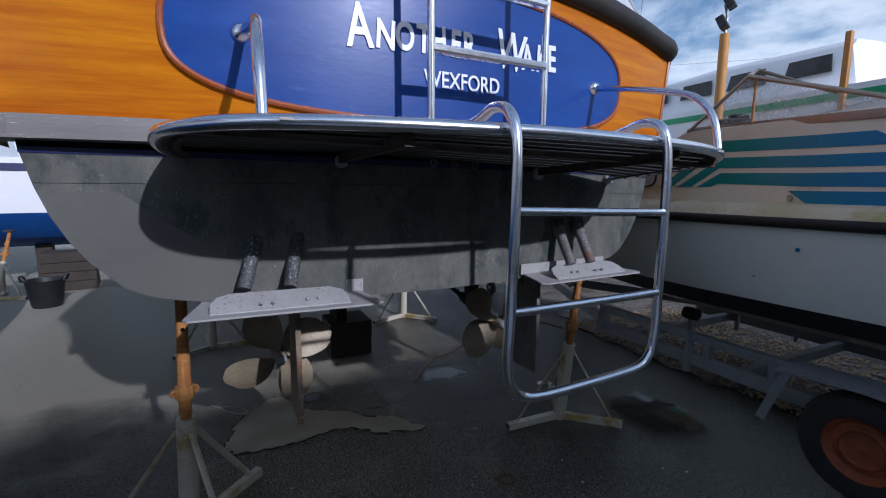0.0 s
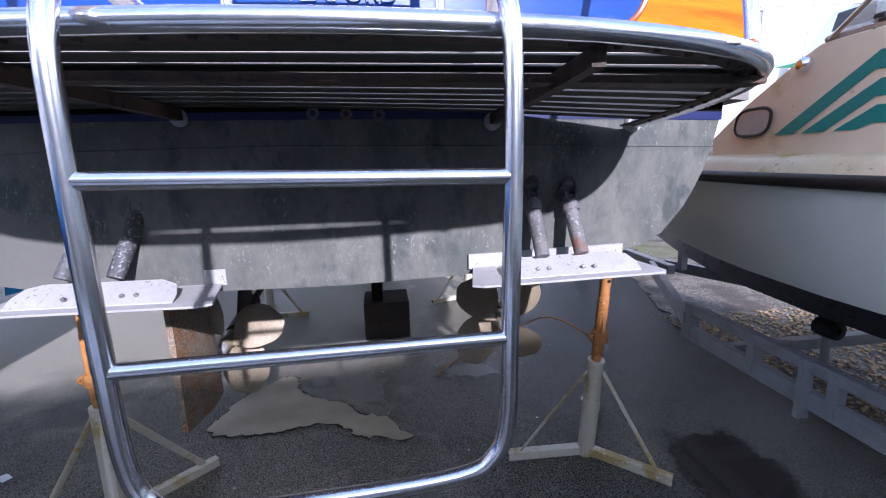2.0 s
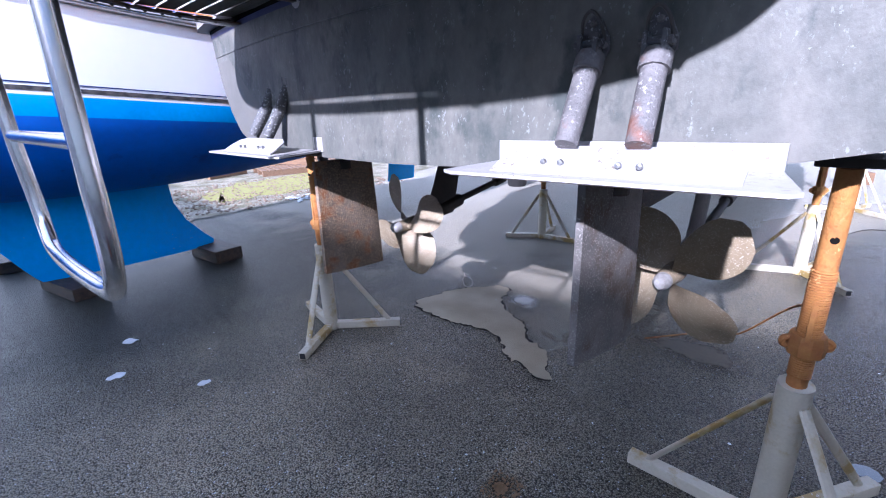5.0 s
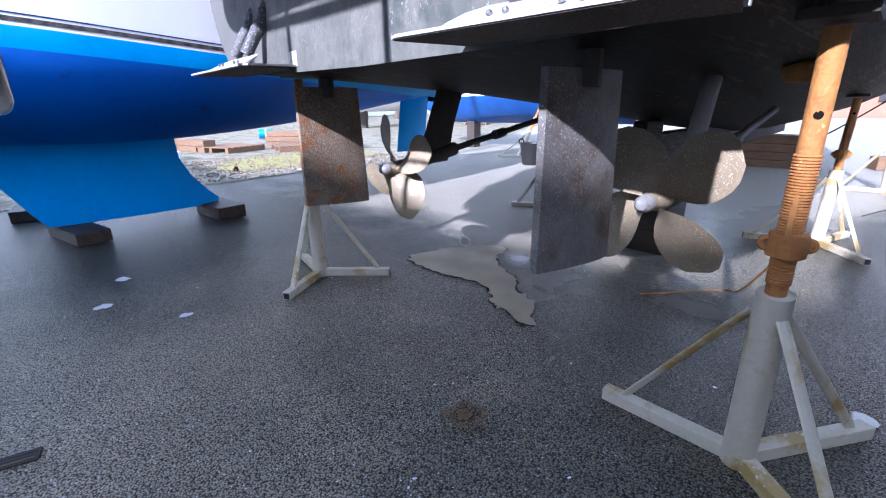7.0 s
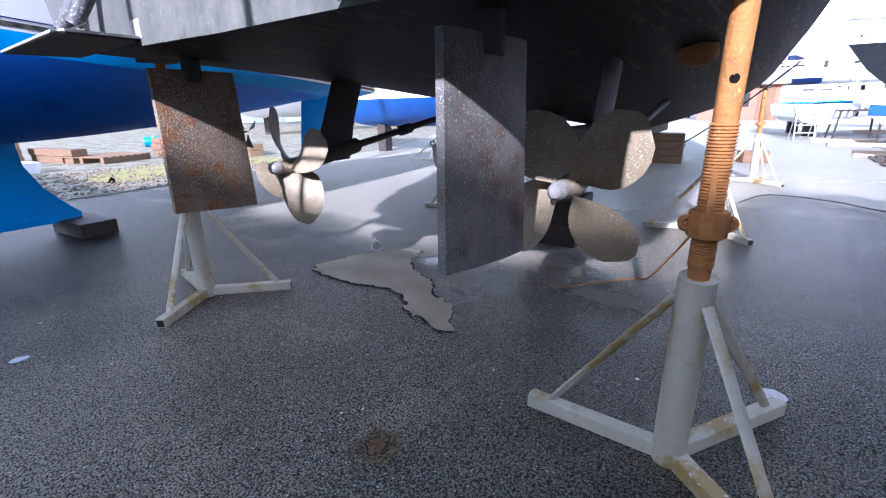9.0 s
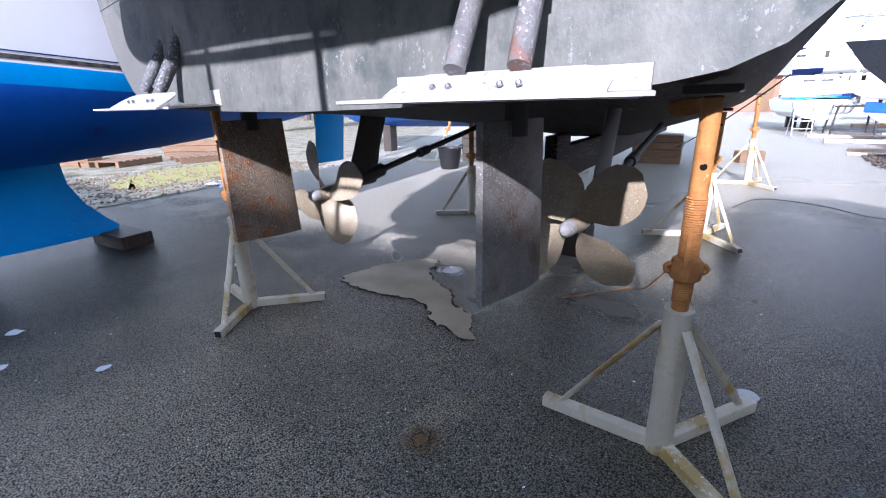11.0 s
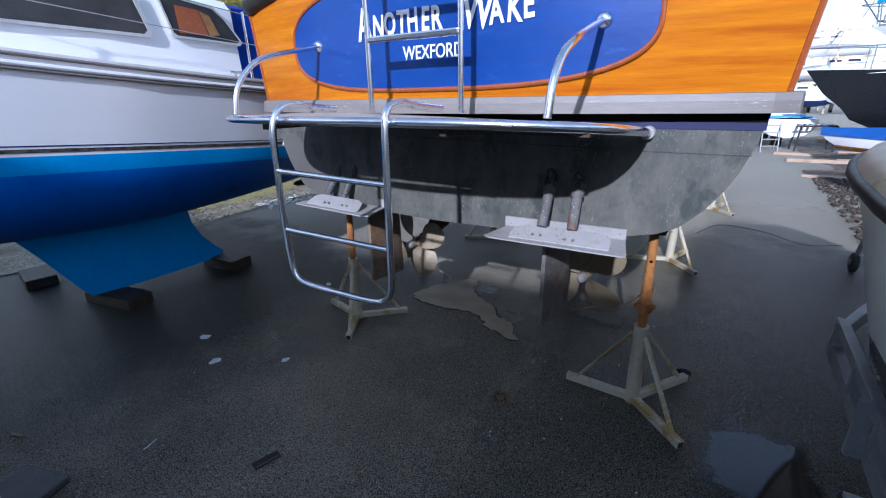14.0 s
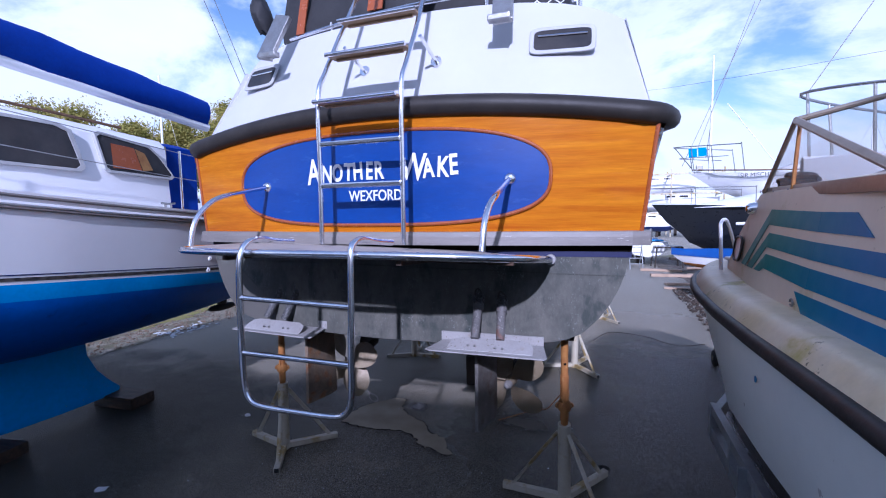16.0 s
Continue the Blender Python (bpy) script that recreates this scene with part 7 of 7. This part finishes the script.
timber((-1.50, 9.45, 0), (0.66, 0.5, 0.60), 8, "stack of dark timber under a blue-bottomed boat", "darktimber", "timber stacks")
drum = thing("blue_drum", "small blue plastic drum lying on gravel", "drum", (-12.4, 8.2, 0.165), 60)
part("drum_body", ring_profile([(0.001, -0.24), (0.15, -0.235), (0.16, -0.2), (0.155, 0.0), (0.16, 0.2), (0.15, 0.235), (0.001, 0.24)], (0, 0, 0), "x", 18), M["stripeblue"], drum, smooth=True)
part("band", ring_profile([(0.162, -0.02), (0.168, 0.0), (0.162, 0.02)], (0, 0, 0), "x", 18), M["gelcoat"], drum)
cr = thing("plastic_crate", "white plastic crate with rags on gravel", "crate", (-7.4, 3.9, 0), 15)
part("tray", loft([[(sx * w, sy * d, z) for sx, sy in ((-1, -1), (1, -1), (1, 1), (-1, 1))] for w, d, z in ((0.22, 0.15, 0.0), (0.26, 0.19, 0.2), (0.24, 0.17, 0.2), (0.21, 0.14, 0.02))], close_ring=True), M["gelcoat"], cr)
part("tray_floor", box((0, 0, 0.02), (0.42, 0.28, 0.02)), M["gelcoat"], cr)
sheet("turf_patch", ragged([(-4.75, 4.2), (-4.55, 5.4), (-4.85, 7.0), (-5.6, 7.6), (-6.8, 7.4), (-6.6, 6.0), (-6.2, 4.8)], 0.3, 6, 9.0), 0.014, M["weed"], "yellow-green moss and turf on gravel", "turf", kind="stuff")
tagged(part("mooring_rope", tube(rounded([(2.2, 3.9, 0.012), (2.5, 4.25, 0.012), (2.62, 4.1, 0.10), (2.85, 3.5, 0.55), (2.90, 2.85, 0.66)], 6), 0.005, 6), M["rust"]), "thin rusty wire trailing from a stand", "wire")
tagged(part("shore_cable", tube([Vector((1.95, 10.2, 0.30)).lerp(Vector((3.22, 7.4, 1.33)), q / 8) + Vector((0, 0, -0.05 * (1 - (q / 4 - 1) ** 2))) for q in range(9)], 0.009, 6), M["plasticblack"]), "slack black shore cable leading up to the hull", "cable")
tagged(part("slack_line", tube(rounded([(2.95, 7.0, 0.01), (3.2, 7.6, 0.01), (3.7, 7.5, 0.01), (4.1, 7.1, 0.01), (4.5, 7.3, 0.01)], 6), 0.005, 6), M["darktimber"]), "dark hose lying on the asphalt", "hose")
tagged(part("puddle", prism([(3.13 + 0.05 * math.cos(k * 0.7), 3.40 + 0.035 * math.sin(k * 0.7) * (1 + 0.3 * math.sin(k)), 0.002) for k in range(9)], (0, 0, 0.003)), M["smallwater"]), "small round puddle beside a stand foot", "puddle")
tagged(part("string_loop", tube(rounded([(0.72, 4.06, 0.008), (0.76, 3.98, 0.012), (0.84, 3.90, 0.010), (0.90, 3.88, 0.014), (0.88, 3.96, 0.012), (0.80, 4.03, 0.016), (0.72, 4.06, 0.012), (0.66, 4.12, 0.008)], 4), 0.004, 5), M["teak"]), "pale loop of string lying on asphalt", "string")
tagged(part("twig", tube(rounded([(0.675, 1.05, 0.006), (0.668, 1.09, 0.010), (0.650, 1.13, 0.006)], 4), 0.003, 5), M["paintchip"]), "pale bent twig lying on asphalt", "twig")
tagged(part("wood_splinter", box((-0.09, 0.71, 0.006), (0.09, 0.018, 0.008), rz=20, bevel=0.002), M["timber"]), "thin brown wood splinter on asphalt", "splinter")
# white tender standing beside the walk, and a flat stone by it
tender = thing("tender", "small white open tender standing on the asphalt", "boat", (0.90, -0.18, 0), -1)


def tender_ring(k, z):
    pts = []
    for i in range(36):
        a = 2 * math.pi * i / 36
        c, sn = math.cos(a), math.sin(a)
        pts.append((1.15 * k * math.copysign(abs(c) ** 0.45, c), 0.63 * k * math.copysign(abs(sn) ** 0.6, sn), z))
    return pts


part("hull", loft([tender_ring(k, z) for k, z in ((0.30, 0.0), (0.72, 0.06), (0.90, 0.25), (0.97, 0.55), (1.0, 0.68), (0.96, 0.68), (0.92, 0.50), (0.84, 0.27), (0.66, 0.12), (0.28, 0.08))], close_ring=True, caps=True), M["gelcoat"], tender, smooth=True)
part("gunwale", tube(tender_ring(1.0, 0.685), 0.024, 8, closed=True), M["gelcoat"], tender, smooth=True)
for x in (-0.45, 0.40):
    part("thwart", box((x, 0, 0.50), (0.22, 1.13, 0.03), bevel=0.006), M["teak"], tender)
tagged(part("flat_stone", box((0.46, 0.60, 0.020), (0.32, 0.22, 0.036), rz=17, bevel=0.012), M["flatstone"]), "loose dark flat stone lying on the asphalt", "stone")
drain = thing("drain_cover", "small slotted drain cover in the asphalt", "drain", (1.325, 1.37, 0), 75)
part("drain_frame", box((0, 0, 0.004), (0.14, 0.06, 0.006), bevel=0.002), M["darktimber"], drain)
for k in range(3):
    part("slot", box((0, -0.016 + 0.016 * k, 0.0085), (0.12, 0.006, 0.002)), M["timber"] if k == 0 else M["plasticblack"], drain)

# ---- hedge trees on the bank ----


def tree(at, height, spread, seed, label):
    rn = random.Random(seed)
    t = thing("tree", label, "tree", (*at, 0), group="trees on the bank")
    tr_ = bmesh.new()
    tube([(0, 0, 0), (0.1, 0.05, height * 0.35), (0.0, 0.15, height * 0.75)], 0.28, 8, bm=tr_, r_end=0.08)
    tips = []
    for k in range(9):
        a, z = k * 2.4, height * (0.35 + 0.055 * k)
        e = Vector((math.cos(a) * spread * 0.6, math.sin(a) * spread * 0.6, z + height * 0.18))
        tube([(0, 0.05, z), e * 0.5 + Vector((0, 0, z * 0.5)), e], 0.09, 6, bm=tr_, r_end=0.02)
        tips.append(e)
    part("trunk", tr_, M["bark"], t)
    verts, faces = [], []
    for _ in range(24000):
        c = rn.choice(tips)
        d = Vector((rn.gauss(0, 1), rn.gauss(0, 1), rn.gauss(0, 0.7))) * spread * 0.21
        p = c + d
        s = rn.uniform(0.045, 0.105)
        u = Vector((rn.gauss(0, 1), rn.gauss(0, 1), rn.gauss(0, 1))).normalized()
        w = u.orthogonal().normalized()
        n = len(verts)
        verts += [(p - u * s)[:], (p + w * s * 0.55)[:], (p + u * s)[:], (p - w * s * 0.55)[:]]
        faces.append((n, n + 1, n + 2, n + 3))
    me = bpy.data.meshes.new("crown")
    me.from_pydata(verts, [], faces)
    me.materials.append(M["leaf"])
    crown_ob = new("crown", me)
    crown_ob.parent = t


for i, (x, y, h, s) in enumerate(((-37, 19, 10.0, 3.0), (-33.5, 19.5, 9.6, 2.8), (-30.5, 21.5, 8.6, 2.4), (-29, 24.0, 9.2, 2.4), (-26.5, 25.5, 9.0, 2.4), (-27.5, 27.5, 11.2, 2.2), (-23, 27.0, 10.4, 2.2), (-41, 17, 10.4, 3.2))):
    tree((x, y), h, s, 30 + i, "yellow-green hedge tree on the bank")
